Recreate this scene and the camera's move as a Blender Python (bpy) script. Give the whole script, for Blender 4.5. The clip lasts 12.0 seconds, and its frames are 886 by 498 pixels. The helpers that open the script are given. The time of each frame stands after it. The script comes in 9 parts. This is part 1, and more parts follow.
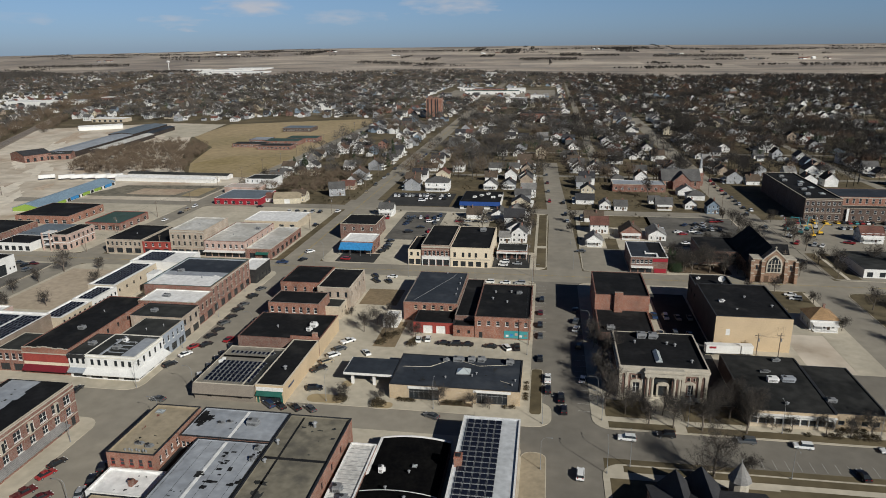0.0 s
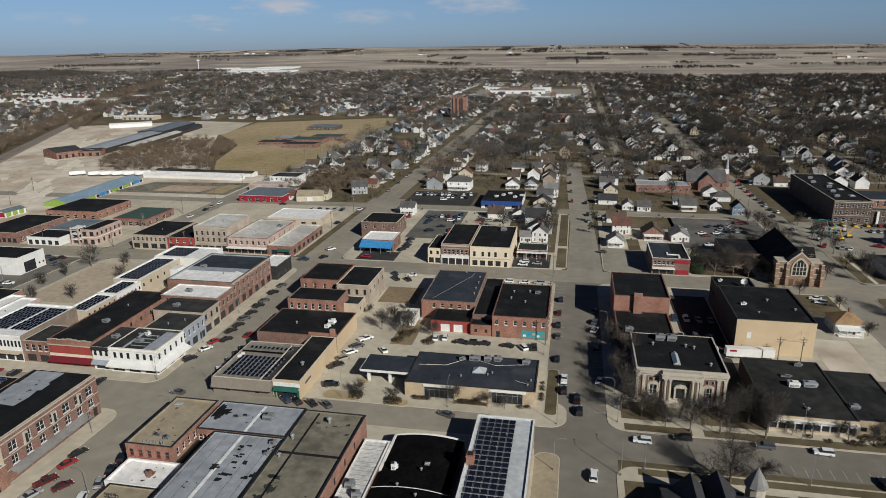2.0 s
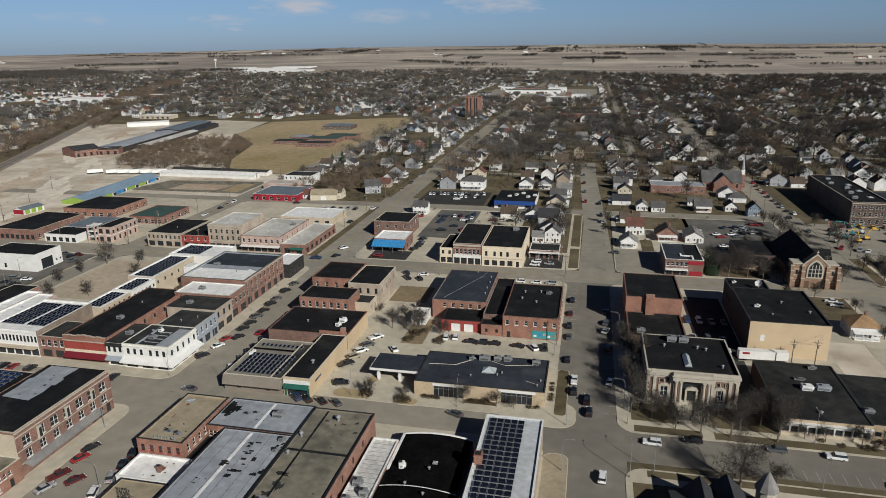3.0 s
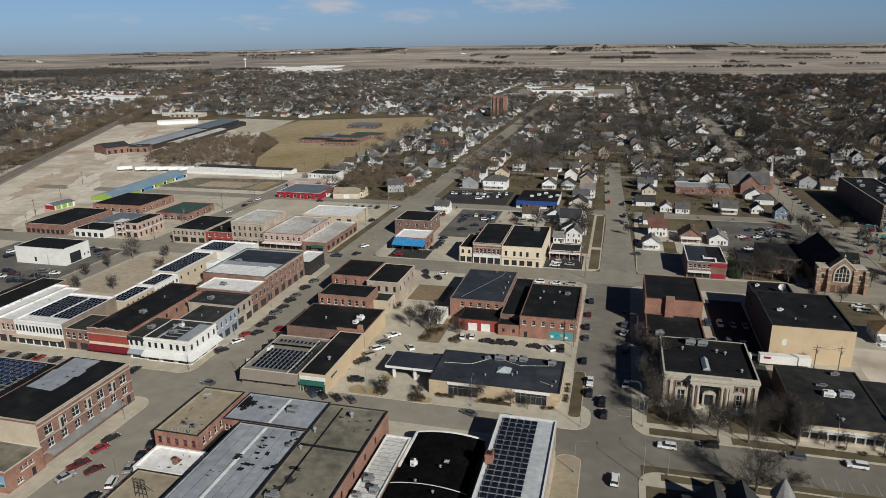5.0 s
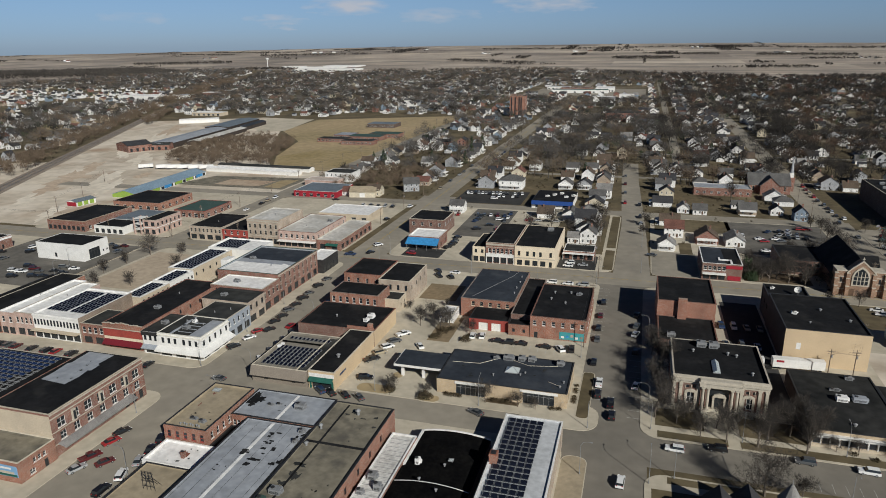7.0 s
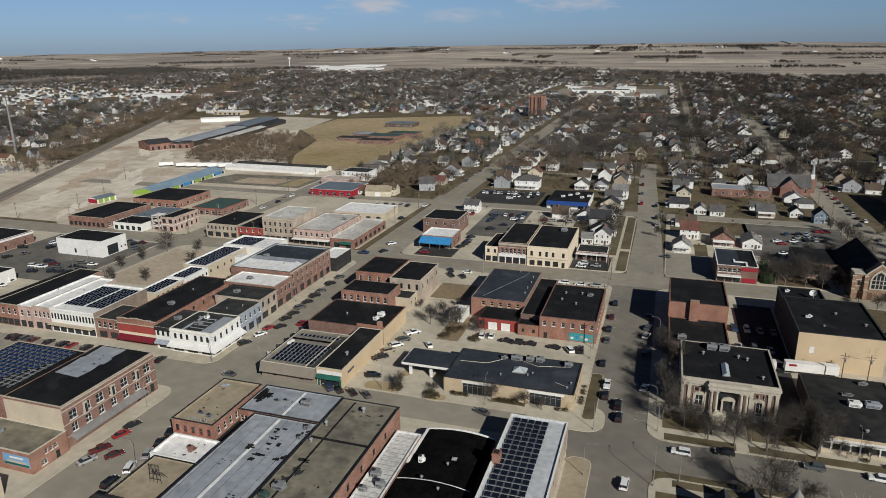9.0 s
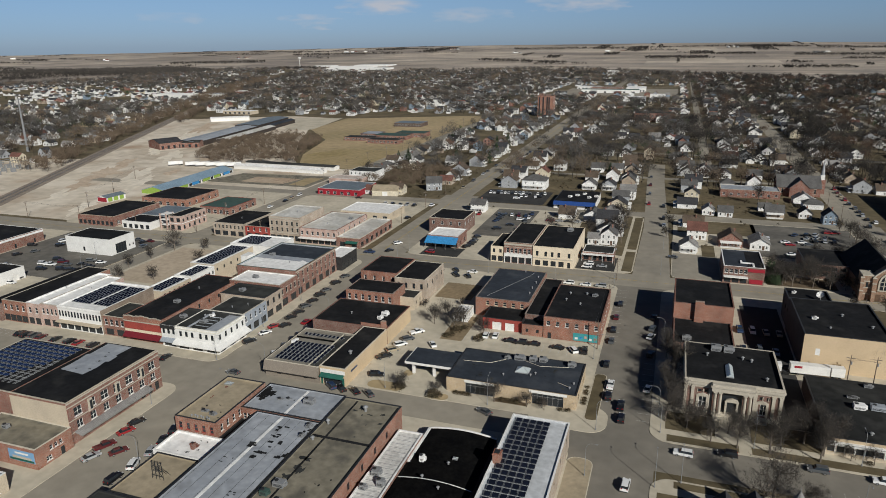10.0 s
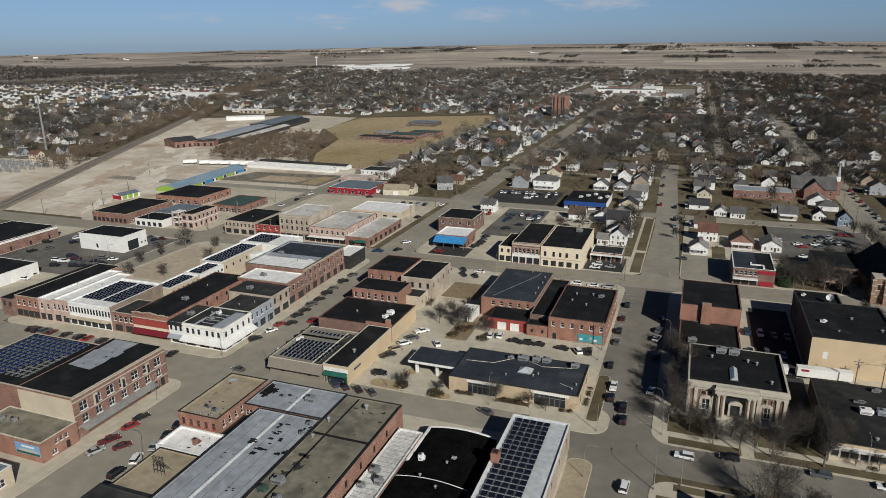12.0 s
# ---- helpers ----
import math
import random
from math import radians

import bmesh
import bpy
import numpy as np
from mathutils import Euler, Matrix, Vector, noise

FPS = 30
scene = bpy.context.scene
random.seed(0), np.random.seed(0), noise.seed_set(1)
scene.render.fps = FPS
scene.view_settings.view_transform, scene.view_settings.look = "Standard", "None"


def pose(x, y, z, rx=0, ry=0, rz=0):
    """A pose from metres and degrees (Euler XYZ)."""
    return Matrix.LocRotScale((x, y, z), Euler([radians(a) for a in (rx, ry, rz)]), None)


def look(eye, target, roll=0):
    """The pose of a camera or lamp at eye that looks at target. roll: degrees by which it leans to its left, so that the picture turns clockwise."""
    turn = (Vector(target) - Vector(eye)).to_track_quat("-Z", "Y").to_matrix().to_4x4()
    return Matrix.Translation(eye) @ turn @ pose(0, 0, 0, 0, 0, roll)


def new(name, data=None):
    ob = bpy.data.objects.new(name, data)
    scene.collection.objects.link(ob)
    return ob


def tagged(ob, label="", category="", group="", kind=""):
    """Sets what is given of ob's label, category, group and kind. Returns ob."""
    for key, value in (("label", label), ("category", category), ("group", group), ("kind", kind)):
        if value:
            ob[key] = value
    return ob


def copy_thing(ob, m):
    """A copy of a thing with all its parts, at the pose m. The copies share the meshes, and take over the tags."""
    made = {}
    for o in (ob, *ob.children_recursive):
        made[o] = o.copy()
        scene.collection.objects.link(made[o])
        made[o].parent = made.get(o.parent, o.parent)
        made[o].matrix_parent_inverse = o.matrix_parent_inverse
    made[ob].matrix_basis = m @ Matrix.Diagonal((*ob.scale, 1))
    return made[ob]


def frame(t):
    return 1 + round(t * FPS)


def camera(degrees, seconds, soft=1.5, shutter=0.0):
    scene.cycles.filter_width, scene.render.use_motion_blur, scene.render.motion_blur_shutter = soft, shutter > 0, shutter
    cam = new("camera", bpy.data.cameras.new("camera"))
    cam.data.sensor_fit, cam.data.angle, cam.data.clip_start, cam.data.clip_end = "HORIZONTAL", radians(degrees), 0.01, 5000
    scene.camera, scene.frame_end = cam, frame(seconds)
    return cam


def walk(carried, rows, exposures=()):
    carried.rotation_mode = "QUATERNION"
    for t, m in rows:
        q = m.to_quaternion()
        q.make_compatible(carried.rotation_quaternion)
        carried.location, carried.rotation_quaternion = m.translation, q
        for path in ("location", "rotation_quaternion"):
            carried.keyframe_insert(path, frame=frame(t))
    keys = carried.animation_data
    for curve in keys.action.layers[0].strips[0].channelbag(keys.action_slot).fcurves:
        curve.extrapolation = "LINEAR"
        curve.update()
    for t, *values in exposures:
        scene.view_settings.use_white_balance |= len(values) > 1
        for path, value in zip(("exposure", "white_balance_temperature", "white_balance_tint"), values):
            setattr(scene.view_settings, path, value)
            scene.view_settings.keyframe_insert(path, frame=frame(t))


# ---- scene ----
cam = camera(67.10, 12.0, 0.92)
ROLL = -0.75
PATH = [
    (0, look((0.006, -0.009, 100.008), (-14.972, 94.453, 70.811), ROLL)),
    (0.5, look((0.549, 0.013, 99.966), (-15.209, 94.343, 70.748), ROLL)),
    (1, look((1.105, 0.054, 99.926), (-15.506, 94.232, 70.691), ROLL)),
    (1.5, look((1.677, 0.112, 99.888), (-15.882, 94.112, 70.637), ROLL)),
    (2, look((2.267, 0.185, 99.850), (-16.318, 93.984, 70.586), ROLL)),
    (2.5, look((2.877, 0.271, 99.812), (-16.775, 93.849, 70.538), ROLL)),
    (3, look((3.508, 0.369, 99.773), (-17.212, 93.714, 70.492), ROLL)),
    (3.5, look((4.161, 0.479, 99.735), (-17.591, 93.587, 70.447), ROLL)),
    (4, look((4.837, 0.600, 99.696), (-17.886, 93.474, 70.402), ROLL)),
    (4.5, look((5.537, 0.730, 99.656), (-18.083, 93.378, 70.359), ROLL)),
    (5, look((6.259, 0.869, 99.616), (-18.183, 93.303, 70.316), ROLL)),
    (5.5, look((7.005, 1.016, 99.575), (-18.196, 93.246, 70.273), ROLL)),
    (6, look((7.773, 1.172, 99.534), (-18.141, 93.204, 70.231), ROLL)),
    (6.5, look((8.562, 1.336, 99.493), (-18.041, 93.171, 70.189), ROLL)),
    (7, look((9.371, 1.508, 99.453), (-17.915, 93.141, 70.148), ROLL)),
    (7.5, look((10.199, 1.688, 99.414), (-17.781, 93.112, 70.109), ROLL)),
    (8, look((11.044, 1.877, 99.377), (-17.646, 93.080, 70.070), ROLL)),
    (8.5, look((11.903, 2.075, 99.343), (-17.507, 93.048, 70.034), ROLL)),
    (9, look((12.774, 2.283, 99.313), (-17.352, 93.020, 70.001), ROLL)),
    (9.5, look((13.654, 2.501, 99.286), (-17.163, 93.004, 69.971), ROLL)),
    (10, look((14.540, 2.730, 99.266), (-16.919, 93.011, 69.945), ROLL)),
    (10.5, look((15.429, 2.972, 99.252), (-16.608, 93.047, 69.924), ROLL)),
    (11, look((16.315, 3.227, 99.246), (-16.240, 93.114, 69.910), ROLL)),
    (11.5, look((17.196, 3.498, 99.250), (-15.864, 93.196, 69.904), ROLL)),
    (12, look((18.067, 3.785, 99.264), (-15.592, 93.257, 69.905), ROLL)),
]
walk(cam, PATH, ((0, -0.10, 6220, 9), (12, -0.10, 6220, 9)))

# ---- world, sun, exposure ----
SUN_ELEV, SUN_AZ = radians(30), radians(135)
to_sun = Vector((math.sin(SUN_AZ) * math.cos(SUN_ELEV), math.cos(SUN_AZ) * math.cos(SUN_ELEV), math.sin(SUN_ELEV)))
sun = new("sun", bpy.data.lights.new("sun", "SUN"))
sun.data.energy, sun.data.angle, sun.data.color = 5.0, radians(0.53), (1.0, 0.955, 0.86)
sun.matrix_world = look(to_sun * 300, (0, 0, 0))

world = bpy.data.worlds.new("sky")
scene.world = world
world.use_nodes = True
wn, wl = world.node_tree.nodes, world.node_tree.links
background = wn["Background"]
sky = wn.new("ShaderNodeTexSky")
sky.sky_type, sky.sun_disc = "NISHITA", False
sky.sun_elevation, sky.sun_rotation = SUN_ELEV, SUN_AZ
sky.altitude, sky.air_density, sky.dust_density, sky.ozone_density = 300, 1.0, 0.4, 3.0
# thin fair-weather clouds low over the horizon
gen = wn.new("ShaderNodeTexCoord")


def wmath(op, a, b=None, c=None):
    n = wn.new("ShaderNodeMath")
    n.operation = op
    for i, v in enumerate((a, b, c)):
        if v is None:
            continue
        if isinstance(v, (int, float)):
            n.inputs[i].default_value = v
        else:
            wl.new(v, n.inputs[i])
    return n.outputs[0]


sep = wn.new("ShaderNodeSeparateXYZ")
wl.new(gen.outputs["Generated"], sep.inputs[0])
az = wmath("ARCTAN2", sep.outputs["X"], sep.outputs["Y"])
el = sep.outputs["Z"]
comb = wn.new("ShaderNodeCombineXYZ")
wl.new(wmath("MULTIPLY", az, 16.0), comb.inputs[0])
wl.new(wmath("MULTIPLY", el, 60.0), comb.inputs[1])
cnoise = wn.new("ShaderNodeTexNoise")
cnoise.inputs["Scale"].default_value, cnoise.inputs["Detail"].default_value = 1.3, 3.0
wl.new(comb.outputs[0], cnoise.inputs["Vector"])
wob = wn.new("ShaderNodeTexNoise")
wob.inputs["Scale"].default_value, wob.inputs["Detail"].default_value = 2.0, 3.0
wl.new(comb.outputs[0], wob.inputs["Vector"])
azw = wmath("ADD", az, wmath("MULTIPLY", wmath("SUBTRACT", wob.outputs["Fac"], 0.5), 0.09))
elw = wmath("ADD", el, wmath("MULTIPLY", wmath("SUBTRACT", cnoise.outputs["Fac"], 0.5), 0.022))
puff = None
for a0, e0, wa, we, k in ((-24.0, 3.05, 3.4, 0.85, 1.0), (-8.0, 3.15, 4.2, 0.9, 1.0), (-29.6, 2.0, 2.2, 0.6, 0.8), (-16.8, 2.25, 3.4, 0.65, 0.7),
                          (4.4, 4.0, 2.6, 0.6, 0.9), (21.5, 3.7, 2.4, 0.5, 0.8), (-40.0, 2.2, 2.5, 0.4, 0.35)):
    dx = wmath("DIVIDE", wmath("SUBTRACT", azw, radians(a0)), radians(wa))
    dy = wmath("DIVIDE", wmath("SUBTRACT", elw, math.sin(radians(e0))), radians(we))
    d2 = wmath("ADD", wmath("MULTIPLY", dx, dx), wmath("MULTIPLY", dy, dy))
    p = wmath("MULTIPLY", wmath("MAXIMUM", wmath("SUBTRACT", 1.0, d2), 0.0), k)
    puff = p if puff is None else wmath("ADD", puff, p)
cover = wmath("MULTIPLY", puff, wmath("MULTIPLY", wmath("SUBTRACT", cnoise.outputs["Fac"], 0.30), 2.6))
cover = wmath("MINIMUM", wmath("MAXIMUM", cover, 0.0), 0.75)
mixc = wn.new("ShaderNodeMixRGB")
wl.new(cover, mixc.inputs["Fac"])
tint = wn.new("ShaderNodeMixRGB")
tint.blend_type = "MULTIPLY"
tint.inputs["Fac"].default_value = 1.0
wl.new(sky.outputs[0], tint.inputs["Color1"])
# hazy blue near the skyline, a deeper blue above
fade = wn.new("ShaderNodeValToRGB")
fade.color_ramp.elements[0].position, fade.color_ramp.elements[1].position = 0.02, 0.36
fade.color_ramp.elements[0].color, fade.color_ramp.elements[1].color = (0.58, 0.77, 1.26, 1), (0.16, 0.20, 0.28, 1)
mid = fade.color_ramp.elements.new(0.09)
mid.color = (0.71, 0.82, 1.07, 1)
wl.new(el, fade.inputs[0])
wl.new(fade.outputs[0], tint.inputs["Color2"])
wl.new(tint.outputs[0], mixc.inputs["Color1"])
mixc.inputs["Color2"].default_value = (8.6, 8.3, 8.5, 1)
wl.new(mixc.outputs[0], background.inputs["Color"])
background.inputs["Strength"].default_value = 0.063

# ---- materials ----


def material(name, rough=0.8, metal=0.0, spec=0.3):
    m = bpy.data.materials.new(name)
    m.use_nodes = True
    b = m.node_tree.nodes["Principled BSDF"]
    b.inputs["Roughness"].default_value, b.inputs["Metallic"].default_value = rough, metal
    b.inputs["Specular IOR Level"].default_value = spec
    return m, m.node_tree.nodes, m.node_tree.links, b


def rgb(c):
    return (*c, 1.0) if len(c) == 3 else c


def ramp2(n, l, fac, c1, c2, lo=0.35, hi=0.65):
    r = n.new("ShaderNodeValToRGB")
    r.color_ramp.elements[0].position, r.color_ramp.elements[1].position = lo, hi
    r.color_ramp.elements[0].color, r.color_ramp.elements[1].color = rgb(c1), rgb(c2)
    l.new(fac, r.inputs[0])
    return r.outputs[0]


def noise_of(n, l, vec, scale, detail=4.0):
    t = n.new("ShaderNodeTexNoise")
    t.inputs["Scale"].default_value, t.inputs["Detail"].default_value = scale, detail
    l.new(vec, t.inputs["Vector"])
    return t.outputs["Fac"]


def mul(n, l, a, b, fac=1.0):
    x = n.new("ShaderNodeMixRGB")
    x.blend_type = "MULTIPLY"
    x.inputs["Fac"].default_value = fac
    l.new(a, x.inputs["Color1"])
    l.new(b, x.inputs["Color2"])
    return x.outputs[0]


def surf(name, c1, c2, big=0.12, fine=2.5, rough=0.85, metal=0.0, bump=0.15, stain=0.25, vary=0.0, spec=0.3):
    """A surface of two colours in large patches, with fine grain and dark stains."""
    m, n, l, b = material(name, rough, metal, spec)
    co = n.new("ShaderNodeTexCoord").outputs["Object"]
    col = ramp2(n, l, noise_of(n, l, co, big, 5), c1, c2)
    g = noise_of(n, l, co, fine, 6)
    col = mul(n, l, col, ramp2(n, l, g, (1 - stain,) * 3, (1.08,) * 3, 0.3, 0.7))
    if vary:
        info = n.new("ShaderNodeObjectInfo")
        col = mul(n, l, col, ramp2(n, l, info.outputs["Random"], (1 - vary,) * 3, (1 + vary,) * 3, 0.0, 1.0))
    l.new(col, b.inputs["Base Color"])
    if bump:
        bp = n.new("ShaderNodeBump")
        bp.inputs["Strength"].default_value, bp.inputs["Distance"].default_value = bump, 0.05
        l.new(g, bp.inputs["Height"])
        l.new(bp.outputs[0], b.inputs["Normal"])
    return m


def masonry(name, c1, c2, mortar, bw=0.22, bh=0.075, big=0.25, rough=0.9, joint=0.012, stain=0.3):
    """Coursed brick, block or siding laid along x + y and z of the thing."""
    m, n, l, b = material(name, rough)
    co = n.new("ShaderNodeTexCoord").outputs["Object"]
    s = n.new("ShaderNodeSeparateXYZ")
    l.new(co, s.inputs[0])
    add = n.new("ShaderNodeMath")
    l.new(s.outputs[0], add.inputs[0])
    l.new(s.outputs[1], add.inputs[1])
    c = n.new("ShaderNodeCombineXYZ")
    l.new(add.outputs[0], c.inputs[0])
    l.new(s.outputs[2], c.inputs[1])
    t = n.new("ShaderNodeTexBrick")
    l.new(c.outputs[0], t.inputs["Vector"])
    t.inputs["Color1"].default_value, t.inputs["Color2"].default_value, t.inputs["Mortar"].default_value = rgb(c1), rgb(c2), rgb(mortar)
    t.inputs["Scale"].default_value, t.inputs["Mortar Size"].default_value = 1.0, joint
    t.inputs["Brick Width"].default_value, t.inputs["Row Height"].default_value = bw, bh
    col = mul(n, l, t.outputs["Color"], ramp2(n, l, noise_of(n, l, co, big, 6), (1 - stain,) * 3, (1.12,) * 3, 0.3, 0.7))
    col = mul(n, l, col, ramp2(n, l, noise_of(n, l, co, 3.0, 3), (0.85,) * 3, (1.1,) * 3, 0.3, 0.7))
    l.new(col, b.inputs["Base Color"])
    bp = n.new("ShaderNodeBump")
    bp.inputs["Strength"].default_value, bp.inputs["Distance"].default_value = 0.4, 0.01
    l.new(t.outputs["Fac"], bp.inputs["Height"])
    bp.invert = True
    l.new(bp.outputs[0], b.inputs["Normal"])
    return m


def seamed(name, c1, c2, seam, step, axis="x", rough=0.6, metal=0.0, width=0.06, stain=0.3):
    """Sheet roofing with parallel seams."""
    m, n, l, b = material(name, rough, metal)
    co = n.new("ShaderNodeTexCoord").outputs["Object"]
    s = n.new("ShaderNodeSeparateXYZ")
    l.new(co, s.inputs[0])
    q = n.new("ShaderNodeMath")
    q.operation = "PINGPONG"
    l.new(s.outputs["xyz".index(axis)], q.inputs[0])
    q.inputs[1].default_value = step / 2
    line = ramp2(n, l, q.outputs[0], seam, (1, 1, 1), 0.0, width)
    col = ramp2(n, l, noise_of(n, l, co, 0.15, 6), c1, c2)
    col = mul(n, l, col, ramp2(n, l, noise_of(n, l, co, 1.1, 6), (1 - stain,) * 3, (1.1,) * 3, 0.3, 0.7))
    l.new(mul(n, l, col, line), b.inputs["Base Color"])
    return m


MAT = {}
MAT["brick_red"] = masonry("brick_red", (0.25, 0.092, 0.062), (0.195, 0.074, 0.052), (0.28, 0.23, 0.195))
MAT["brick_orange"] = masonry("brick_orange", (0.31, 0.118, 0.072), (0.25, 0.094, 0.06), (0.33, 0.25, 0.2))
MAT["brick_dark"] = masonry("brick_dark", (0.20, 0.09, 0.065), (0.16, 0.075, 0.055), (0.26, 0.22, 0.19))
# near-black brick: the dark of a shaded wall is put into its colour
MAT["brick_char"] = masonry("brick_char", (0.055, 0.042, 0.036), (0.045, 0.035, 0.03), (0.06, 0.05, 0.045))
MAT["brick_umber"] = masonry("brick_umber", (0.12, 0.078, 0.062), (0.095, 0.064, 0.052), (0.15, 0.12, 0.1))
MAT["brick_tan"] = masonry("brick_tan", (0.48, 0.36, 0.22), (0.43, 0.32, 0.20), (0.5, 0.43, 0.33), stain=0.18)
MAT["brick_buff"] = masonry("brick_buff", (0.42, 0.33, 0.25), (0.36, 0.28, 0.21), (0.45, 0.4, 0.34))
MAT["brick_pink"] = masonry("brick_pink", (0.50, 0.33, 0.27), (0.44, 0.28, 0.23), (0.5, 0.43, 0.38))
MAT["red_paint"] = surf("red_paint", (0.34, 0.065, 0.05), (0.28, 0.055, 0.045), 0.3, 3, 0.8)
MAT["awning_maroon"] = surf("awning_maroon", (0.17, 0.014, 0.024), (0.14, 0.013, 0.022), 0.3, 3, 0.7)
MAT["roof_sand"] = surf("roof_sand", (0.25, 0.228, 0.19), (0.20, 0.183, 0.155), 0.1, 0.5, 0.95, stain=0.25, bump=0.08)
MAT["roof_worn"] = surf("roof_worn", (0.017, 0.018, 0.018), (0.040, 0.040, 0.038), 0.09, 0.35, 0.9, stain=0.4, bump=0.05, spec=0.12)
MAT["red_bright"] = surf("red_bright", (0.33, 0.02, 0.035), (0.28, 0.018, 0.03), 0.3, 3, 0.6)
MAT["white_paint"] = surf("white_paint", (0.74, 0.73, 0.70), (0.66, 0.65, 0.62), 0.3, 3, 0.7, stain=0.15)
MAT["cream_paint"] = surf("cream_paint", (0.70, 0.60, 0.45), (0.64, 0.545, 0.41), 0.3, 3, 0.8, stain=0.15)
MAT["cream_pale"] = surf("cream_pale", (0.74, 0.71, 0.62), (0.68, 0.65, 0.57), 0.3, 3, 0.8, stain=0.15)
MAT["stucco_tan"] = surf("stucco_tan", (0.55, 0.425, 0.275), (0.50, 0.385, 0.25), 0.2, 3, 0.9, stain=0.14)
MAT["stucco_beige"] = surf("stucco_beige", (0.52, 0.44, 0.33), (0.45, 0.38, 0.29), 0.2, 3, 0.9, stain=0.18)
MAT["taupe"] = surf("taupe", (0.244, 0.211, 0.174), (0.207, 0.178, 0.148), 0.2, 3, 0.9, stain=0.18)
MAT["grey_paint"] = surf("grey_paint", (0.33, 0.36, 0.40), (0.28, 0.31, 0.35), 0.3, 3, 0.8)
MAT["stone"] = surf("stone", (0.50, 0.45, 0.37), (0.42, 0.38, 0.31), 0.5, 4, 0.85, stain=0.25)
MAT["church_brick"] = masonry("church_brick", (0.27, 0.15, 0.095), (0.22, 0.12, 0.078), (0.34, 0.27, 0.2))
MAT["roof_black"] = surf("roof_black", (0.011, 0.0115, 0.0125), (0.019, 0.019, 0.02), 0.12, 0.7, 0.85, stain=0.35, bump=0.05, spec=0.12)
def dusty(m, colour, scale, lo, hi):
    """Pale dust and dried puddles in broad soft shapes over a dark roof."""
    n, l = m.node_tree.nodes, m.node_tree.links
    b = n["Principled BSDF"]
    old = b.inputs["Base Color"].links[0].from_socket
    co = n.new("ShaderNodeTexCoord").outputs["Object"]
    f = n.new("ShaderNodeMapRange")
    f.inputs["From Min"].default_value, f.inputs["From Max"].default_value = lo, hi
    l.new(noise_of(n, l, co, scale, 7), f.inputs["Value"])
    x = n.new("ShaderNodeMixRGB")
    l.new(f.outputs[0], x.inputs["Fac"])
    l.new(old, x.inputs["Color1"])
    x.inputs["Color2"].default_value = rgb(colour)
    l.new(x.outputs[0], b.inputs["Base Color"])
    return m


dusty(MAT["roof_black"], (0.04, 0.039, 0.037), 0.16, 0.55, 0.85)
MAT["roof_slate"] = surf("roof_slate", (0.030, 0.036, 0.046), (0.043, 0.050, 0.062), 0.1, 0.5, 0.8, stain=0.22, bump=0.05, spec=0.15)
MAT["roof_charcoal"] = surf("roof_charcoal", (0.028, 0.030, 0.030), (0.058, 0.059, 0.056), 0.07, 0.3, 0.9, stain=0.35, bump=0.05, spec=0.12)
MAT["roof_tan"] = surf("roof_tan", (0.245, 0.22, 0.165), (0.18, 0.163, 0.125), 0.1, 0.5, 0.95, stain=0.3, bump=0.1)
MAT["roof_beige"] = surf("roof_beige", (0.36, 0.30, 0.21), (0.31, 0.26, 0.18), 0.14, 0.8, 0.95, stain=0.15, bump=0.1)
MAT["roof_grey"] = surf("roof_grey", (0.29, 0.31, 0.34), (0.37, 0.39, 0.42), 0.1, 0.45, 0.6, stain=0.25, bump=0.05)
MAT["roof_white"] = surf("roof_white", (0.82, 0.81, 0.79), (0.72, 0.71, 0.69), 0.12, 0.6, 0.7, stain=0.2, bump=0.05)
MAT["roof_tar"] = surf("roof_tar", (0.0035, 0.0035, 0.004), (0.008, 0.0078, 0.0075), 0.3, 1.2, 0.95, stain=0.4, bump=0.1, spec=0.04)
MAT["roof_dirty"] = surf("roof_dirty", (0.62, 0.605, 0.57), (0.47, 0.455, 0.42), 0.1, 0.5, 0.8, stain=0.3, bump=0.05)
MAT["roof_metal"] = seamed("roof_metal", (0.68, 0.67, 0.64), (0.58, 0.57, 0.545), (0.6, 0.6, 0.6), 0.6, "y", 0.6, 0.0)
MAT["roof_cool"] = surf("roof_cool", (0.56, 0.575, 0.59), (0.47, 0.485, 0.50), 0.12, 0.6, 0.7, stain=0.25, bump=0.05)
MAT["roof_green"] = surf("roof_green", (0.045, 0.085, 0.07), (0.06, 0.10, 0.085), 0.12, 0.8, 0.7)
MAT["roof_blue"] = surf("roof_blue", (0.012, 0.05, 0.20), (0.015, 0.055, 0.22), 0.3, 2, 0.6)
MAT["roof_sky"] = seamed("roof_sky", (0.27, 0.37, 0.46), (0.22, 0.31, 0.39), (0.8, 0.8, 0.8), 0.9, "y", 0.6, 0.1)
MAT["brick_brown"] = masonry("brick_brown", (0.27, 0.20, 0.15), (0.22, 0.165, 0.125), (0.3, 0.25, 0.2))
MAT["roof_bluegrey"] = seamed("roof_bluegrey", (0.19, 0.225, 0.255), (0.15, 0.18, 0.205), (0.75, 0.75, 0.75), 0.9, "y", 0.6, 0.1)
MAT["awning_blue"] = seamed("awning_blue", (0.05, 0.26, 0.55), (0.045, 0.23, 0.49), (0.6, 0.6, 0.6), 0.8, "x", 0.6)
MAT["awning_green"] = surf("awning_green", (0.02, 0.11, 0.085), (0.018, 0.09, 0.07), 0.4, 3, 0.7)
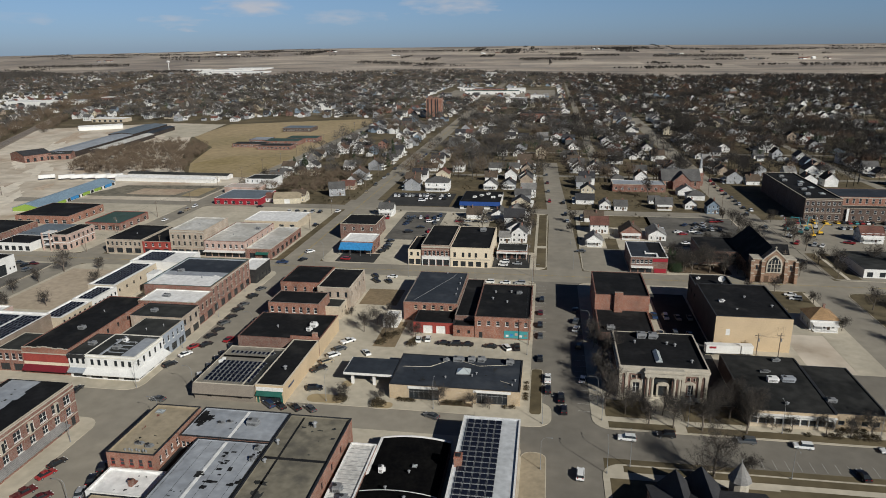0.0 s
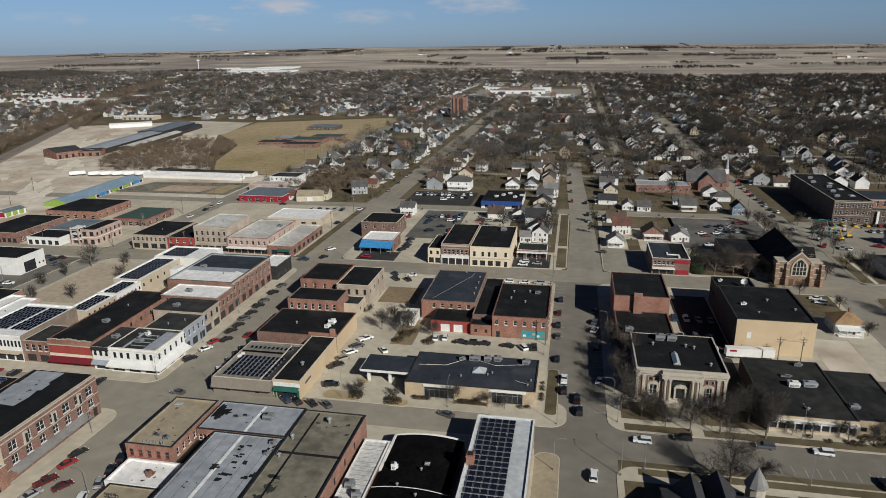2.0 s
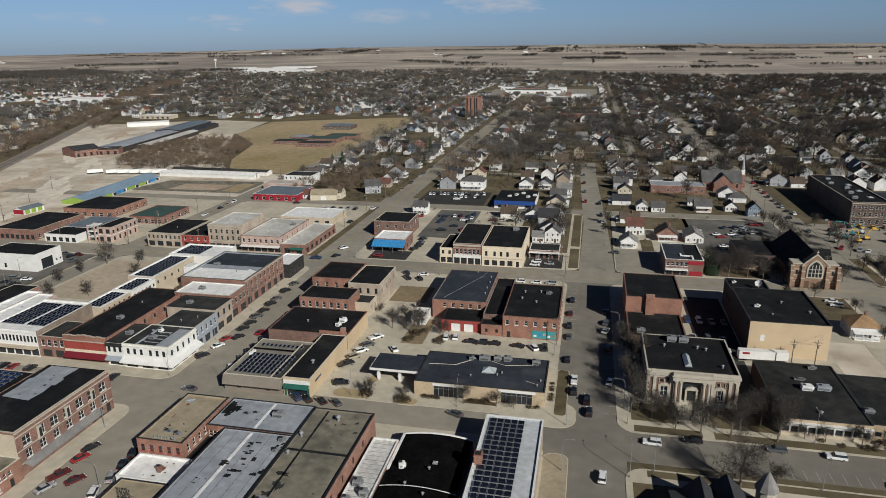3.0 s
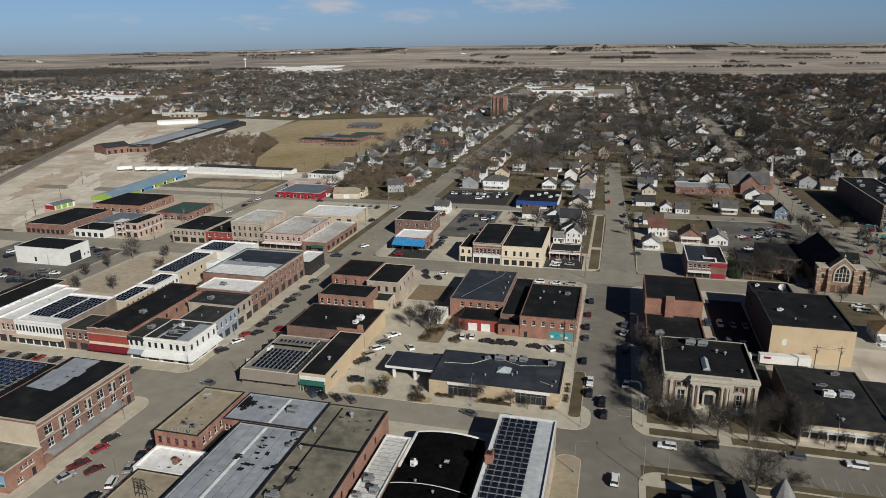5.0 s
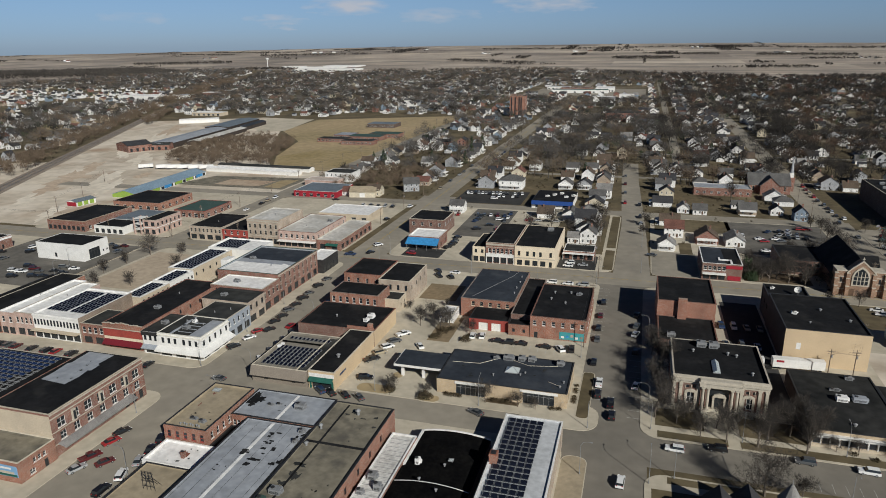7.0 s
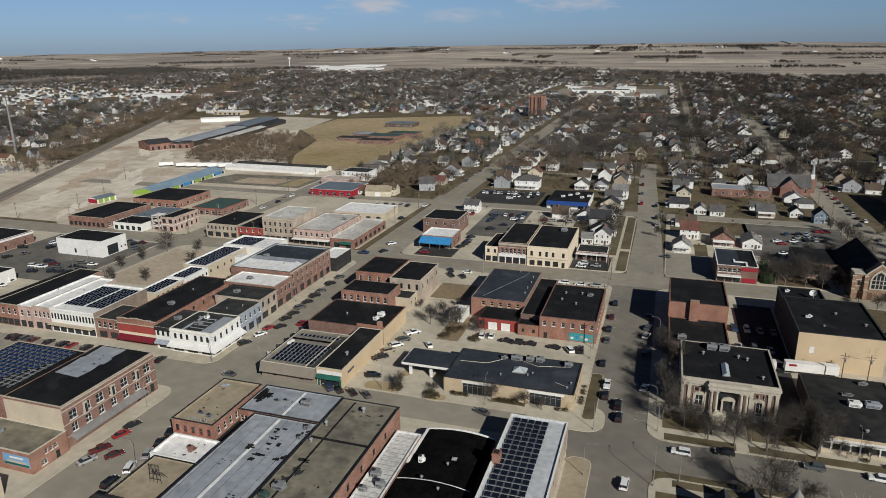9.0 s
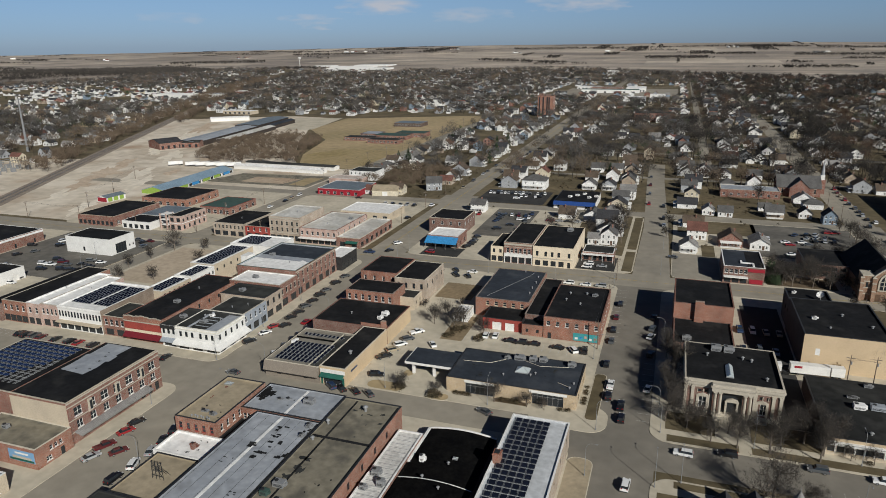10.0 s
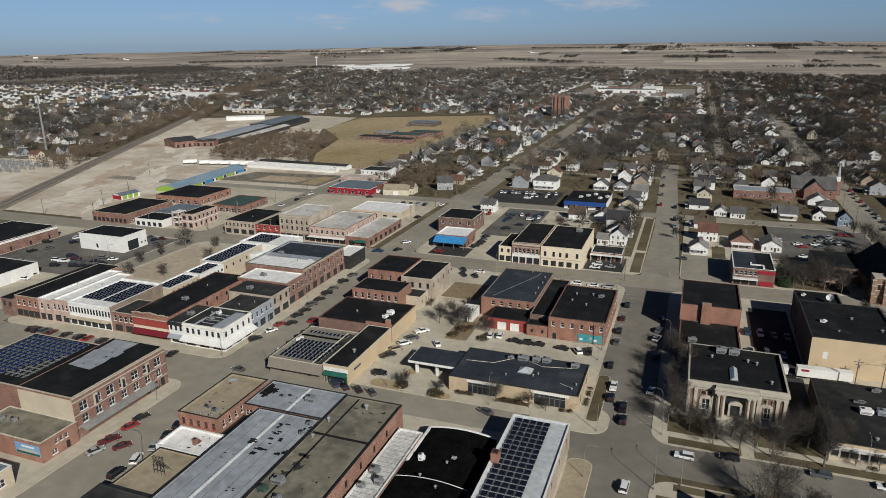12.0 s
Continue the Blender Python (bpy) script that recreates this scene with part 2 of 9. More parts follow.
MAT["lime"] = surf("lime", (0.28, 0.40, 0.07), (0.24, 0.36, 0.07), 0.4, 3, 0.6)
MAT["shingle_grey"] = masonry("shingle_grey", (0.13, 0.125, 0.12), (0.10, 0.097, 0.095), (0.07, 0.07, 0.07), 0.5, 0.14, 0.2, 0.95)
MAT["shingle_brown"] = masonry("shingle_brown", (0.13, 0.095, 0.07), (0.10, 0.075, 0.055), (0.06, 0.05, 0.04), 0.5, 0.14, 0.2, 0.95)
MAT["shingle_dark"] = masonry("shingle_dark", (0.055, 0.055, 0.06), (0.04, 0.04, 0.045), (0.03, 0.03, 0.03), 0.5, 0.14, 0.2, 0.95)
MAT["shingle_light"] = masonry("shingle_light", (0.27, 0.26, 0.25), (0.23, 0.22, 0.21), (0.15, 0.15, 0.14), 0.5, 0.14, 0.2, 0.95)
MAT["shingle_tan"] = masonry("shingle_tan", (0.42, 0.27, 0.14), (0.36, 0.23, 0.12), (0.2, 0.13, 0.08), 0.5, 0.14, 0.2, 0.95)
MAT["shingle_red"] = masonry("shingle_red", (0.19, 0.085, 0.065), (0.15, 0.07, 0.055), (0.08, 0.05, 0.04), 0.5, 0.14, 0.2, 0.95)
MAT["siding_white"] = masonry("siding_white", (0.76, 0.75, 0.72), (0.72, 0.71, 0.69), (0.5, 0.5, 0.49), 3.5, 0.15, 0.2, 0.7, 0.02, 0.15)
MAT["siding_cream"] = masonry("siding_cream", (0.60, 0.53, 0.40), (0.56, 0.5, 0.38), (0.4, 0.36, 0.28), 3.5, 0.15, 0.2, 0.7, 0.02, 0.15)
MAT["siding_grey"] = masonry("siding_grey", (0.36, 0.37, 0.38), (0.33, 0.34, 0.35), (0.22, 0.22, 0.23), 3.5, 0.15, 0.2, 0.7, 0.02, 0.15)
MAT["siding_blue"] = masonry("siding_blue", (0.22, 0.28, 0.35), (0.2, 0.26, 0.32), (0.14, 0.17, 0.2), 3.5, 0.15, 0.2, 0.7, 0.02, 0.15)
MAT["siding_tan"] = masonry("siding_tan", (0.40, 0.33, 0.25), (0.37, 0.3, 0.23), (0.25, 0.2, 0.16), 3.5, 0.15, 0.2, 0.7, 0.02, 0.15)
MAT["concrete"] = surf("concrete", (0.52, 0.465, 0.365), (0.44, 0.395, 0.31), 0.06, 0.35, 0.9, stain=0.14, bump=0.05)
MAT["concrete_light"] = surf("concrete_light", (0.60, 0.545, 0.44), (0.53, 0.48, 0.385), 0.08, 0.5, 0.9, stain=0.14, bump=0.05)
MAT["asphalt_worn"] = surf("asphalt_worn", (0.305, 0.275, 0.222), (0.25, 0.226, 0.184), 0.03, 0.22, 0.92, stain=0.14, bump=0.05)
MAT["asphalt_old"] = surf("asphalt_old", (0.215, 0.195, 0.162), (0.172, 0.157, 0.131), 0.03, 0.22, 0.92, stain=0.16, bump=0.05)
MAT["asphalt_mid"] = surf("asphalt_mid", (0.15, 0.14, 0.123), (0.11, 0.104, 0.093), 0.05, 0.3, 0.92, stain=0.25, bump=0.05, spec=0.2)
MAT["asphalt_dark"] = surf("asphalt_dark", (0.040, 0.040, 0.040), (0.06, 0.058, 0.055), 0.06, 0.4, 0.9, stain=0.2, bump=0.05, spec=0.15)
MAT["gravel"] = surf("gravel", (0.62, 0.545, 0.435), (0.49, 0.42, 0.33), 0.014, 0.12, 0.95, stain=0.22, bump=0.2)
MAT["gravel_pale"] = surf("gravel_pale", (0.74, 0.67, 0.56), (0.64, 0.57, 0.46), 0.03, 0.2, 0.95, stain=0.2, bump=0.2)
MAT["grass"] = surf("grass", (0.142, 0.110, 0.062), (0.098, 0.080, 0.045), 0.035, 0.25, 0.95, stain=0.35, bump=0.3)
MAT["field_grass"] = surf("field_grass", (0.41, 0.315, 0.185), (0.32, 0.255, 0.14), 0.012, 0.15, 0.95, stain=0.25, bump=0.3)
MAT["grass_dry"] = surf("grass_dry", (0.29, 0.225, 0.105), (0.36, 0.28, 0.15), 0.02, 0.2, 0.95, stain=0.25, bump=0.3)
MAT["bare_ground"] = surf("bare_ground", (0.47, 0.385, 0.29), (0.40, 0.33, 0.245), 0.05, 0.4, 0.95, stain=0.2, bump=0.2)
MAT["dead_lawn"] = surf("dead_lawn", (0.27, 0.205, 0.125), (0.21, 0.16, 0.098), 0.08, 0.6, 0.95, stain=0.3, bump=0.2)
MAT["mulch"] = surf("mulch", (0.16, 0.115, 0.07), (0.11, 0.08, 0.05), 0.3, 2, 0.95, stain=0.35)
MAT["bark"] = surf("bark", (0.19, 0.16, 0.13), (0.12, 0.10, 0.082), 0.5, 6, 0.95, stain=0.3, spec=0.1)
MAT["twig"] = surf("twig", (0.078, 0.069, 0.061), (0.048, 0.044, 0.040), 0.03, 0.3, 0.95, stain=0.3, bump=0, vary=0.25, spec=0.1)
MAT["twig_dark"] = surf("twig_dark", (0.050, 0.046, 0.042), (0.031, 0.029, 0.027), 0.03, 0.3, 0.95, stain=0.3, bump=0, spec=0.1)
MAT["twig_pale"] = surf("twig_pale", (0.150, 0.138, 0.126), (0.098, 0.092, 0.086), 0.03, 0.3, 0.95, stain=0.3, bump=0, spec=0.1)
MAT["twig_brown"] = surf("twig_brown", (0.185, 0.140, 0.100), (0.125, 0.095, 0.070), 0.03, 0.3, 0.95, stain=0.3, bump=0, spec=0.1)
MAT["twig_rust"] = surf("twig_rust", (0.120, 0.080, 0.056), (0.078, 0.055, 0.041), 0.03, 0.3, 0.95, stain=0.3, bump=0, spec=0.1)
MAT["needles"] = surf("needles", (0.03, 0.05, 0.022), (0.045, 0.065, 0.03), 0.3, 2, 0.9, stain=0.3, bump=0, vary=0.2)
MAT["shrub"] = surf("shrub", (0.085, 0.06, 0.035), (0.055, 0.05, 0.025), 0.4, 3, 0.95, stain=0.3, bump=0, vary=0.2)
MAT["steel"] = surf("steel", (0.33, 0.335, 0.34), (0.26, 0.265, 0.27), 0.6, 4, 0.55, 0.3, 0.05)
MAT["dark_metal"] = surf("dark_metal", (0.06, 0.06, 0.06), (0.04, 0.04, 0.042), 0.6, 4, 0.5, 0.4, 0.05)
MAT["wood_pole"] = surf("wood_pole", (0.19, 0.15, 0.115), (0.14, 0.11, 0.085), 0.8, 5, 0.9)
# panel cells with the sky's blue reflection put into the base colour
MAT["cell_sky_tint"] = surf("cell_sky_tint", (0.012, 0.026, 0.075), (0.016, 0.032, 0.09), 0.5, 4, 0.2, 0.0, 0, 0.15, 0.15, 0.4)
MAT["cell"] = surf("cell", (0.008, 0.010, 0.019), (0.011, 0.014, 0.025), 0.5, 4, 0.22, 0.0, 0, 0.15, 0.15, 0.4)
MAT["tyre"] = surf("tyre", (0.02, 0.02, 0.02), (0.015, 0.015, 0.015), 2, 8, 0.9)
MAT["yellow_line"] = surf("yellow_line", (0.5, 0.36, 0.06), (0.42, 0.31, 0.08), 1, 4, 0.8, stain=0.4)
MAT["white_line"] = surf("white_line", (0.6, 0.59, 0.56), (0.5, 0.49, 0.46), 1, 4, 0.8, stain=0.4)
MAT["rail_bed"] = surf("rail_bed", (0.30, 0.25, 0.20), (0.23, 0.19, 0.155), 0.1, 1.0, 0.95, stain=0.3)
MAT["soil"] = surf("soil", (0.40, 0.29, 0.20), (0.47, 0.38, 0.28), 0.03, 0.25, 0.95, stain=0.25)
MAT["soil_dusty"] = surf("soil_dusty", (0.56, 0.455, 0.345), (0.48, 0.375, 0.275), 0.04, 0.3, 0.95, stain=0.25)
MAT["lamp_glass"] = surf("lamp_glass", (0.8, 0.8, 0.78), (0.72, 0.72, 0.7), 1, 4, 0.2)
MAT["tail_glass"] = surf("tail_glass", (0.4, 0.02, 0.02), (0.35, 0.02, 0.02), 1, 4, 0.2)
MAT["door_brown"] = surf("door_brown", (0.13, 0.08, 0.05), (0.1, 0.06, 0.04), 1, 5, 0.6)
m, n, l, b = material("glass", 0.06, 0.0, 0.5)
b.inputs["Base Color"].default_value = (0.022, 0.026, 0.030, 1)
MAT["glass"] = m
m, n, l, b = material("glass_pale", 0.15, 0.0, 0.5)
b.inputs["Base Color"].default_value = (0.42, 0.46, 0.46, 1)
MAT["glass_pale"] = m
PAINTS = {"white": (0.75, 0.75, 0.74), "black": (0.012, 0.012, 0.014), "silver": (0.42, 0.43, 0.44), "red": (0.27, 0.016, 0.02), "maroon": (0.09, 0.012, 0.015),
          "blue": (0.025, 0.045, 0.10), "grey": (0.11, 0.115, 0.12), "tan": (0.33, 0.28, 0.2), "yellow": (0.7, 0.42, 0.03), "teal": (0.05, 0.27, 0.29), "sky": (0.2, 0.36, 0.55)}
for key, colour in PAINTS.items():
    m, n, l, b = material("car_paint_" + key, 0.3, 0.25 if key in ("silver", "grey") else 0.0, 0.5)
    b.inputs["Base Color"].default_value = rgb(colour)
    b.inputs["Coat Weight"].default_value = 0.6
    MAT["paint_" + key] = m


def farmland():
    """Bare winter fields: patches of several soils, each with its own tillage grain."""
    m, n, l, b = material("farmland", 0.95)
    co = n.new("ShaderNodeTexCoord").outputs["Object"]
    t = n.new("ShaderNodeTexBrick")
    mp = n.new("ShaderNodeMapping")
    l.new(co, mp.inputs["Vector"])
    mp.inputs["Location"].default_value = (130, 60, 0)
    l.new(mp.outputs[0], t.inputs["Vector"])
    t.offset, t.squash = 0.37, 1.0
    t.inputs["Scale"].default_value, t.inputs["Brick Width"].default_value, t.inputs["Row Height"].default_value = 1.0, 520.0, 270.0
    t.inputs["Mortar Size"].default_value = 0.012
    t.inputs["Color1"].default_value, t.inputs["Color2"].default_value, t.inputs["Mortar"].default_value = (0.45, 0.395, 0.33, 1), (0.27, 0.235, 0.205, 1), (0.12, 0.11, 0.1, 1)
    v = n.new("ShaderNodeTexVoronoi")
    v.inputs["Scale"].default_value = 0.0016
    l.new(co, v.inputs["Vector"])
    col = mul(n, l, t.outputs["Color"], ramp2(n, l, v.outputs["Distance"], (0.82,) * 3, (1.1,) * 3, 0.2, 0.8))
    col = mul(n, l, col, ramp2(n, l, noise_of(n, l, co, 0.006, 6), (0.75, 0.76, 0.78), (1.15, 1.12, 1.08), 0.3, 0.7))
    st = n.new("ShaderNodeMapping")
    st.inputs["Scale"].default_value = (0.0011, 0.0085, 1.0)
    l.new(co, st.inputs["Vector"])
    col = mul(n, l, col, ramp2(n, l, noise_of(n, l, st.outputs[0], 1.0, 5), (0.62, 0.62, 0.64), (1.22, 1.2, 1.16), 0.35, 0.62))
    col = mul(n, l, col, ramp2(n, l, noise_of(n, l, co, 0.05, 4), (0.88,) * 3, (1.08,) * 3, 0.3, 0.7))
    l.new(col, b.inputs["Base Color"])
    return m


MAT["farmland"] = farmland()
dusty(MAT["asphalt_mid"], (0.2, 0.185, 0.16), 0.08, 0.5, 0.8)
dusty(MAT["roof_charcoal"], (0.065, 0.064, 0.06), 0.09, 0.5, 0.8)
dusty(MAT["roof_tan"], (0.09, 0.083, 0.069), 0.2, 0.48, 0.72)
dusty(MAT["roof_beige"], (0.22, 0.185, 0.13), 0.25, 0.52, 0.8)
dusty(MAT["roof_slate"], (0.075, 0.08, 0.088), 0.14, 0.55, 0.85)
dusty(MAT["roof_grey"], (0.16, 0.165, 0.17), 0.2, 0.55, 0.85)
dusty(MAT["roof_white"], (0.56, 0.545, 0.52), 0.2, 0.62, 0.98)
dusty(MAT["asphalt_old"], (0.162, 0.149, 0.126), 0.05, 0.5, 0.85)
dusty(MAT["asphalt_worn"], (0.215, 0.197, 0.164), 0.045, 0.5, 0.85)
dusty(MAT["concrete"], (0.375, 0.335, 0.262), 0.06, 0.5, 0.9)
dusty(MAT["gravel"], (0.36, 0.255, 0.175), 0.02, 0.52, 0.72)
dusty(MAT["roof_dirty"], (0.4, 0.375, 0.33), 0.12, 0.5, 0.8)
dusty(MAT["gravel"], (0.68, 0.61, 0.51), 0.03, 0.46, 0.7)
dusty(MAT["grass"], (0.20, 0.165, 0.10), 0.03, 0.5, 0.8)

# ---- mesh helpers ----


class Shape:
    """A growing list of corners and faces."""

    def __init__(self):
        self.v, self.f, self.m = [], [], []

    def face(self, pts, mi=0):
        k = len(self.v)
        self.v += [tuple(p) for p in pts]
        self.f.append(tuple(range(k, k + len(pts))))
        self.m.append(mi)
        return self

    def box(self, x0, y0, z0, x1, y1, z1, mi=0, bottom=True):
        a = [(x0, y0, z0), (x1, y0, z0), (x1, y1, z0), (x0, y1, z0), (x0, y0, z1), (x1, y0, z1), (x1, y1, z1), (x0, y1, z1)]
        k = len(self.v)
        self.v += a
        q = [(4, 5, 6, 7), (0, 1, 5, 4), (1, 2, 6, 5), (2, 3, 7, 6), (3, 0, 4, 7)] + ([(3, 2, 1, 0)] if bottom else [])
        self.f += [tuple(k + i for i in s) for s in q]
        self.m += [mi] * len(q)
        return self

    def tube(self, p, q, r0, r1, n=6, mi=0, caps=True):
        p, q = Vector(p), Vector(q)
        d = (q - p).normalized()
        a = d.orthogonal().normalized()
        b = d.cross(a)
        k = len(self.v)
        for c, r in ((p, r0), (q, r1)):
            for i in range(n):
                t = 2 * math.pi * i / n
                self.v.append(tuple(c + r * (math.cos(t) * a + math.sin(t) * b)))
        for i in range(n):
            j = (i + 1) % n
            self.f.append((k + i, k + j, k + n + j, k + n + i))
            self.m.append(mi)
        if caps:
            self.f += [tuple(k + i for i in reversed(range(n))), tuple(k + n + i for i in range(n))]
            self.m += [mi, mi]
        return self

    def prism(self, profile, axis, a, b, mi=0):
        """A closed outline, in the two other axes, pushed from a to b along axis 'x' or 'y'."""
        if axis == "x":
            pa, pb = [(a, u, w) for u, w in profile], [(b, u, w) for u, w in profile]
        else:
            pa, pb = [(u, a, w) for u, w in profile], [(u, b, w) for u, w in profile]
        k, n = len(self.v), len(profile)
        self.v += pa + pb
        for i in range(n):
            j = (i + 1) % n
            self.f.append((k + i, k + j, k + n + j, k + n + i))
            self.m.append(mi)
        self.f += [tuple(k + i for i in reversed(range(n))), tuple(k + n + i for i in range(n))]
        self.m += [mi, mi]
        return self

    def data(self, name, mats):
        me = bpy.data.meshes.new(name)
        me.from_pydata(self.v, [], self.f)
        for x in mats:
            me.materials.append(MAT[x])
        if len(mats) > 1:
            me.polygons.foreach_set("material_index", self.m)
        bm = bmesh.new()
        bm.from_mesh(me)
        bmesh.ops.remove_doubles(bm, verts=bm.verts, dist=1e-4)
        bmesh.ops.recalc_face_normals(bm, faces=bm.faces)
        bm.to_mesh(me)
        bm.free()
        return me


def part(name, shape, mats, parent=None, label="", m=None):
    """Links a shape, or finished mesh data, as one mesh object under a thing or part."""
    mats = [mats] if isinstance(mats, str) else mats
    ob = new(name, shape.data(name, mats) if isinstance(shape, Shape) else shape)
    if parent is not None:
        ob.parent = parent
    if m is not None:
        ob.matrix_basis = m
    return tagged(ob, label)


def thing(name, label, category, x, y, z=0.0, rz=0.0, group=""):
    ob = new(name)
    ob.empty_display_size = 0.5
    ob.matrix_basis = pose(x, y, z, 0, 0, rz)
    return tagged(ob, label, category, group)


def setting(name, shape, mats, label, category):
    return tagged(part(name, shape, mats), label, category, kind="structure")


OCCUPIED = []


def busy(x, y, r=0.0):
    return any(x0 - r < x < x1 + r and y0 - r < y < y1 + r for x0, x1, y0, y1 in OCCUPIED)


# windows and doors, shared by size
WINDOWS = {}


def window_data(w, h, style):
    key = (round(w, 2), round(h, 2), style)
    if key in WINDOWS:
        return WINDOWS[key]
    s, p = Shape(), Shape()
    t, dy = (0.09, 0.12)
    a = w / 2
    trim = {"white": "white_paint", "stone": "stone", "dark": "dark_metal", "shop": "dark_metal", "door": "dark_metal", "steel": "steel", "cream": "cream_paint", "garage": "white_paint", "red": "red_paint"}[style]
    s.box(-a, dy, 0, -a + t, dy + 0.08, h).box(a - t, dy, 0, a, dy + 0.08, h).box(-a + t, dy, 0, a - t, dy + 0.08, t).box(-a + t, dy, h - t, a - t, dy + 0.08, h)
    if style in ("white", "stone", "cream", "red"):
        s.box(-a + t, dy + 0.01, h / 2 - 0.04, a - t, dy + 0.07, h / 2 + 0.04)
        s.box(-a - 0.12, -0.1, -0.16, a + 0.12, 0.1, -0.003)
        if style == "stone":
            s.box(-a - 0.15, -0.06, h + 0.003, a + 0.15, 0.1, h + 0.28)
        if w > 1.5:
            s.box(-0.05, dy + 0.012, t, 0.05, dy + 0.068, h - t)
    elif style in ("shop", "steel", "door"):
        k = max(1, round(w / 1.6))
        for i in range(1, k):
            u = -a + w * i / k
            s.box(u - 0.04, dy + 0.01, t, u + 0.04, dy + 0.07, h - t)
        if h > 2.4:
            s.box(-a + t, dy + 0.012, h * 0.75 - 0.04, a - t, dy + 0.068, h * 0.75 + 0.04)
    elif style == "garage":
        for i in range(1, 5):
            s.box(-a + t, dy + 0.01, h * i / 5 - 0.02, a - t, dy + 0.05, h * i / 5 + 0.02)
    p.box(-a + 0.02, dy + 0.05, 0.02, a - 0.02, dy + 0.055, h - 0.02)
    WINDOWS[key] = (s.data("window", [trim]), p.data("pane", ["white_paint" if style == "garage" else "glass"]))
    return WINDOWS[key]


MINI = {}


def mini_window(w, h):
    """A small window whose sash and pane are one mesh."""
    key = (round(w, 2), round(h, 2))
    if key not in MINI:
        a, t = w / 2, 0.09
        s = Shape().box(-a, 0.06, 0, -a + t, 0.14, h).box(a - t, 0.06, 0, a, 0.14, h).box(-a + t, 0.06, 0, a - t, 0.14, t).box(-a + t, 0.06, h - t, a - t, 0.14, h).box(-a + t, 0.07, h / 2 - 0.04, a - t, 0.13, h / 2 + 0.04)
        s.box(-a + 0.02, 0.12, 0.02, a - 0.02, 0.125, h - 0.02, 1)
        MINI[key] = s.data("window", ["white_paint", "glass"])
    return MINI[key]


def wall_face(s, ox, oy, ux, uy, width, h, openings, depth=0.2, z0=0.0):
    """A wall from (ox, oy) along (ux, uy), outward to the right, with real openings (u0, u1, z0, z1)."""
    nx, ny = uy, -ux
    us = sorted({0.0, width, *[v for o in openings for v in o[:2]]})
    zs = sorted({z0, h, *[v for o in openings for v in o[2:4]]})

    def p(u, z, d=0.0):
        return (ox + ux * u - nx * d, oy + uy * u - ny * d, z)

    for i in range(len(us) - 1):
        for j in range(len(zs) - 1):
            cu, cz = (us[i] + us[i + 1]) / 2, (zs[j] + zs[j + 1]) / 2
            if any(o[0] < cu < o[1] and o[2] < cz < o[3] for o in openings):
                continue
            s.face((p(us[i], zs[j]), p(us[i + 1], zs[j]), p(us[i + 1], zs[j + 1]), p(us[i], zs[j + 1])))
    for a, b, c, d in [o[:4] for o in openings]:
        s.face((p(a, c), p(b, c), p(b, c, depth), p(a, c, depth)))
        s.face((p(a, d), p(a, d, depth), p(b, d, depth), p(b, d)))
        s.face((p(a, c), p(a, c, depth), p(a, d, depth), p(a, d)))
        s.face((p(b, c), p(b, d), p(b, d, depth), p(b, c, depth)))


def row(side, n, w, h, z, a=0.0, b=1.0, style="white"):
    """n openings spread over the fraction a to b of a side."""
    return [(side, a + (b - a) * (i + 0.5) / n, w, h, z, style) for i in range(n)]


def sides(a, b):
    return {"S": (-a, -b, 1, 0, 2 * a, 0), "E": (a, -b, 0, 1, 2 * b, 90), "N": (a, b, -1, 0, 2 * a, 180), "W": (-a, b, 0, -1, 2 * b, 270)}


def put_windows(root, a, b, specs, single=False):
    """Windows, doors and shop fronts as parts; returns the openings by side."""
    cut = {k: [] for k in "SENW"}
    for side, fr, w, h, z, style in specs:
        ox, oy, ux, uy, width, rz = sides(a, b)[side]
        u = fr * width
        w = min(w, width - 0.3)
        u = min(max(u, w / 2 + 0.1), width - w / 2 - 0.1)
        cut[side].append((u - w / 2, u + w / 2, z, z + h))
        if single:
            part("window", mini_window(w, h), [], root, m=pose(ox + ux * u, oy + uy * u, z, 0, 0, rz))
            continue
        f, g = window_data(w, h, style)
        name = {"door": "door", "garage": "garage_door", "shop": "shop_window"}.get(style, "window")
        ob = part(name, f, [], root, m=pose(ox + ux * u, oy + uy * u, z, 0, 0, rz))
        part("pane", g, [], ob)
    return cut


